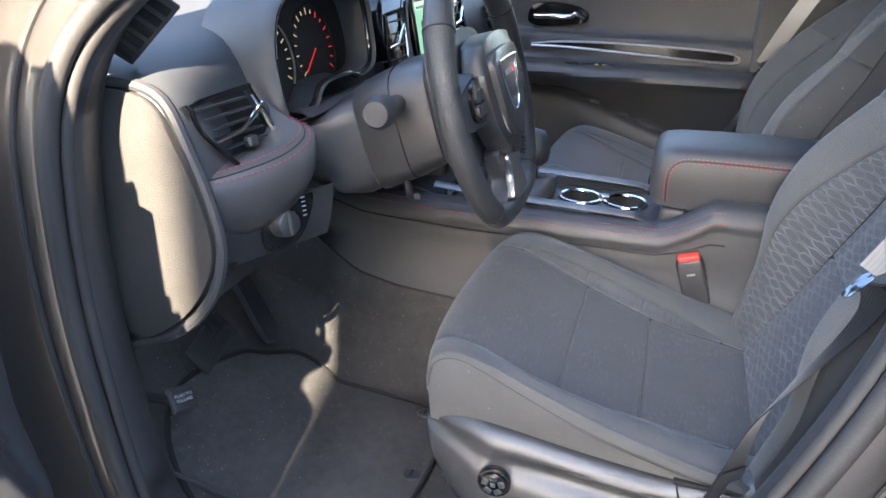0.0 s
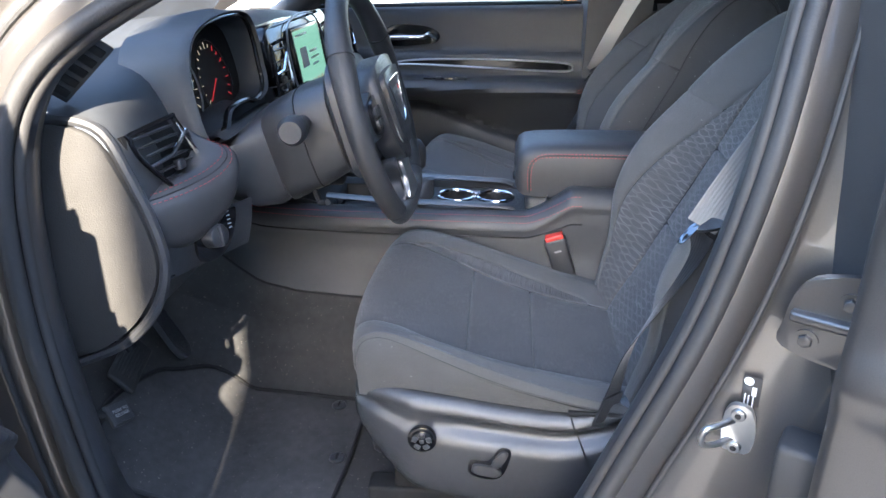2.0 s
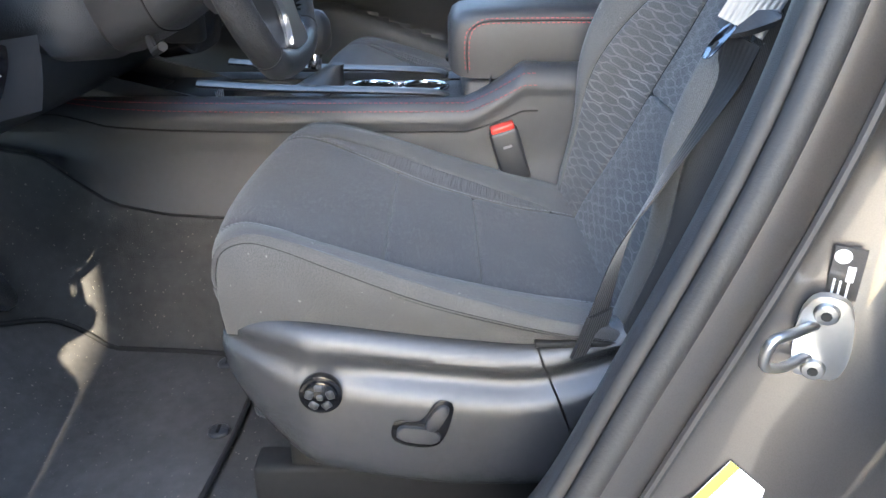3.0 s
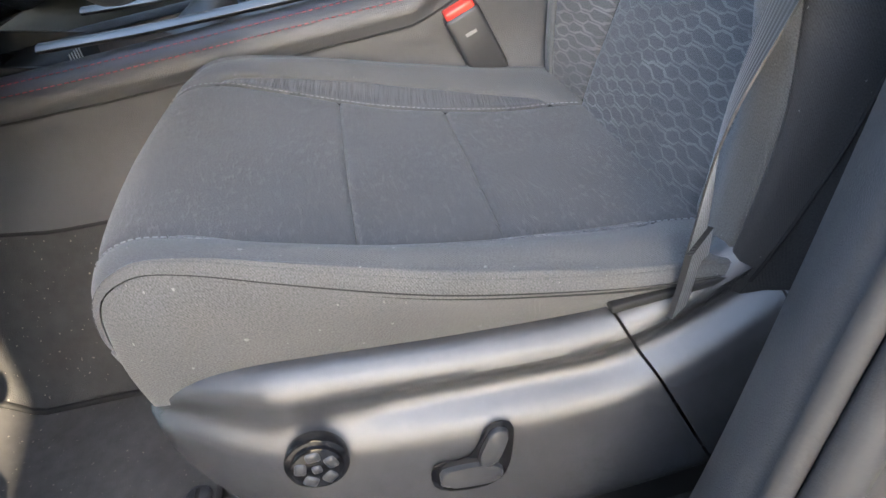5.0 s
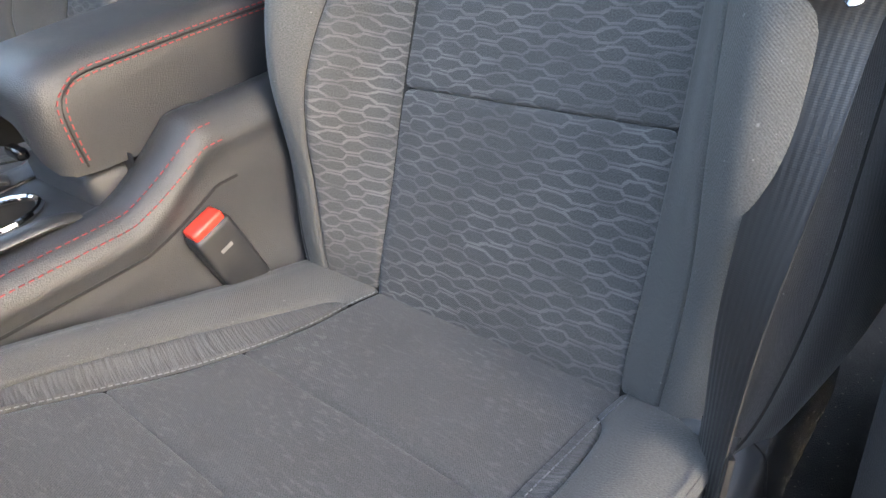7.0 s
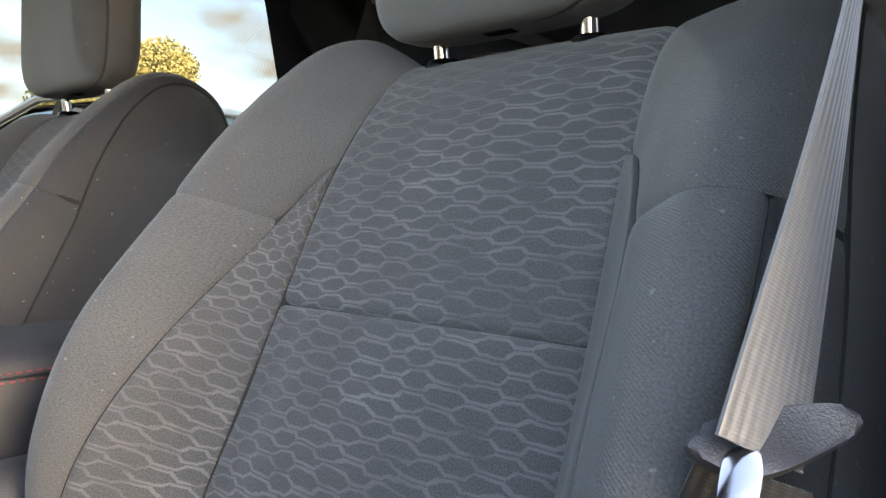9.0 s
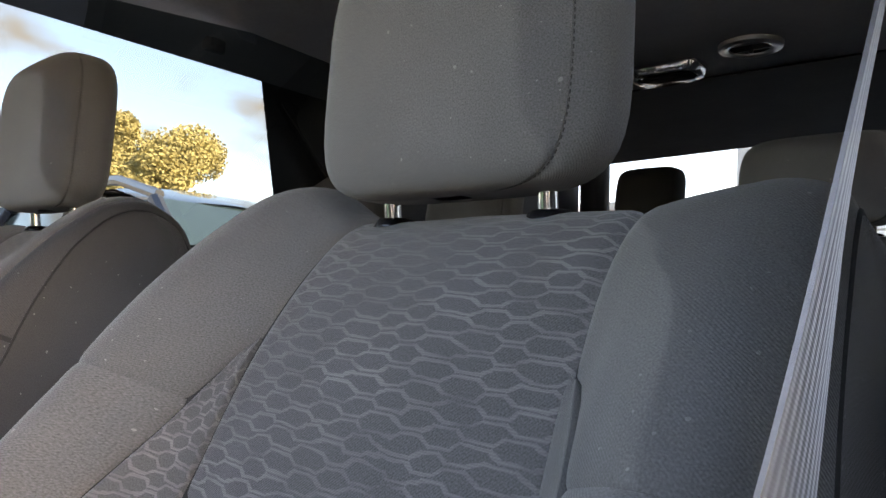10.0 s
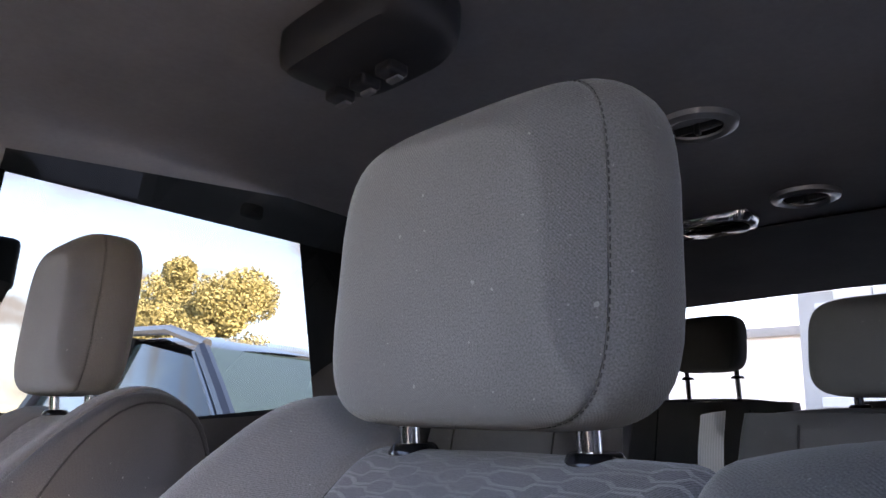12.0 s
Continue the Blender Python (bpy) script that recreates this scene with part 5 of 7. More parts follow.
for i in range(4):
    o = part("climate_button", rbox((0.026, 0.010, 0.006), (-0.060 + 0.04 * i, -0.105, -0.002), 0.002), SMOOTH, stack)
    o.data.transform(ST)
for s in (-1, 1):
    o = part("climate_knob", cylinder(0.017, 0.015, 0.02, pose(s * 0.09, -0.135, 0.004), 28, 0.002), SILVER, stack)
    o.data.transform(ST)

# defroster grille along the windscreen's lower corner
GM = frame_of((-0.690, 0.772, 1.249), (0.0, -0.74, 0.67), (-0.55, 0.55, 0.62))
gr = part("defroster_grille", rbox((0.098, 0.034, 0.006), (0, 0, 0), 0.002), GRAIN, dash, "side window demister grille")
gr.data.transform(GM)
for i in range(5):
    o = part("grille_slot", rbox((0.011, 0.024, 0.004), (-0.036 + i * 0.018, 0, 0.0026), 0.001), DARK, gr)
    o.data.transform(GM)
    o = part("grille_slot", rbox((0.011, 0.024, 0.004), (-0.036 + i * 0.018, 0, -0.0026), 0.001), DARK, gr)
    o.data.transform(GM)
# front far air vent and glovebox lines
air_vent(frame_of((0.640, 0.697, 1.128), (0.985, 0.17, 0.02), (0.0, 0.22, 0.97)), 0.088, 0.086, -0.016, "passenger's side air vent")

# ---- steering column and wheel ----
column = thing("steering_column", "black plastic steering column shroud with stalk and leather gaiter", "steering column")
axis_m = frame_of((-0.380, 0.455, 1.150), (1, 0, 0), (0, 0.27, 0.963))


def col_ring(d, w, top, bot, cx=0.0):
    return [list(axis_m @ Vector((cx + p, q, -d))) for p, q in spline([(-w, 0.0), (-w * 0.92, top * 0.72), (-w * 0.45, top), (w * 0.45, top), (w * 0.92, top * 0.72), (w, 0), (w * 0.9, bot * 0.8), (w * 0.4, bot), (-w * 0.4, bot), (-w * 0.9, bot * 0.8)], 44, True)]


part("shroud", loft([col_ring(0.055, 0.075, 0.060, -0.075), col_ring(0.062, 0.083, 0.066, -0.083), col_ring(0.11, 0.088, 0.062, -0.098), col_ring(0.165, 0.090, 0.050, -0.108), col_ring(0.172, 0.085, 0.046, -0.102)]), SMOOTH, column)
part("shroud_join", tube(np.array(col_ring(0.112, 0.0885, 0.0625, -0.0985)), 0.0012, 5, closed=True), DARK, column)
part("gaiter", loft([col_ring(0.165, 0.084, 0.050, -0.098), col_ring(0.19, 0.100, 0.040, -0.108), col_ring(0.22, 0.118, 0.025, -0.10), col_ring(0.27, 0.13, 0.01, -0.06)]), LEATHER, column, "creased leather column gaiter")
hub_back = part("wheel_back_cover", loft([col_ring(0.012, 0.070, 0.066, -0.076), col_ring(0.020, 0.094, 0.086, -0.094), col_ring(0.050, 0.098, 0.088, -0.098), col_ring(0.058, 0.088, 0.076, -0.088)]), SMOOTH, column)
stk = part("wiper_stalk", tube([list(axis_m @ Vector(q)) for q in ((-0.070, 0.016, -0.105), (-0.135, 0.018, -0.100), (-0.152, 0.020, -0.098))], [0.012, 0.014, 0.019], 16), SMOOTH, column, "stalk with a round end")
part("stalk_cap", tube([list(axis_m @ Vector(q)) for q in ((-0.150, 0.020, -0.098), (-0.170, 0.021, -0.096), (-0.182, 0.021, -0.095))], [0.021, 0.0215, 0.016], 18), SMOOTH, stk, "grey stalk end")
part("tilt_lever", tube([list(axis_m @ Vector(q)) for q in ((-0.060, -0.098, -0.13), (-0.085, -0.112, -0.12), (-0.110, -0.108, -0.10))], 0.005, 8), DARK, column)
part("ignition_box", rbox((0.03, 0.05, 0.04), tuple(axis_m @ Vector((0.055, -0.10, -0.13))), 0.008), DARK, column)

wheel = thing("steering_wheel", "black leather-wrapped flat-bottomed steering wheel with a silver lower spoke", "steering wheel")
R = 0.183


def rim_at(a):
    """Centre line of the rim, flattened at the bottom."""
    r = R
    x, y = r * math.sin(a), r * math.cos(a)
    if y < -0.158:
        y = -0.158 + (y + 0.158) * 0.35
    return np.array((x, y, 0.0))


def rim_part(name, a0, a1, material, rad, label):
    n = max(10, int(abs(a1 - a0) * 22))
    pts = []
    rr = []
    for a in np.linspace(a0, a1, n):
        p = rim_at(a)
        pts.append(list(axis_m @ Vector(p)))
        rr.append(rad * (1.0 + 0.16 * math.exp(-((abs(math.atan2(math.sin(a), math.cos(a))) - 1.0) / 0.28) ** 2)))
    return part(name, tube(pts, rr, 18), material, wheel, label)


rim_part("rim_top", radians(-58), radians(58), LEATHER, 0.0165, "smooth leather rim")
rim_part("rim_side", radians(58), radians(142), LEATHER_PUNCHED, 0.0168, "perforated leather rim")
rim_part("rim_side", radians(-58), radians(-142), LEATHER_PUNCHED, 0.0168, "perforated leather rim")
rim_part("rim_bottom", radians(142), radians(218), LEATHER, 0.0170, "smooth leather rim")
for a in (58, 142, -58, -142):
    p = axis_m @ Vector(rim_at(radians(a)))
    t = (axis_m.to_3x3() @ Vector((math.cos(radians(a)), -math.sin(radians(a)), 0))).normalized()
    part("rim_seam", tube([list(p - t * 0.0008), list(p + t * 0.0008)], 0.0176 * (1.16 if abs(a) == 58 else 1.0), 18), DARK, wheel)
lace = []
for k, a in enumerate(np.linspace(radians(62), radians(138), 60)):
    for sgn in (-1,):
        p0, p1 = rim_at(a), rim_at(a + 0.02)
        c = p0 / np.linalg.norm(p0)
        z = 0.004 if k % 2 else -0.006
        lace.append(list(axis_m @ Vector(p0 - c * 0.0172 + np.array((0, 0, z)))))
part("rim_lacing", tube(lace, 0.0013, 5), DARK, wheel, "cross-stitched inner lacing")


def wheel_slab(name, pts, z0, z1, mt, r, parent=None, label=""):
    o = part(name, slab(spline(pts, 60, True), "z", z0, z1, r, 3), mt, parent or wheel, label)
    o.data.transform(axis_m)
    return o


air = wheel_slab("hub", [(-0.098, 0.030), (-0.080, 0.062), (-0.030, 0.074), (0.030, 0.074), (0.080, 0.062), (0.098, 0.030), (0.090, -0.020), (0.062, -0.062), (0.028, -0.088), (-0.028, -0.088), (-0.062, -0.062), (-0.090, -0.020)], -0.006, 0.026, SMOOTH, 0.012, None, "domed black horn pad")
wheel_slab("hub_dome", [(-0.070, 0.030), (-0.055, 0.052), (0.055, 0.052), (0.070, 0.030), (0.045, -0.050), (0.0, -0.066), (-0.045, -0.050)], 0.020, 0.034, SMOOTH, 0.007, air)
ringpts = spline([(-0.042, 0.038), (0.042, 0.038), (0.046, 0.030), (0.022, -0.022), (0.0, -0.032), (-0.022, -0.022), (-0.046, 0.030)], 50, True)
o = part("badge_ring", tube([(p, q, 0.0345) for p, q in ringpts], 0.0016, 6, closed=True), CHROME, air, "chrome badge outline")
o.data.transform(axis_m)
for p, q, w, h, mt in ((-0.006, 0.020, 0.036, 0.007, GREY_PRINT), (0.020, 0.020, 0.008, 0.008, RED)):
    o = part("badge_bar", rbox((w, h, 0.001), (p, q, 0.0346), 0.0), mt, air)
    o.data.transform(axis_m)
sm = part("emblem", tube([list(axis_m @ Vector(q)) for q in ((-0.014, -0.052, 0.030), (-0.008, -0.046, 0.031), (0.0, -0.050, 0.031), (0.008, -0.054, 0.031), (0.014, -0.048, 0.030))], 0.0025, 6), CHROME, air, "small chrome emblem")
for s in (-1, 1):
    arm = wheel_slab("spoke", [(s * 0.080, 0.034), (s * 0.125, 0.030), (s * 0.172, 0.014), (s * 0.174, -0.020), (s * 0.125, -0.030), (s * 0.078, -0.026)], -0.014, 0.012, SMOOTH, 0.006)
    pod = wheel_slab("button_pod", [(s * 0.088, 0.028), (s * 0.128, 0.026), (s * 0.142, 0.008), (s * 0.136, -0.018), (s * 0.096, -0.022)], 0.010, 0.018, PIANO, 0.003, arm, "gloss black button pod")
    for k in range(4):
        q = wheel_slab("button", [(s * (0.100 + 0.018 * (k % 2)), 0.016 - 0.018 * (k // 2)), (s * (0.114 + 0.018 * (k % 2)), 0.016 - 0.018 * (k // 2)), (s * (0.114 + 0.018 * (k % 2)), 0.004 - 0.018 * (k // 2)), (s * (0.100 + 0.018 * (k % 2)), 0.004 - 0.018 * (k // 2))], 0.017, 0.021, SMOOTH, 0.001, pod)
    pad = part("shift_paddle", tube([list(axis_m @ Vector(q)) for q in ((s * 0.105, 0.035, -0.022), (s * 0.128, 0.030, -0.024), (s * 0.134, 0.0, -0.025), (s * 0.122, -0.026, -0.024))], [0.004, 0.006, 0.006, 0.004], 8, flat=0.6), CHROME, arm, "chrome shift paddle")
lowsp = wheel_slab("lower_spoke", [(-0.050, -0.078), (0.050, -0.078), (0.042, -0.120), (0.060, -0.160), (-0.060, -0.160), (-0.042, -0.120)], -0.014, 0.010, SMOOTH, 0.005)
wheel_slab("spoke_inlay", [(-0.030, -0.090), (0.030, -0.090), (0.026, -0.120), (0.040, -0.152), (-0.040, -0.152), (-0.026, -0.120)], 0.009, 0.016, SILVER, 0.002, lowsp, "satin silver spoke inlay")

# ---- centre console ----
console = thing("centre_console", "black centre console with leather rails, red stitching and cup holders", "centre console")


def carpet_line(y):
    """Height at which the console side meets the carpet."""
    return float(np.interp(y, [-0.3, 0.30, 0.55, 0.675, 0.757, 0.811, 0.859, 1.0], [0.70, 0.70, 0.700, 0.709, 0.727, 0.766, 0.806, 0.83]))


def console_side(y):
    """Left side from the top rail down to the carpet."""
    up = 0.055 * min(1, max(0, (0.20 - y) / 0.09)) ** 1.3
    z = 0.868 + up
    f = min(1, max(0, (y - 0.60) / 0.25))
    return spline([(-0.078, y, z + 0.006), (-0.100, y, z + 0.012), (-0.122, y, z + 0.006), (-0.136, y, z - 0.012), (-0.139, y, z - 0.026), (-0.137, y, z - 0.032), (-0.139, y, z - 0.05 - 0.2 * up), (-0.140, y, 0.80), (-0.146, y, 0.80 - 0.3 * (0.80 - carpet_line(y))), (-0.154, y, 0.80 - 0.6 * (0.80 - carpet_line(y))), (-0.163, y, 0.80 - 0.85 * (0.80 - carpet_line(y))), (-0.168, y, carpet_line(y))], 46)


ysr = np.r_[np.linspace(1.10, 0.24, 44), np.linspace(0.225, 0.06, 26), np.linspace(0.04, -0.28, 10)]
left = part("side_panel", grid([console_side(y) for y in ysr]), GRAIN, console, "grained console side")
part("side_panel", grid([[(-x, yy, z) for x, yy, z in console_side(y)] for y in ysr]), GRAIN, console)
cy_ = np.linspace(1.0, -0.25, 60)
for s in (-1, 1):
    part("carpet_side", grid([spline([(s * 0.164, y, carpet_line(y) + 0.004), (s * 0.170, y, carpet_line(y) - 0.003), (s * 0.180, y, 0.64), (s * 0.196, y, 0.55), (s * 0.222, y, 0.478)], 20) for y in cy_]), CARPET, console, "black carpet up the tunnel side")
    part("carpet_edge", tube([(s * 0.1695, y, carpet_line(y)) for y in cy_], 0.0026, 6), DARK, console)
# leather rail with stitching on both sides
for s in (1, -1):
    rail = part("rail", grid([[(s * p[0] - s * 0.0015 * math.sin(math.pi * k / 17), p[1], p[2] + 0.002) for k, p in enumerate(console_side(y)[:18])] for y in ysr[:66]]), LEATHER, console, "leather-wrapped console rail")
    for d in (9, 12):
        part("stitching", stitches(np.array([console_side(y)[d] * np.array([s, 1, 1]) + np.array([-s * 0.0022, 0, 0.0024]) for y in ysr[:66]]), 0.0048, 0.0032, 0.0007), STITCH, rail, "red stitching")
    part("groove", tube([list(console_side(y)[18] * np.array([s, 1, 1]) + np.array([-s * 0.0005, 0, 0])) for y in ysr[:66]], 0.0016, 6), DARK, rail)
part("panel_joint", tube([list(console_side(0.383)[k] + np.array([-0.0004, 0, 0])) for k in range(19, 28)], 0.0012, 5), DARK, left)
# tray between the rails
part("tray", grid([[(x, y, 0.842 + (0.030 if abs(x) > 0.083 else 0.0) + (0.05 * max(0, (y - 0.60) / 0.2)))for x in (-0.090, -0.084, -0.080, 0.0, 0.080, 0.084, 0.090)] for y in np.linspace(0.80, 0.165, 20)]), SMOOTH, console)
part("tray_end", grid([[(x, 0.168 - 0.012 * k, 0.842 + 0.07 * k) for x in np.linspace(-0.09, 0.09, 6)] for k in (0, 0.3, 0.7, 1)]), SMOOTH, console)
for i, y in enumerate((0.265, 0.352)):
    ring = part("cup_holder", merge(tube([(0.010 + 0.040 * math.cos(a), y + 0.040 * math.sin(a), 0.8745) for a in np.linspace(0, 2 * math.pi, 40, endpoint=False)], 0.0042, 8, closed=True)), CHROME, console, "cup holder with a bright ring")
    part("cup_wall", grid([[(0.010 + r * math.cos(a), y + r * math.sin(a), z) for a in np.linspace(0, 2 * math.pi, 32)] for r, z in ((0.039, 0.874), (0.036, 0.855), (0.035, 0.845), (0.0, 0.8445))]), DARK, ring)
cups = []
deck_o = [(-0.078, 0.172), (0.078, 0.172), (0.078, 0.42), (-0.078, 0.42)]
bm = bmesh.new()
ov = [bm.verts.new((p, q, 0.872)) for p, q in deck_o]
oe = [bm.edges.new((ov[i], ov[(i + 1) % 4])) for i in range(4)]
he = []
for y in (0.265, 0.352):
    hv = [bm.verts.new((0.010 + 0.042 * math.cos(a), y + 0.042 * math.sin(a), 0.872)) for a in np.linspace(0, 2 * math.pi, 32, endpoint=False)]
    he += [bm.edges.new((hv[i], hv[(i + 1) % 32])) for i in range(32)]
bmesh.ops.triangle_fill(bm, use_beauty=True, use_dissolve=False, edges=oe + he)
part("cup_deck", bm, SMOOTH, console)
part("cup_bridge", rbox((0.018, 0.020, 0.004), (0.030, 0.3085, 0.876), 0.0015), SILVER, console)
for s in (-1, 1):
    part("inlay", tube(spline([(s * 0.098, 0.62, 0.902), (s * 0.096, 0.50, 0.894), (s * 0.094, 0.35, 0.890), (s * 0.092, 0.25, 0.886), (s * 0.090, 0.225, 0.879)], 40), 0.013, 10, flat=0.45, up=(0, 0, 1)), DARK_SATIN, console, "satin metal console inlay")
part("front_bin", rbox((0.15, 0.10, 0.05), (0, 0.66, 0.855), 0.01), DARK, console)
for k in range(5):
    part("print_bar", rbox((0.004, 0.0006, 0.018), (-0.060 + k * 0.010, 0.605, 0.872), 0.0), WHITE, console)
# gear selector
sel = thing("gear_selector", "gear lever with black leather gaiter and metal collar", "gear lever")
part("gaiter", loft([[(0.002 + r * math.cos(a) * (1.15 if k == 0 else 1), 0.452 + 0.9 * r * math.sin(a) - 0.01 * k, z) for a in np.linspace(0, 2 * math.pi, 18, endpoint=False)] for k, (r, z) in enumerate(((0.052, 0.872), (0.046, 0.880), (0.034, 0.892), (0.022, 0.906), (0.014, 0.915)))]), LEATHER, sel)
part("collar", cylinder(0.012, 0.011, 0.03, pose(0.002, 0.449, 0.922, 8, 0, 0), 20, 0.002), CHROME, sel, "chrome collar")
part("knob", loft([[(0.002 + r * math.cos(a), 0.446 + o + 1.25 * r * math.sin(a), z) for a in np.linspace(0, 2 * math.pi, 22, endpoint=False)] for r, z, o in ((0.012, 0.932, 0), (0.020, 0.942, 0), (0.024, 0.962, 0.002), (0.023, 0.985, 0.003), (0.015, 1.0, 0.003), (0.004, 1.004, 0.003))]), LEATHER, sel)

# armrest bin
arm = thing("armrest", "black leather centre armrest with red double stitching", "armrest")
AX0, AX1 = -0.078, 0.100


def arm_ring(y, z0, z1, inset):
    a, b = AX0 + inset, AX1 - inset
    return spline([(a, y, z0), (a - 0.003, y, (z0 + z1) / 2), (a, y, z1 - 0.022), (a + 0.012, y, z1 - 0.006), (a + 0.04, y, z1 + 0.001), ((a + b) / 2, y, z1 + 0.003), (b - 0.04, y, z1 + 0.001), (b - 0.012, y, z1 - 0.006), (b, y, z1 - 0.022), (b + 0.003, y, (z0 + z1) / 2), (b, y, z0)], 48)


lid = part("lid", grid([arm_ring(y, z0, z1, i) for y, z0, z1, i in [(0.2245, 0.945, 0.965, 0.030), (0.224, 0.928, 0.985, 0.016), (0.217, 0.914, 1.002, 0.006), (0.205, 0.908, 1.009, 0.001), (0.18, 0.905, 1.013, 0.0), (0.10, 0.903, 1.016, 0.0), (0.0, 0.902, 1.017, 0.0), (-0.12, 0.902, 1.016, 0.0), (-0.19, 0.905, 1.010, 0.004), (-0.20, 0.92, 0.99, 0.03)]]), LEATHER, arm, "padded leather lid")
path = [(AX0 + 0.000, -0.16, 0.990), (AX0 - 0.0012, 0.0, 0.9915), (AX0 - 0.0012, 0.12, 0.991), (AX0 - 0.001, 0.165, 0.9895), (AX0 - 0.001, 0.182, 0.984), (AX0 - 0.001, 0.190, 0.970), (AX0 - 0.002, 0.192, 0.945), (AX0 - 0.001, 0.190, 0.912)]
for d in (0.0, 0.007):
    pth = spline([(x - 0.0012, y + (d if z < 0.98 else d * 0.3), z + (d if z > 0.985 else d * 0.6)) for x, y, z in path], 120)
    part("stitching", stitches(pth, 0.0048, 0.0030, 0.0008), STITCH, lid, "red stitching")
part("seam", tube(spline([(x - 0.0004, y + (0.0035 if z < 0.98 else 0.001), z + (0.0035 if z > 0.985 else 0.002)) for x, y, z in path], 60), 0.0012, 5), DARK, lid)
part("latch", rbox((0.035, 0.012, 0.012), (0.01, 0.222, 0.925), 0.004), PIANO, lid)
part("bin", rbox((0.165, 0.42, 0.12), (0.011, -0.01, 0.842), 0.012), GRAIN, arm)
# rear end of the console
structure("console_rear", rbox((0.25, 0.05, 0.35), (0.0, -0.30, 0.70), 0.02), GRAIN, "black rear end of the console")
# chrome strip of the tunnel trim by the seat
part("seat_side_trim", tube(spline([(-0.155, 0.085, 0.715), (-0.150, 0.060, 0.735), (-0.145, 0.030, 0.765)], 16), 0.004, 8), SILVER, console)

# ---- floor things ----
mat_thing = thing("floor_mat", "black carpet floor mat with bound edge, dusty with crumbs", "floor mat")
MAT_OUT = spline([(-0.325, 0.520), (-0.252, 0.535), (-0.240, 0.60), (-0.224, 0.76), (-0.228, 0.85), (-0.30, 0.90), (-0.35, 0.93), (-0.50, 0.95), (-0.60, 0.90), (-0.655, 0.80), (-0.66, 0.62), (-0.62, 0.545), (-0.50, 0.525)], 90, True)
MC = MAT_OUT.mean(axis=0)


def mat_z(x, y):
    return floor_z(min(max(x, -0.66), -0.222), y) + 0.010 + 0.0025 * noise.noise((x * 9, y * 9, 1.0)) + 0.0


part("carpet_top", grid([[(MC[0] + (p - MC[0]) * k, MC[1] + (q - MC[1]) * k, mat_z(MC[0] + (p - MC[0]) * k, MC[1] + (q - MC[1]) * k) - (0.006 if k > 0.995 else 0)) for p, q in MAT_OUT] for k in np.r_[np.linspace(0.02, 0.98, 14), 1.0]], close_u=True), MAT, mat_thing)
part("binding", tube([(p, q, mat_z(p, q) + 0.002) for p, q in MAT_OUT], 0.0042, 8, closed=True), DARK, mat_thing, "dark bound edge")
for x, y in ((-0.268, 0.578), (-0.44, 0.545)):
    st = part("fixing_stud", cylinder(0.016, 0.014, 0.006, pose(x, y, mat_z(x, y) + 0.002), 20, 0.002), SMOOTH, mat_thing)
    part("stud_slot", rbox((0.016, 0.004, 0.002), (x, y, mat_z(x, y) + 0.0055), 0.0005), DARK, st)

pedals = thing("brake_pedal", "black rubber-faced brake pedal on a steel arm", "pedal")
PM = frame_of((-0.415, 0.935, 0.665), (0.96, 0.1, 0.2), (-0.1, 0.55, 0.80)) @ Matrix.Scale(0.82, 4)
pp = part("pad", rbox((0.145, 0.072, 0.014), (0, 0, 0), 0.010), RUBBER, pedals)
pp.data.transform(PM)
for k in range(7):
    o = part("tread", rbox((0.10, 0.003, 0.003), (0, -0.024 + k * 0.008, 0.0075), 0.001), RUBBER, pp)
    o.data.transform(PM)
part("arm", tube([(-0.40, 0.935, 0.685), (-0.40, 0.99, 0.76), (-0.39, 1.02, 0.90)], 0.011, 8), DARK, pedals)
acc = thing("accelerator_pedal", "black plastic accelerator pedal", "pedal")
o = part("pad", slab(spline([(-0.026, -0.095), (0.026, -0.095), (0.030, 0.0), (0.024, 0.075), (-0.020, 0.075), (-0.028, 0.0)], 36, True), "z", -0.006, 0.006, 0.003), SMOOTH, acc)
o.data.transform(frame_of((-0.272, 0.945, 0.690), (0.97, 0.1, -0.2), (0.12, 0.55, 0.82)))
part("arm", tube([(-0.27, 0.97, 0.70), (-0.27, 1.03, 0.80)], 0.01, 8), DARK, acc)
pb = thing("parking_brake_pedal", "small parking brake pedal with a printed release pad", "pedal")
BM = frame_of((-0.620, 0.847, 0.700), (0.93, -0.30, -0.2), (0.05, 0.62, 0.78)) @ Matrix.Scale(0.78, 4)
o = part("pad", rbox((0.056, 0.050, 0.012), (0, 0, 0), 0.004), RUBBER, pb)
o.data.transform(BM)
f = part("print_plate", rbox((0.046, 0.040, 0.002), (0, 0, 0.0065), 0.0008), SMOOTH, pb)
f.data.transform(BM)
w1 = part("lettering", text_mesh("PUSH TO\nRELEASE", 0.0095, BM @ pose(0, 0, 0.0078, 0, 0, 0)), GREY_PRINT, pb, "white words push to release", smooth=False)
part("arm", tube([(-0.635, 0.86, 0.705), (-0.66, 0.93, 0.72), (-0.66, 1.0, 0.80)], 0.008, 8), DARK, pb)
cable = thing("floor_cable", "thin black cable lying along the footwell side", "cable")
part("cord", tube(spline([(-0.665, 0.86, 0.60), (-0.640, 0.815, 0.56), (-0.618, 0.775, 0.520), (-0.625, 0.735, 0.506), (-0.650, 0.70, 0.504), (-0.672, 0.66, 0.51)], 60), 0.0042, 8), RUBBER, cable)

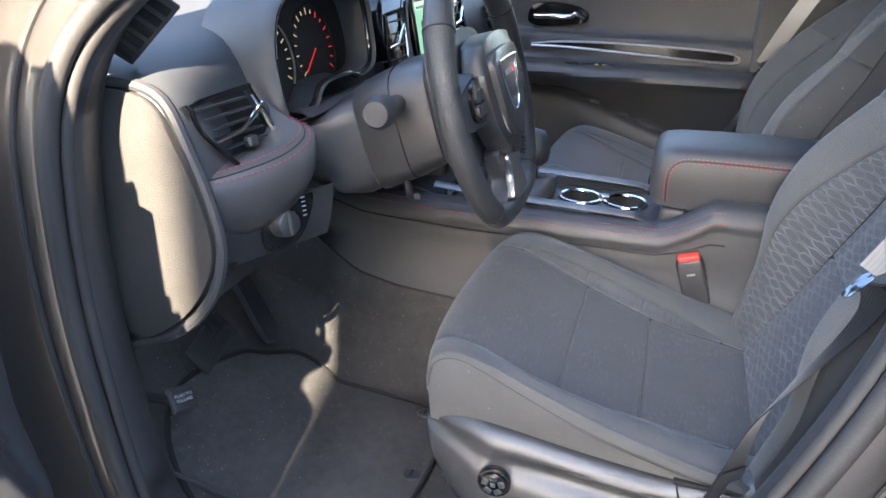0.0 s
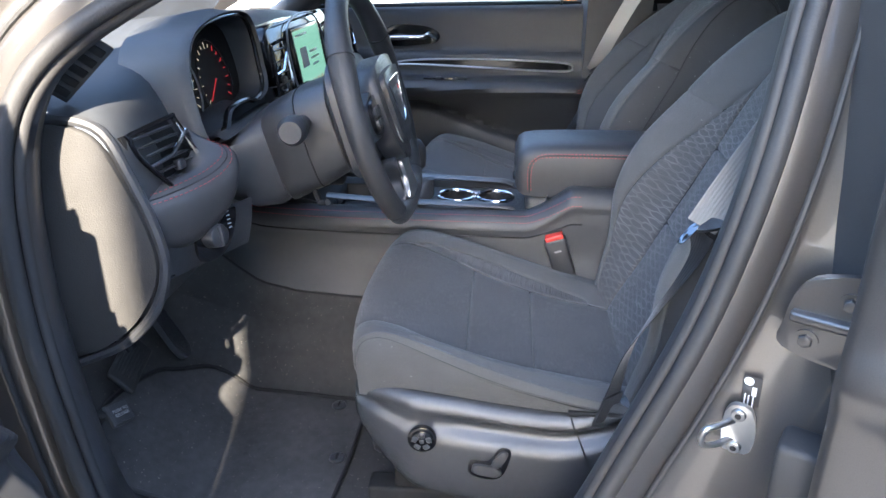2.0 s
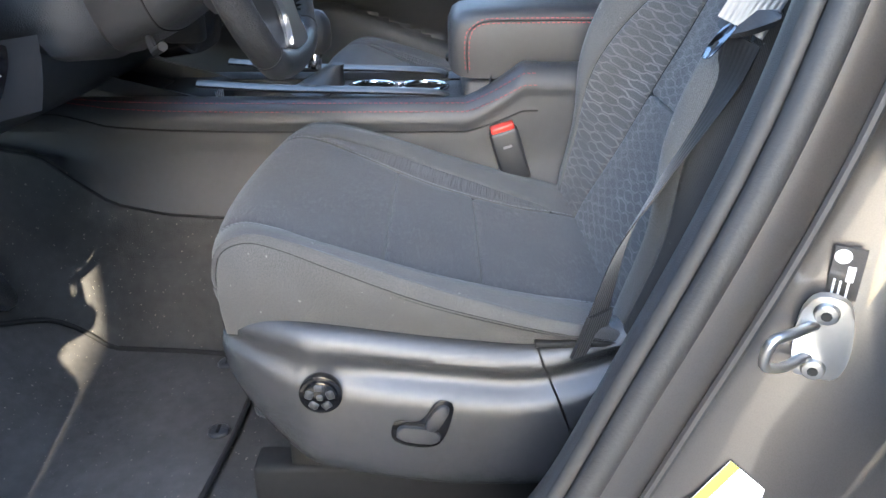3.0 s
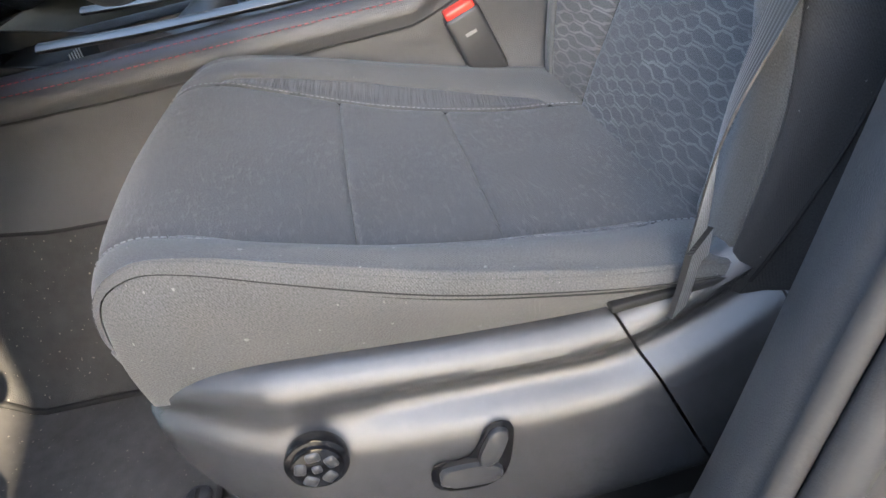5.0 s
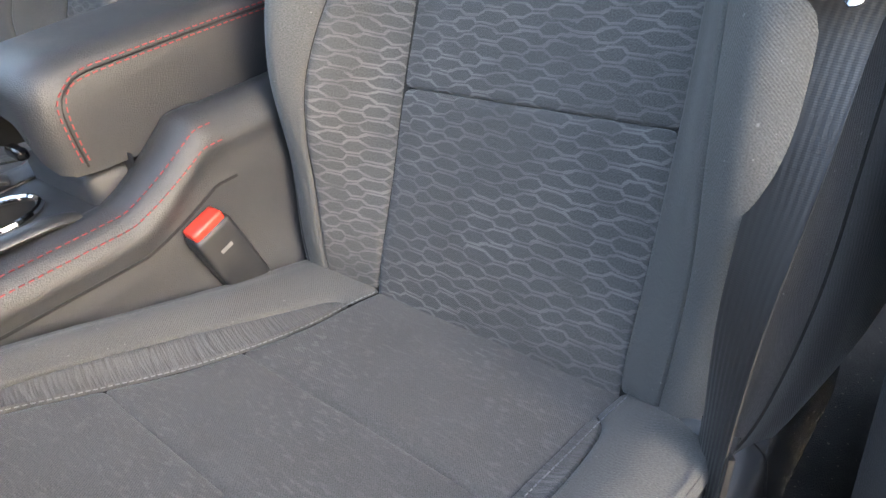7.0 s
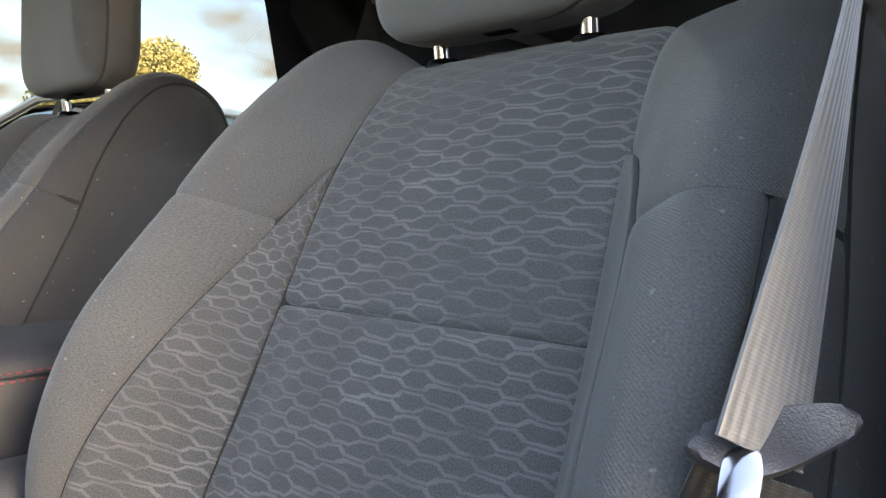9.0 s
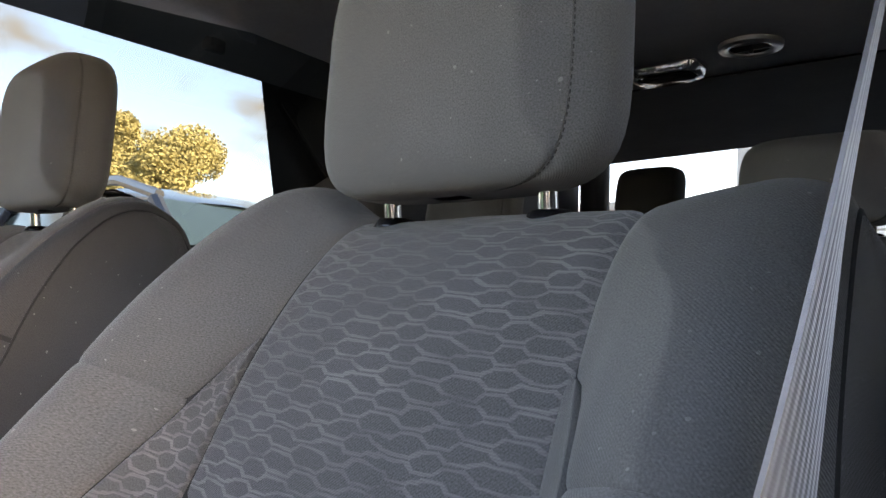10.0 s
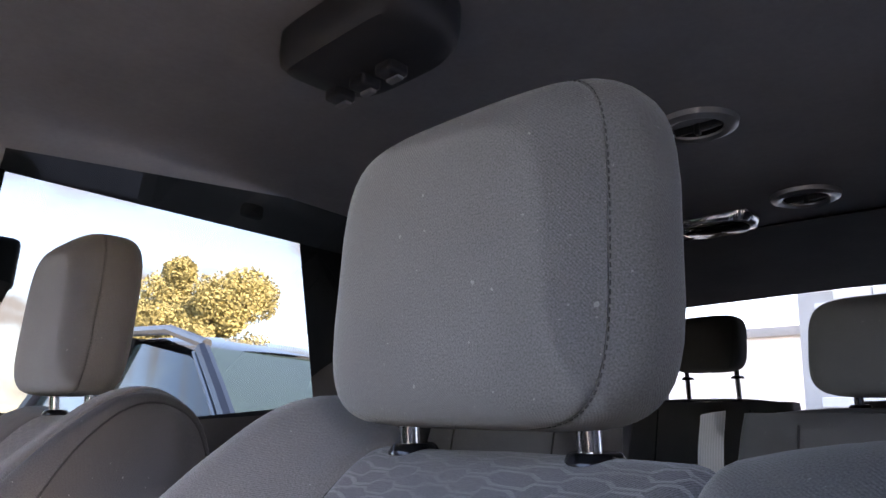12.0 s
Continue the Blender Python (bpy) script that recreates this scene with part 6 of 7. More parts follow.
# ---- open driver's door ----
TH = radians(81.5)
DD, DN = Vector((-math.sin(TH), -math.cos(TH), 0)), Vector((math.cos(TH), -math.sin(TH), 0))
HINGE = Vector((-0.925, 0.790, 0))


def door_pt(a, b, z):
    """Along the open door a, out of its inner face b, height z."""
    p = HINGE + DD * a + DN * b
    return (p.x, p.y, z)


fdoor = thing("driver_door", "driver's door standing open, black trim panel with chrome handle", "car door")
out_l = spline([(0.0, 0.52), (0.0, 0.80), (-0.005, 1.05), (0.01, 1.19), (0.05, 1.23), (0.5, 1.25), (0.98, 1.27), (1.02, 1.10), (1.0, 0.75), (0.95, 0.50), (0.5, 0.46), (0.05, 0.46)], 60, True)
rows = [[door_pt(a, b, z) for a, z in out_l] for b in (-0.16, -0.14, -0.02, -0.012)]
part("shell", grid(np.array(rows), close_u=True, cap=True), PAINT, fdoor, "dark grey metallic door shell")


def ease(v):
    v = min(1.0, max(0.0, v))
    return v * v * (3 - 2 * v)


def trim_b(a, z):
    """Relief of the inner trim panel: hinge side falls away, armrest ridge, pocket below."""
    b = 0.004 + 0.040 * ease((a - 0.045 - 0.10 * ease((1.19 - z) / 0.20) * ease((z - 0.93) / 0.1)) / 0.05)
    ridge = z - 0.945 - 0.55 * max(0.0, a - 0.07)
    b += 0.034 * math.exp(-(ridge / 0.028) ** 2) * ease((a - 0.045) / 0.06)
    b += 0.045 * ease((0.93 - z) / 0.09) * ease((a + 0.005) / 0.05)
    return b


tz = np.linspace(0.50, 1.195, 90)
part("trim_panel", grid([[door_pt(a, trim_b(a, z + 0.10 * max(0, z - 1.1) * a), z + 0.035 * a * ease((z - 1.0) / 0.15)) for a in np.r_[np.linspace(0.012, 0.26, 50), np.linspace(0.29, 0.97, 20)]] for z in tz]), GRAIN, fdoor, "grained black inner panel")
part("panel_top", grid([[door_pt(a, trim_b(a, 1.195) * q, 1.195 + 0.035 * a + 0.004 * (1 - q)) for a in np.linspace(0.012, 0.97, 40)] for q in (1.0, 0.7, 0.3, -0.4)]), GRAIN, fdoor)
sail = part("sail_panel", loft([[door_pt(a, b, z) for a, z in spline([(0.05, 1.195), (0.07, 1.25), (0.14, 1.33), (0.26, 1.42), (0.27, 1.20)], 30, True)] for b in (-0.03, 0.004, 0.012)]), GRAIN, fdoor)
tm = frame_of(door_pt(0.178, 0.016, 1.243), tuple(DD), (0, 0, 1))
tw = part("tweeter", cylinder(0.037, 0.033, 0.016, tm, 36, 0.004), SILVER, fdoor, "round tweeter with metal grille")
part("tweeter_mesh", cylinder(0.028, 0.027, 0.004, tm @ pose(0, 0, -0.008), 32), GREY_METAL, tw)
part("tweeter_mesh", cylinder(0.028, 0.027, 0.004, tm @ pose(0, 0, 0.008), 32), GREY_METAL, tw)
cup = part("handle_recess", loft([[door_pt(a, b, z) for a, z in spline([(0.285, 1.185), (0.28, 1.09), (0.31, 1.06), (0.44, 1.07), (0.46, 1.18), (0.33, 1.20)], 36, True)] for b in (0.02, 0.047, 0.050)]), PIANO, fdoor, "gloss black handle recess")
part("door_handle", tube(spline([door_pt(0.300, 0.054, 1.175), door_pt(0.298, 0.060, 1.13), door_pt(0.302, 0.060, 1.09), door_pt(0.325, 0.058, 1.075)], 24), 0.007, 10), CHROME, cup, "chrome inner handle")
# window frame, glass and the mirror outside it
wo = spline([(0.02, 1.20), (0.10, 1.30), (0.30, 1.44), (0.55, 1.58), (0.78, 1.655), (0.90, 1.655), (0.955, 1.58), (1.0, 1.27)], 50)
part("window_frame", tube([door_pt(a, -0.055, z) for a, z in wo], 0.026, 10), PIANO, fdoor, "gloss black window frame")
dg = part("pane", grid([[door_pt(a, -0.055, 1.24 + (z - 1.24) * k) for a, z in wo[6:-2]] for k in (0, 0.5, 1)]), GLASS, fdoor, "clear door glass")
dg.visible_shadow = False
mh = part("mirror_housing", rbox((0.24, 0.13, 0.17), (0, 0, 0), 0.05, 4, m=frame_of(door_pt(0.12, -0.24, 1.295), tuple(DN), tuple(DD))), PIANO, fdoor, "black door mirror")
part("mirror_arm", rbox((0.16, 0.07, 0.06), (0, 0, 0), 0.02, 3, m=frame_of(door_pt(0.13, -0.10, 1.235), tuple(DN), tuple(DD))), PIANO, mh)
# rear door, open too
TR = radians(39)
RD, RN = Vector((-math.sin(TR), -math.cos(TR), 0)), Vector((-math.cos(TR), math.sin(TR), 0))
RH = Vector((-0.945, -0.062, 0))


def rear_pt(a, b, z):
    p = RH + RD * a + RN * b
    return (p.x, p.y, z)


rdoor = thing("rear_door", "rear door standing open, dark grey metallic skin", "car door")


def skin_b(a, z):
    return -0.004 - 0.02 * (1 - math.exp(-a / 0.02)) * 0 + 0.012 * math.exp(-((z - 1.02) / 0.03) ** 2) + 0.02 * math.sin(math.pi * min(1, max(0, (z - 0.45) / 0.8))) - 0.012 * math.exp(-a / 0.008)


part("outer_skin", grid([[rear_pt(a, skin_b(a, z), z) for a in np.r_[0, 0.002, 0.006, 0.012, np.linspace(0.03, 0.90, 24)]] for z in np.linspace(0.46, 1.255, 40)]), PAINT, rdoor, "dark grey metallic door skin")
part("inner_shell", loft([[rear_pt(a, b, z) for a, b in ((0.004, -0.010), (0.004, -0.12), (0.9, -0.12), (0.9, -0.012))] for z in np.linspace(0.46, 1.25, 12)]), PAINT, rdoor)
part("edge_strip", tube([rear_pt(0.004, -0.016, z) for z in np.linspace(0.47, 1.25, 20)], 0.007, 8), RUBBER, rdoor)
part("trim_panel", grid([[rear_pt(a, -0.125 - 0.03 * math.sin(math.pi * k), z) for a in np.linspace(0.03, 0.88, 12)] for k, z in zip(np.linspace(0, 1, 14), np.linspace(0.5, 1.24, 14))]), GRAIN, rdoor)
fo = spline([(0.0, 1.24), (0.0, 1.36), (0.015, 1.50), (0.05, 1.63), (0.11, 1.672), (0.5, 1.665), (0.74, 1.60), (0.86, 1.42), (0.90, 1.25)], 70)
part("window_frame", grid(np.array([[rear_pt(a, b, z) for a, z in fo] for b in (-0.055, -0.012)] + [[rear_pt(0.45 + (a - 0.45) * 0.88, b, 1.25 + (z - 1.25) * 0.90) for a, z in fo] for b in (-0.012, -0.055)] + [[rear_pt(a, -0.055, z) for a, z in fo]])), PIANO, rdoor, "gloss black window frame")
pane = part("pane", grid([[rear_pt(0.45 + (a - 0.45) * 0.9, -0.035, 1.25 + (z - 1.25) * k * 0.92) for a, z in fo] for k in (0, 0.5, 1)]), PRIVACY, rdoor, "dark tinted glass")
part("belt_trim", tube([rear_pt(a, 0.0, 1.255) for a in np.linspace(0.0, 0.9, 12)], 0.009, 8), PIANO, rdoor)

# ---- fittings on the middle pillar ----
striker = thing("door_striker", "zinc-plated door latch striker bolted to the pillar", "door striker")
SM = frame_of((-0.818, -0.0295, 0.867), (-0.43, -0.88, 0.0), (-0.10, 0.12, 1.0)) @ Matrix.Scale(0.92, 4)
o = part("plate", slab(spline([(-0.012, -0.038), (0.012, -0.040), (0.022, -0.016), (0.020, 0.018), (0.012, 0.038), (-0.010, 0.038), (-0.018, 0.010)], 36, True), "z", -0.004, 0.004, 0.0015), ZINC, striker)
o.data.transform(SM)
o = part("loop", tube(spline([(-0.004, 0.013, 0.0), (-0.020, 0.015, 0.022), (-0.033, 0.012, 0.034), (-0.035, -0.010, 0.034), (-0.022, -0.018, 0.022), (-0.004, -0.017, 0.0)], 40), 0.0042, 10), ZINC, striker, "bent steel loop")
o.data.transform(SM @ pose(0, 0, 0, 0, 0, 0))
for q in (-0.026, 0.027):
    b = part("bolt", merge(cylinder(0.0095, 0.0085, 0.006, pose(0, q, 0.006), 24, 0.0015)), ZINC, striker)
    b.data.transform(SM)
    b2 = part("bolt_socket", cylinder(0.004, 0.004, 0.001, pose(0, q, 0.0095), 8), DARK, b)
    b2.data.transform(SM)

LM = frame_of((-0.811, -0.041, 0.912), (-0.43, -0.88, 0.0), (-0.06, 0.12, 1.0))
label = thing("pillar_label", "small clear label with white print on the pillar", "label")
o = part("plate", rbox((0.020, 0.046, 0.001), (0, 0, 0.0005), 0.0), PAINT, label)
o.data.transform(LM)
o = part("logo_disc", cylinder(0.0055, 0.0055, 0.0006, pose(-0.004, 0.016, 0.0013), 20), WHITE, label)
o.data.transform(LM)
for i, (p, q, w, h) in enumerate([(0.003, 0.003, 0.005, 0.012), (0.003, -0.010, 0.0015, 0.02), (-0.002, -0.012, 0.0015, 0.018), (-0.006, -0.012, 0.0015, 0.02)]):
    o = part("print_bar", rbox((w, h, 0.0006), (p, q, 0.0013), 0.0), WHITE, label)
    o.data.transform(LM)
YM = frame_of((-0.824, 0.017, 0.712), (-0.45, -0.73, -0.49), (0.0, -0.56, 0.83)) @ Matrix.Scale(0.88, 4)
tag = thing("tyre_placard", "white tyre placard with a yellow band, unreadable print", "label")
for nm, bmx, mt in (("plate", rbox((0.055, 0.085, 0.001), (0, 0, 0.0008), 0.0), WHITE), ("band", rbox((0.009, 0.085, 0.0008), (-0.0225, 0, 0.0016), 0.0), YELLOW)):
    o = part(nm, bmx, mt, tag)
    o.data.transform(YM)
for i in range(6):
    o = part("print_bar", rbox((0.0018, 0.070 - 0.012 * (i % 3), 0.0006), (-0.013 + 0.0072 * i, 0.002, 0.0016), 0.0), GREY_PRINT, tag)
    o.data.transform(YM)

for z in (1.035,):
    hg = rdoor
    HM = frame_of((-0.868, -0.085, z), (-0.55, -0.80, 0.0), (0, 0.05, 1.0))
    hinge_leaf = part("hinge_leaf", slab(spline([(-0.042, -0.040), (-0.044, -0.005), (-0.034, 0.034), (-0.010, 0.050), (0.040, 0.050), (0.045, -0.040)], 40, True), "z", -0.004, 0.006, 0.002), PAINT, rdoor, "bolted hinge leaf on the pillar")
    hinge_leaf.data.transform(HM)
    o = part("rib", rbox((0.085, 0.012, 0.018), (0.004, 0.002, 0.008), 0.004), PAINT, hinge_leaf)
    o.data.transform(HM)
    o = part("knuckle", cylinder(0.009, 0.009, 0.06, pose(0.055, 0, 0.018, 90, 0, 0), 18, 0.002), DARK, hinge_leaf)
    o.data.transform(HM)
    for p, q in ((0.014, 0.027), (-0.020, -0.024)):
        b = part("bolt", merge(cylinder(0.012, 0.012, 0.003, pose(p, q, 0.007), 24), cylinder(0.008, 0.007, 0.007, pose(p, q, 0.010), 6, 0.001)), PAINT, hinge_leaf)
        b.data.transform(HM)
boot = thing("wiring_boot", "black rubber wiring boot with bellows between pillar and rear door", "wiring boot")
o = part("box", rbox((0.055, 0.085, 0.05), (0, 0, 0.02), 0.008), RUBBER, boot)
WM = frame_of((-0.880, -0.085, 0.870), (-0.5, -0.85, 0.0), (0, 0.10, 1.0))
o.data.transform(WM)
pts = spline([(-0.895, -0.085, 0.835), (-0.905, -0.080, 0.80), (-0.920, -0.078, 0.77), (-0.945, -0.085, 0.745)], 60)
part("bellows", tube(pts, 0.017 + 0.0035 * np.sin(np.linspace(0, 2 * math.pi * 11, 60)), 16), RUBBER, boot, "ribbed rubber bellows")
# ---- second and third rows ----
def rear_seat(cx, y, top, w, name_label, head, hz, hw, hh):
    seat = thing("bench_seat", name_label, "car seat", "rear seats")
    sec = []
    for k in np.linspace(0, 1, 22):
        z = 0.80 + (top - 0.80) * min(1, k / 0.86)
        yy = y + 0.10 - 0.10 * min(1, k / 0.86)
        r = 1.0 if k < 0.8 else max(0.55, 1 - ((k - 0.8) / 0.2) ** 2 * 0.5)
        dz = 0.0 if k < 0.86 else -0.02 * ((k - 0.86) / 0.14) ** 2
        d = 0.055 if k < 0.8 else 0.055 * max(0.15, math.cos((k - 0.8) / 0.2 * math.pi / 2))
        ww = w * (1 - 0.10 * max(0, (k - 0.5) / 0.5) ** 2)
        sec.append([(cx + ww * math.copysign(abs(math.cos(a)) ** 0.35, math.cos(a)), yy - 0.05 + d * math.copysign(abs(math.sin(a)) ** 0.5, math.sin(a)), z + dz) for a in np.linspace(0, 2 * math.pi, 40, endpoint=False)])
    back = part("backrest", loft(sec), CLOTH, seat)
    part("cushion", rbox((w * 2, 0.50, 0.16), (cx, y + 0.30, 0.80), 0.05, 4), CLOTH, seat)
    part("top_trim", tube(spline([(cx - w * 0.85, y - 0.035, top - 0.006), (cx - w * 0.4, y - 0.03, top + 0.003), (cx + w * 0.4, y - 0.03, top + 0.003), (cx + w * 0.85, y - 0.035, top - 0.006)], 30), 0.004, 8), SMOOTH, back)
    for s in (-1, 1):
        part("seam", tube([(cx + s * w * 0.55, y + 0.106 - 0.10 * q, 0.80 + (top - 0.80) * q) for q in np.linspace(0, 0.96, 12)], 0.002, 6), DARK, back)
    headrest(seat, cx, y - 0.045, hz, hw, 0.045, hh, -0.12)
    return seat


rear_seat(-0.360, -1.140, 1.335, 0.26, "dark grey cloth second-row seat behind the driver", True, 1.437, 0.135, 0.078)
rear_seat(0.400, -1.140, 1.335, 0.26, "dark grey cloth second-row seat behind the passenger", True, 1.437, 0.135, 0.078)
rear_seat(0.300, -1.830, 1.400, 0.24, "dark grey cloth third-row seat by the rear window", True, 1.558, 0.105, 0.078)
rear_seat(-0.300, -1.830, 1.400, 0.24, "dark grey cloth third-row seat by the rear window", True, 1.558, 0.105, 0.078)
rb = thing("rear_seat_belt", "grey seat belt lying over the second row", "seat belt")
part("strap", ribbon([(-0.10, -1.085, 1.33), (-0.11, -1.05, 1.25), (-0.12, -1.03, 1.10)], [(0.1, 0.9, 0.3), (0.1, 0.95, 0.2), (0.1, 0.95, 0.2)], 0.045), WEBBING_GREY, rb)
mid = thing("second_row_console", "black plastic console box between the second-row seats", "console box")
part("box", rbox((0.24, 0.60, 0.55), (0, -1.05, 0.78), 0.04, 4), GRAIN, mid)

# ---- ceiling fittings ----
def roof_vent(x, y):
    z = 1.7405
    v = thing("ceiling_vent", "round silver-rimmed air vent in the headliner", "air vent", "ceiling vents")
    rim = part("rim", grid([[(x + r * math.cos(a), y + r * 0.92 * math.sin(a), z - h) for a in np.linspace(0, 2 * math.pi, 40)] for r, h in ((0.062, -0.002), (0.060, 0.006), (0.050, 0.010), (0.041, 0.007), (0.039, 0.0))]), SILVER, v, "silver rim")
    part("bowl", grid([[(x + r * math.cos(a), y + r * 0.92 * math.sin(a), z - h) for a in np.linspace(0, 2 * math.pi, 32)] for r, h in ((0.039, 0.004), (0.037, -0.006), (0.0, -0.008))]), DARK, v)
    part("vane", rbox((0.074, 0.006, 0.014), (x, y - 0.006, z - 0.001), 0.002), SMOOTH, v)
    part("grip", rbox((0.008, 0.010, 0.018), (x, y - 0.004, z - 0.006), 0.002), SMOOTH, v)


roof_vent(-0.197, -0.883)
roof_vent(-0.194, -1.302)
rl = thing("rear_dome_lamp", "rear reading lamp with a chrome rim on the headliner", "lamp")
part("base", grid([[(0.006 + 0.085 * q * math.copysign(abs(math.cos(a)) ** 0.5, math.cos(a)), -1.352 + 0.05 * q * math.copysign(abs(math.sin(a)) ** 0.5, math.sin(a)), 1.744 - h) for a in np.linspace(0, 2 * math.pi, 40)] for q, h in ((1.0, 0.0), (0.98, 0.012), (0.9, 0.022), (0.5, 0.026), (0.0, 0.026))]), CHROME, rl)
part("lens", grid([[(0.006 + 0.065 * q * math.copysign(abs(math.cos(a)) ** 0.5, math.cos(a)), -1.352 + 0.034 * q * math.copysign(abs(math.sin(a)) ** 0.5, math.sin(a)), 1.744 - h) for a in np.linspace(0, 2 * math.pi, 40)] for q, h in ((1.0, 0.0255), (0.9, 0.030), (0.0, 0.031))]), PIANO, rl)

oh = thing("overhead_module", "dark overhead lamp module with three switches under the headliner", "ceiling console")
OHC = (-0.050, -0.385)


def oh_ring(q, h, g=0.0):
    return [(OHC[0] + (0.118 * q) * math.copysign(abs(math.cos(a)) ** 0.45, math.cos(a)), OHC[1] + g + (0.068 * q) * math.copysign(abs(math.sin(a)) ** 0.6, math.sin(a)) + 0.018 * (math.cos(a) ** 2), 1.748 - h) for a in np.linspace(0, 2 * math.pi, 48, endpoint=False)]


part("housing", loft([oh_ring(1.0, 0.0), oh_ring(1.0, 0.030), oh_ring(0.97, 0.046), oh_ring(0.88, 0.055), oh_ring(0.6, 0.057)]), GRAIN, oh, "grained housing")
for i in range(3):
    x = 0.038 - 0.051 * i
    b = part("switch_pod", rbox((0.030, 0.030, 0.020), (x, -0.405, 1.688), 0.005), SMOOTH, oh)
    part("lit_mark", rbox((0.018, 0.004, 0.006), (x, -0.4195, 1.684), 0.001), WHITE, b)
    part("rib", rbox((0.022, 0.010, 0.006), (x, -0.411, 1.677), 0.002), GREY_METAL, b)
hook = thing("coat_hook", "small black coat hook on the headliner rail", "coat hook")
part("body", rbox((0.018, 0.05, 0.055), (0.628, -0.61, 1.712), 0.008), SMOOTH, hook)
part("slot", rbox((0.004, 0.022, 0.032), (0.6185, -0.61, 1.712), 0.006), DARK, hook)
grab = thing("grab_handle", "dark folding grab handle on the roof rail above the driver", "grab handle")
part("grip", tube(spline([(-0.600, -0.10, 1.712), (-0.585, -0.13, 1.688), (-0.585, -0.25, 1.686), (-0.600, -0.28, 1.712)], 30), 0.011, 10), GRAIN, grab)

# ---- outside ----
structure("ground", grid([[(x, y, 0.0) for x in (-800, -60, -20, -6, 0, 6, 20, 60, 800)] for y in (-800, -60, -20, -6, 0, 6, 20, 60, 800)]), CONCRETE, "grey paved car park")

# wall of white painted brick behind the car
wall = thing("brick_wall", "white painted brick wall behind the car", "wall", kind="structure")
WX0, WX1, WY = -6.4, 1.27, -5.1
part("mortar_core", rbox((WX1 - WX0, 0.25, 3.4), ((WX0 + WX1) / 2, WY - 0.13, 1.7), 0.0), MORTAR, wall)
brick_me = bpy.data.meshes.new("brick")
bmx = rbox((0.232, 0.03, 0.066), (0, 0, 0), 0.006, 1)
bmesh.ops.recalc_face_normals(bmx, faces=bmx.faces[:])
bmx.to_mesh(brick_me)
bmx.free()
brick_me.materials.append(WALL_WHITE)
rest = []
count = 0
for r in range(43):
    z = 0.05 + r * 0.078
    x = WX0 + 0.12 + (0.122 if r % 2 else 0.0)
    while x < WX1 - 0.11:
        near = 1.2 < z < 2.75 and -0.6 < x < 1.3
        if near and count < 170:
            ob = new("brick", brick_me)
            ob.parent = wall
            ob.location = (x + random.uniform(-0.002, 0.002), WY + 0.004 + random.uniform(-0.003, 0.003), z)
            count += 1
        else:
            rest.append((x, WY + 0.004, z))
        x += 0.244
bmr = bmesh.new()
for p in rest:
    base = len(bmr.verts)
    bmr.from_mesh(brick_me)
    bmr.verts.ensure_lookup_table()
    bmesh.ops.translate(bmr, vec=p, verts=bmr.verts[base:])
st = part("bricks", bmr, WALL_WHITE, wall)
st["kind"] = "stuff"
# unseen plain wall, added to keep the low sun off the seats
structure("sun_blocking_wall", rbox((0.25, 12.0, 5.4), (-6.0, -6.016, 2.7), 0.0), GREY_RENDER, "plain grey unseen wall added to shade the seats")
# pale building further back
bld = thing("white_building", "plain pale rendered building across the lane", "building")
part("wall", rbox((9.0, 6.0, 4.2), (9.5, -22.0, 2.1), 0.03), WALL_WHITE, bld)
part("roof_edge", rbox((9.3, 6.3, 0.25), (9.5, -22.0, 4.3), 0.02), GREY_METAL, bld)


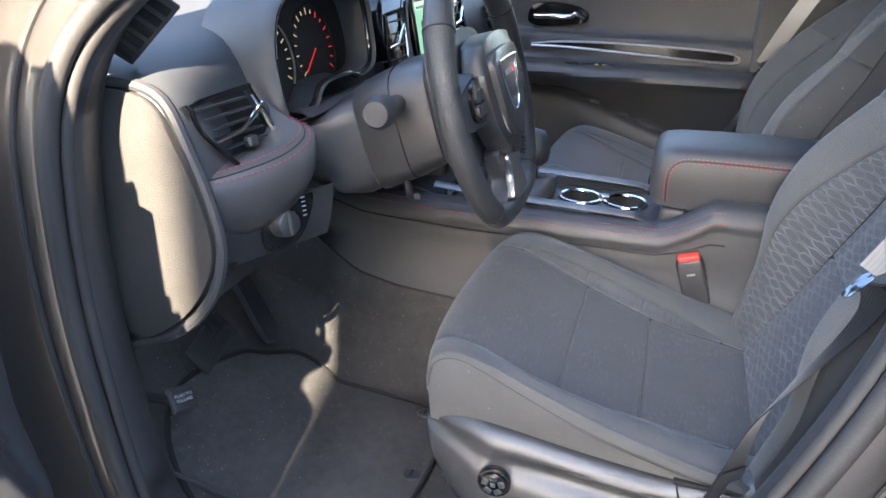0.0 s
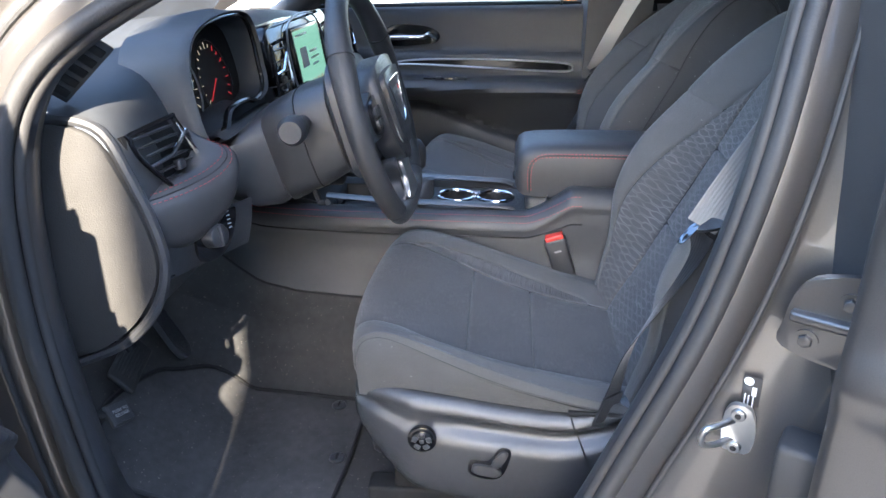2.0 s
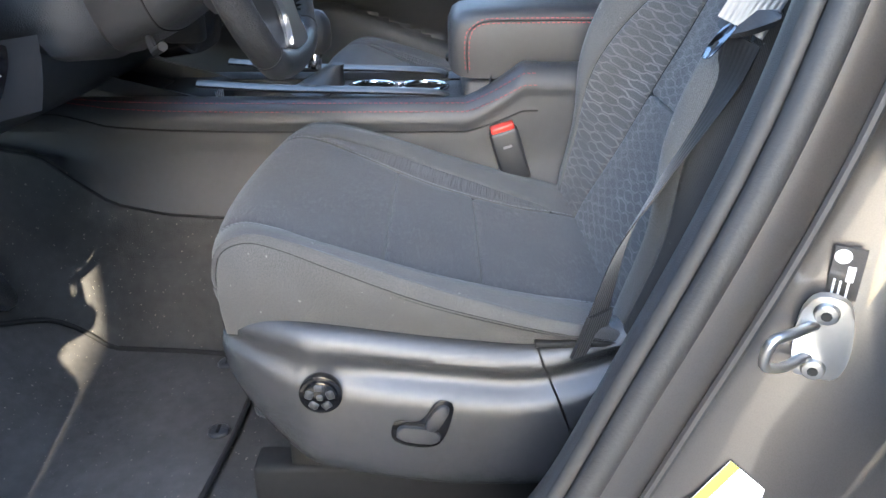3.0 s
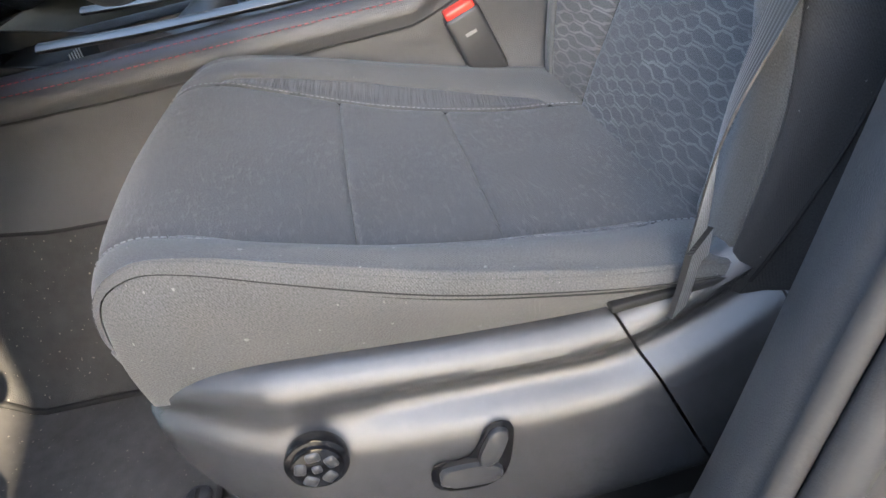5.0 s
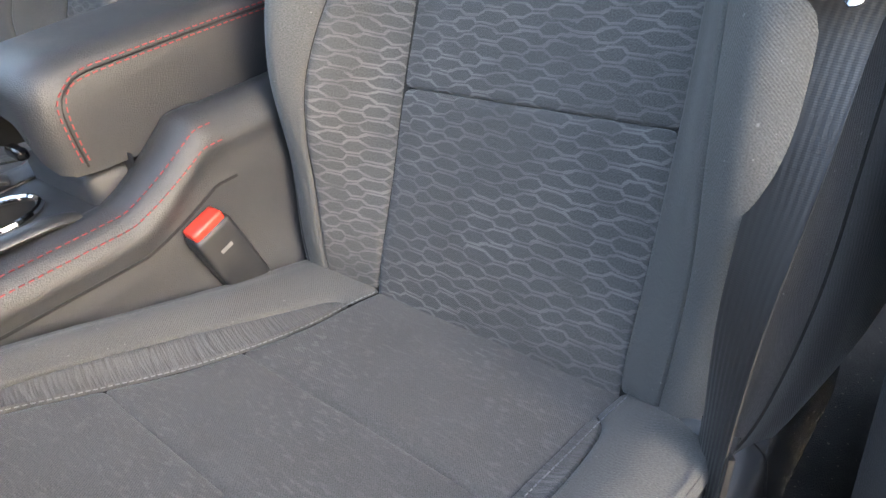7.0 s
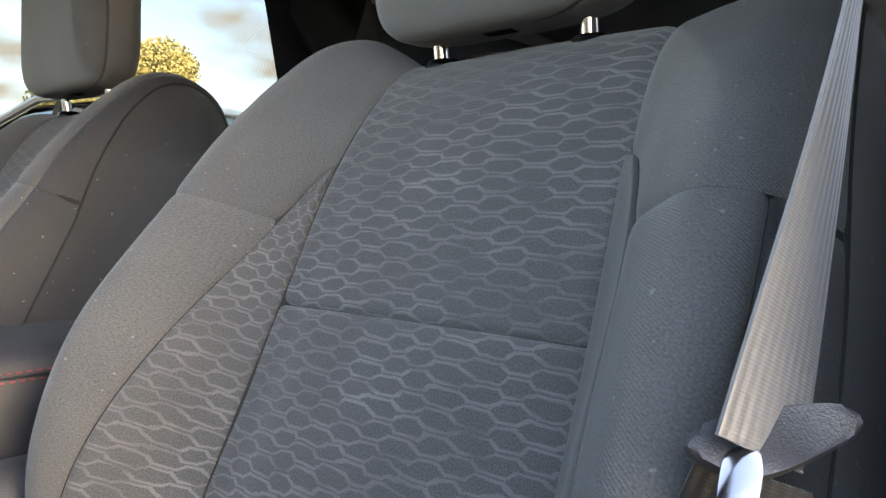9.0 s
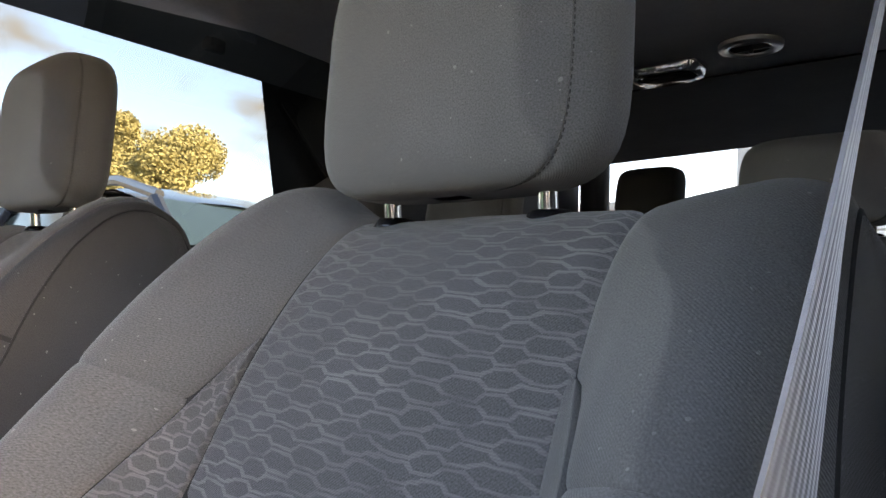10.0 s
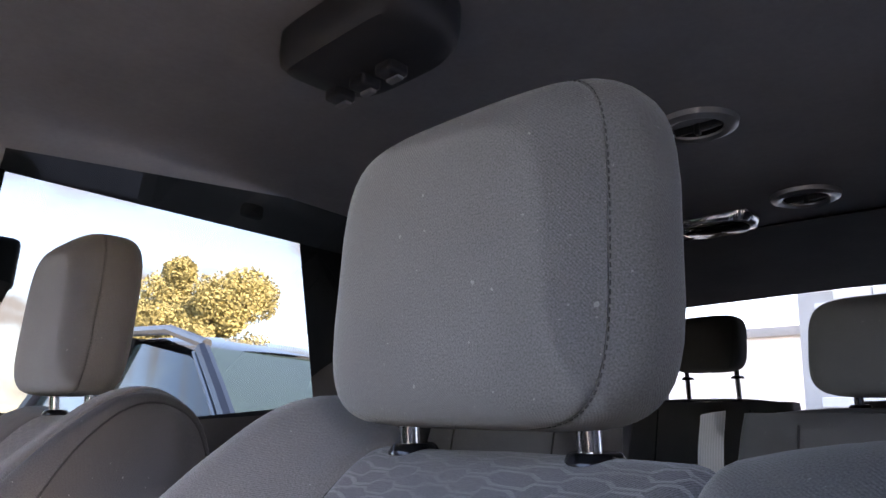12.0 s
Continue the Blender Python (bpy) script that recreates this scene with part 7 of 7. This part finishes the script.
def parked_car(name_label, ox, oy, flip, paint, glass, scale=1.0):
    """A plain saloon/SUV: body loft, cabin, glass, wheels. Local x is its length."""
    car = thing("parked_car", name_label, "car", "parked cars")
    M = Matrix.Translation((ox, oy, 0)) @ pose(0, 0, 0, 0, 0, flip) @ Matrix.Scale(scale, 4)

    def put(nm, bm, mt, lb="", par=None):
        o = part(nm, bm, mt, par or car, lb)
        o.data.transform(M)
        return o
    body = [(-2.35, 0.55, 0.80, 0.78), (-2.25, 0.32, 0.95, 0.86), (-1.8, 0.25, 1.02, 0.92), (-0.8, 0.24, 1.05, 0.94), (0.8, 0.24, 1.06, 0.94), (1.7, 0.26, 1.00, 0.92), (2.2, 0.34, 0.90, 0.84), (2.35, 0.5, 0.75, 0.72)]
    put("body", loft([[(x, w * math.copysign(abs(math.cos(a)) ** 0.4, math.cos(a)), (zb + zt) / 2 + (zt - zb) / 2 * math.copysign(abs(math.sin(a)) ** 0.5, math.sin(a))) for a in np.linspace(0, 2 * math.pi, 36, endpoint=False)] for x, zb, zt, w in body]), paint)
    # cabin shell: roof and pillars
    rt = [(-1.9, 1.30, 0.62), (-1.5, 1.56, 0.63), (-0.6, 1.66, 0.65), (0.2, 1.62, 0.64), (0.62, 1.52, 0.62)]
    put("roof", grid([[(x, w * s, z - 0.05 * abs(s) ** 3) for s in np.linspace(-1, 1, 14)] for x, z, w in rt]), paint)
    for s in (-1, 1):
        put("front_pillar", tube([(0.62, s * 0.62, 1.49), (1.0, s * 0.70, 1.27), (1.40, s * 0.79, 1.03)], 0.038, 8), paint)
        put("middle_pillar", tube([(-0.25, s * 0.635, 1.60), (-0.30, s * 0.80, 1.04)], 0.04, 8), DARK)
        put("rear_pillar", tube([(-1.5, s * 0.62, 1.54), (-1.8, s * 0.80, 1.04)], 0.06, 8), paint)
        put("roof_rail", tube([(x, s * w * 0.97, z + 0.0) for x, z, w in rt], 0.028, 8), SILVER)
        put("window_trim", tube(spline([(0.58, s * 0.645, 1.475), (0.95, s * 0.725, 1.26), (1.28, s * 0.80, 1.06)], 14), 0.012, 6), SILVER)
        g = put("side_window", grid([[(x0 + (x1 - x0) * k, s * (0.635 + 0.165 * q), z0 - (z0 - 1.05) * q) for q in (0, 0.5, 1)] for k, x0, x1, z0 in [(0, -1.6, -1.6, 1.45), (0.3, -1.6, 0.9, 1.58), (0.6, -1.6, 0.9, 1.56), (0.85, -1.6, 0.9, 1.46), (1, -1.6, 1.25, 1.10)]]), glass)
        m = put("door_mirror", rbox((0.10, 0.20, 0.13), (0.98, s * 0.98, 1.10), 0.04, 3), paint)
        for x in (-1.4, 1.45):
            wh = put("wheel", cylinder(0.34, 0.34, 0.22, pose(x, s * 0.82, 0.34, 90, 0, 0), 32, 0.03), RUBBER)
            put("rim", cylinder(0.22, 0.20, 0.02, pose(x, s * 0.94, 0.34, 90, 0, 0), 24, 0.01), SILVER, "", wh)
    ws = put("windscreen", grid([[(0.62 + 0.80 * k, y * (0.60 + 0.17 * k), 1.505 - 0.46 * k) for y in np.linspace(-1, 1, 10)] for k in np.linspace(0, 1, 6)]), glass, "sky-reflecting windscreen")
    put("rear_glass", grid([[(-1.52 - 0.40 * k, y * (0.60 + 0.15 * k), 1.53 - 0.45 * k) for y in np.linspace(-1, 1, 8)] for k in np.linspace(0, 1, 5)]), glass)
    put("mirror_inside", rbox((0.03, 0.24, 0.07), (0.68, 0, 1.40), 0.015), DARK)
    for s in (-0.36, 0.36):
        put("seat_back", rbox((0.14, 0.46, 0.62), (-0.30, s, 1.02), 0.06, 3), DARK)
        put("seat_head", rbox((0.10, 0.24, 0.17), (-0.36, s, 1.42), 0.04, 3), DARK)
    put("dash", rbox((0.35, 1.35, 0.12), (1.05, 0, 1.00), 0.04), DARK)
    for s in (-1, 1):
        put("headlight", rbox((0.12, 0.34, 0.14), (2.22, s * 0.60, 0.74), 0.04, 3), GLASS)
    return car


CAR_GLASS = surface("sky_mirroring_car_glass", (0.05, 0.085, 0.08), 0.04, vary=0.2, coat=1.0, spec=1.0)
parked_car("dark blue parked car facing this one, sky in its windscreen", 3.98, -2.50, 180, NAVY_PAINT, CAR_GLASS, 1.14)
parked_car("white parked car beyond the passenger side", 9.5, 4.0, 90, surface("white_car_paint", (0.75, 0.74, 0.70), 0.25, coat=0.6, vary=0.04), CAR_GLASS)
post = thing("orange_post", "orange painted bollard in the car park", "bollard")
part("pole", cylinder(0.055, 0.055, 1.1, pose(5.0, -0.28, 0.55), 20, 0.01), ORANGE, post)
part("cap", cylinder(0.06, 0.03, 0.05, pose(5.0, -0.28, 1.12), 20, 0.005), ORANGE, post)


def tree(x, y, h, spread, n, seed, label_text, leaf):
    rnd = random.Random(seed)
    t = thing("tree", label_text, "tree", "trees")
    bms = [tube([(x, y, 0), (x + 0.05, y, h * 0.18), (x - 0.05, y + 0.05, h * 0.38), (x, y, h * 0.6)], [0.30, 0.24, 0.18, 0.08], 10)]
    tips = []
    for i in range(13):
        a = i * 2.4 + rnd.uniform(-0.3, 0.3)
        z0 = h * rnd.uniform(0.25, 0.5)
        r = spread * rnd.uniform(0.45, 0.85)
        tip = (x + r * math.cos(a), y + r * math.sin(a), min(h * 0.92, z0 + h * rnd.uniform(0.15, 0.42)))
        bms.append(tube([(x, y, z0), (x + 0.5 * r * math.cos(a), y + 0.5 * r * math.sin(a), z0 + 0.6 * (tip[2] - z0)), tip], [0.09, 0.06, 0.02], 7))
        tips.append(tip)
    part("trunk", merge(*bms), BARK, t)
    verts, faces = [], []
    clumps = [(tp, spread * rnd.uniform(0.26, 0.40)) for tp in tips] + [((x + spread * rnd.uniform(-0.75, 0.75), y + spread * rnd.uniform(-0.75, 0.75), h * rnd.uniform(0.45, 0.9)), spread * rnd.uniform(0.18, 0.34)) for _ in range(22)]
    for k in range(n):
        c, r = clumps[rnd.randrange(len(clumps))]
        d = Vector((rnd.gauss(0, 1), rnd.gauss(0, 1), rnd.gauss(0, 0.75)))
        d = d.normalized() * r * rnd.uniform(0.55, 1.05)
        p = Vector(c) + d
        u = Vector((rnd.gauss(0, 1), rnd.gauss(0, 1), rnd.gauss(0, 1))).normalized()
        w = u.orthogonal().normalized()
        s = rnd.uniform(0.028, 0.06) * (h / 5)
        b = len(verts)
        verts += [tuple(p - u * s), tuple(p + w * s * 0.6), tuple(p + u * s), tuple(p - w * s * 0.6)]
        faces.append((b, b + 1, b + 2, b + 3))
    me = bpy.data.meshes.new("crown")
    me.from_pydata(verts, [], faces)
    part("crown", me, leaf, t, "", smooth=False)
    return t


tree(15.6, -7.3, 5.0, 1.8, 70000, 3, "broad tree with yellow-green leaves beyond the parked cars", LEAF)
tree(22.0, -17.5, 5.2, 1.9, 6000, 8, "distant leafless-looking tree with thin twigs", surface("dry_twigs", (0.30, 0.24, 0.16), 0.8, vary=0.4))
lamp = thing("street_lamp", "thin grey street lamp far off", "street lamp")
part("pole", cylinder(0.09, 0.06, 6.0, pose(30.0, -21.0, 3.0), 10), GREY_METAL, lamp)
part("head", rbox((0.9, 0.3, 0.15), (29.7, -21.0, 6.0), 0.05), GREY_METAL, lamp)

# clouds far off, a backdrop of sky
cl = Nodes("cloud_white")
cco = cl.coords()
mp = cl.add("ShaderNodeMapping")
mp.inputs["Scale"].default_value = (0.010, 0.010, 0.024)
cl.link(cco, mp.inputs["Vector"])
cn = cl.noise(mp.outputs[0], 1.15, 6.0, 0.5)
alpha = cl.math('MULTIPLY_ADD', cn, 7.0, -3.35, clamp=True)
em = cl.add("ShaderNodeEmission")
em.inputs[0].default_value = (1.0, 0.96, 0.90, 1)
em.inputs[1].default_value = 0.28
tr = cl.add("ShaderNodeBsdfTransparent")
mx = cl.add("ShaderNodeMixShader")
cl.link(alpha, mx.inputs[0])
cl.link(tr.outputs[0], mx.inputs[1])
cl.link(em.outputs[0], mx.inputs[2])
cl.link(mx.outputs[0], cl.t.nodes["Material Output"].inputs[0])
cloud = structure("backdrop", grid([[(420 * math.sin(radians(a)), 420 * math.cos(radians(a)), z) for a in np.linspace(60, 180, 30)] for z in np.linspace(8, 260, 10)]), cl.m, "distant white clouds in a blue sky", True)
cloud.visible_shadow = False
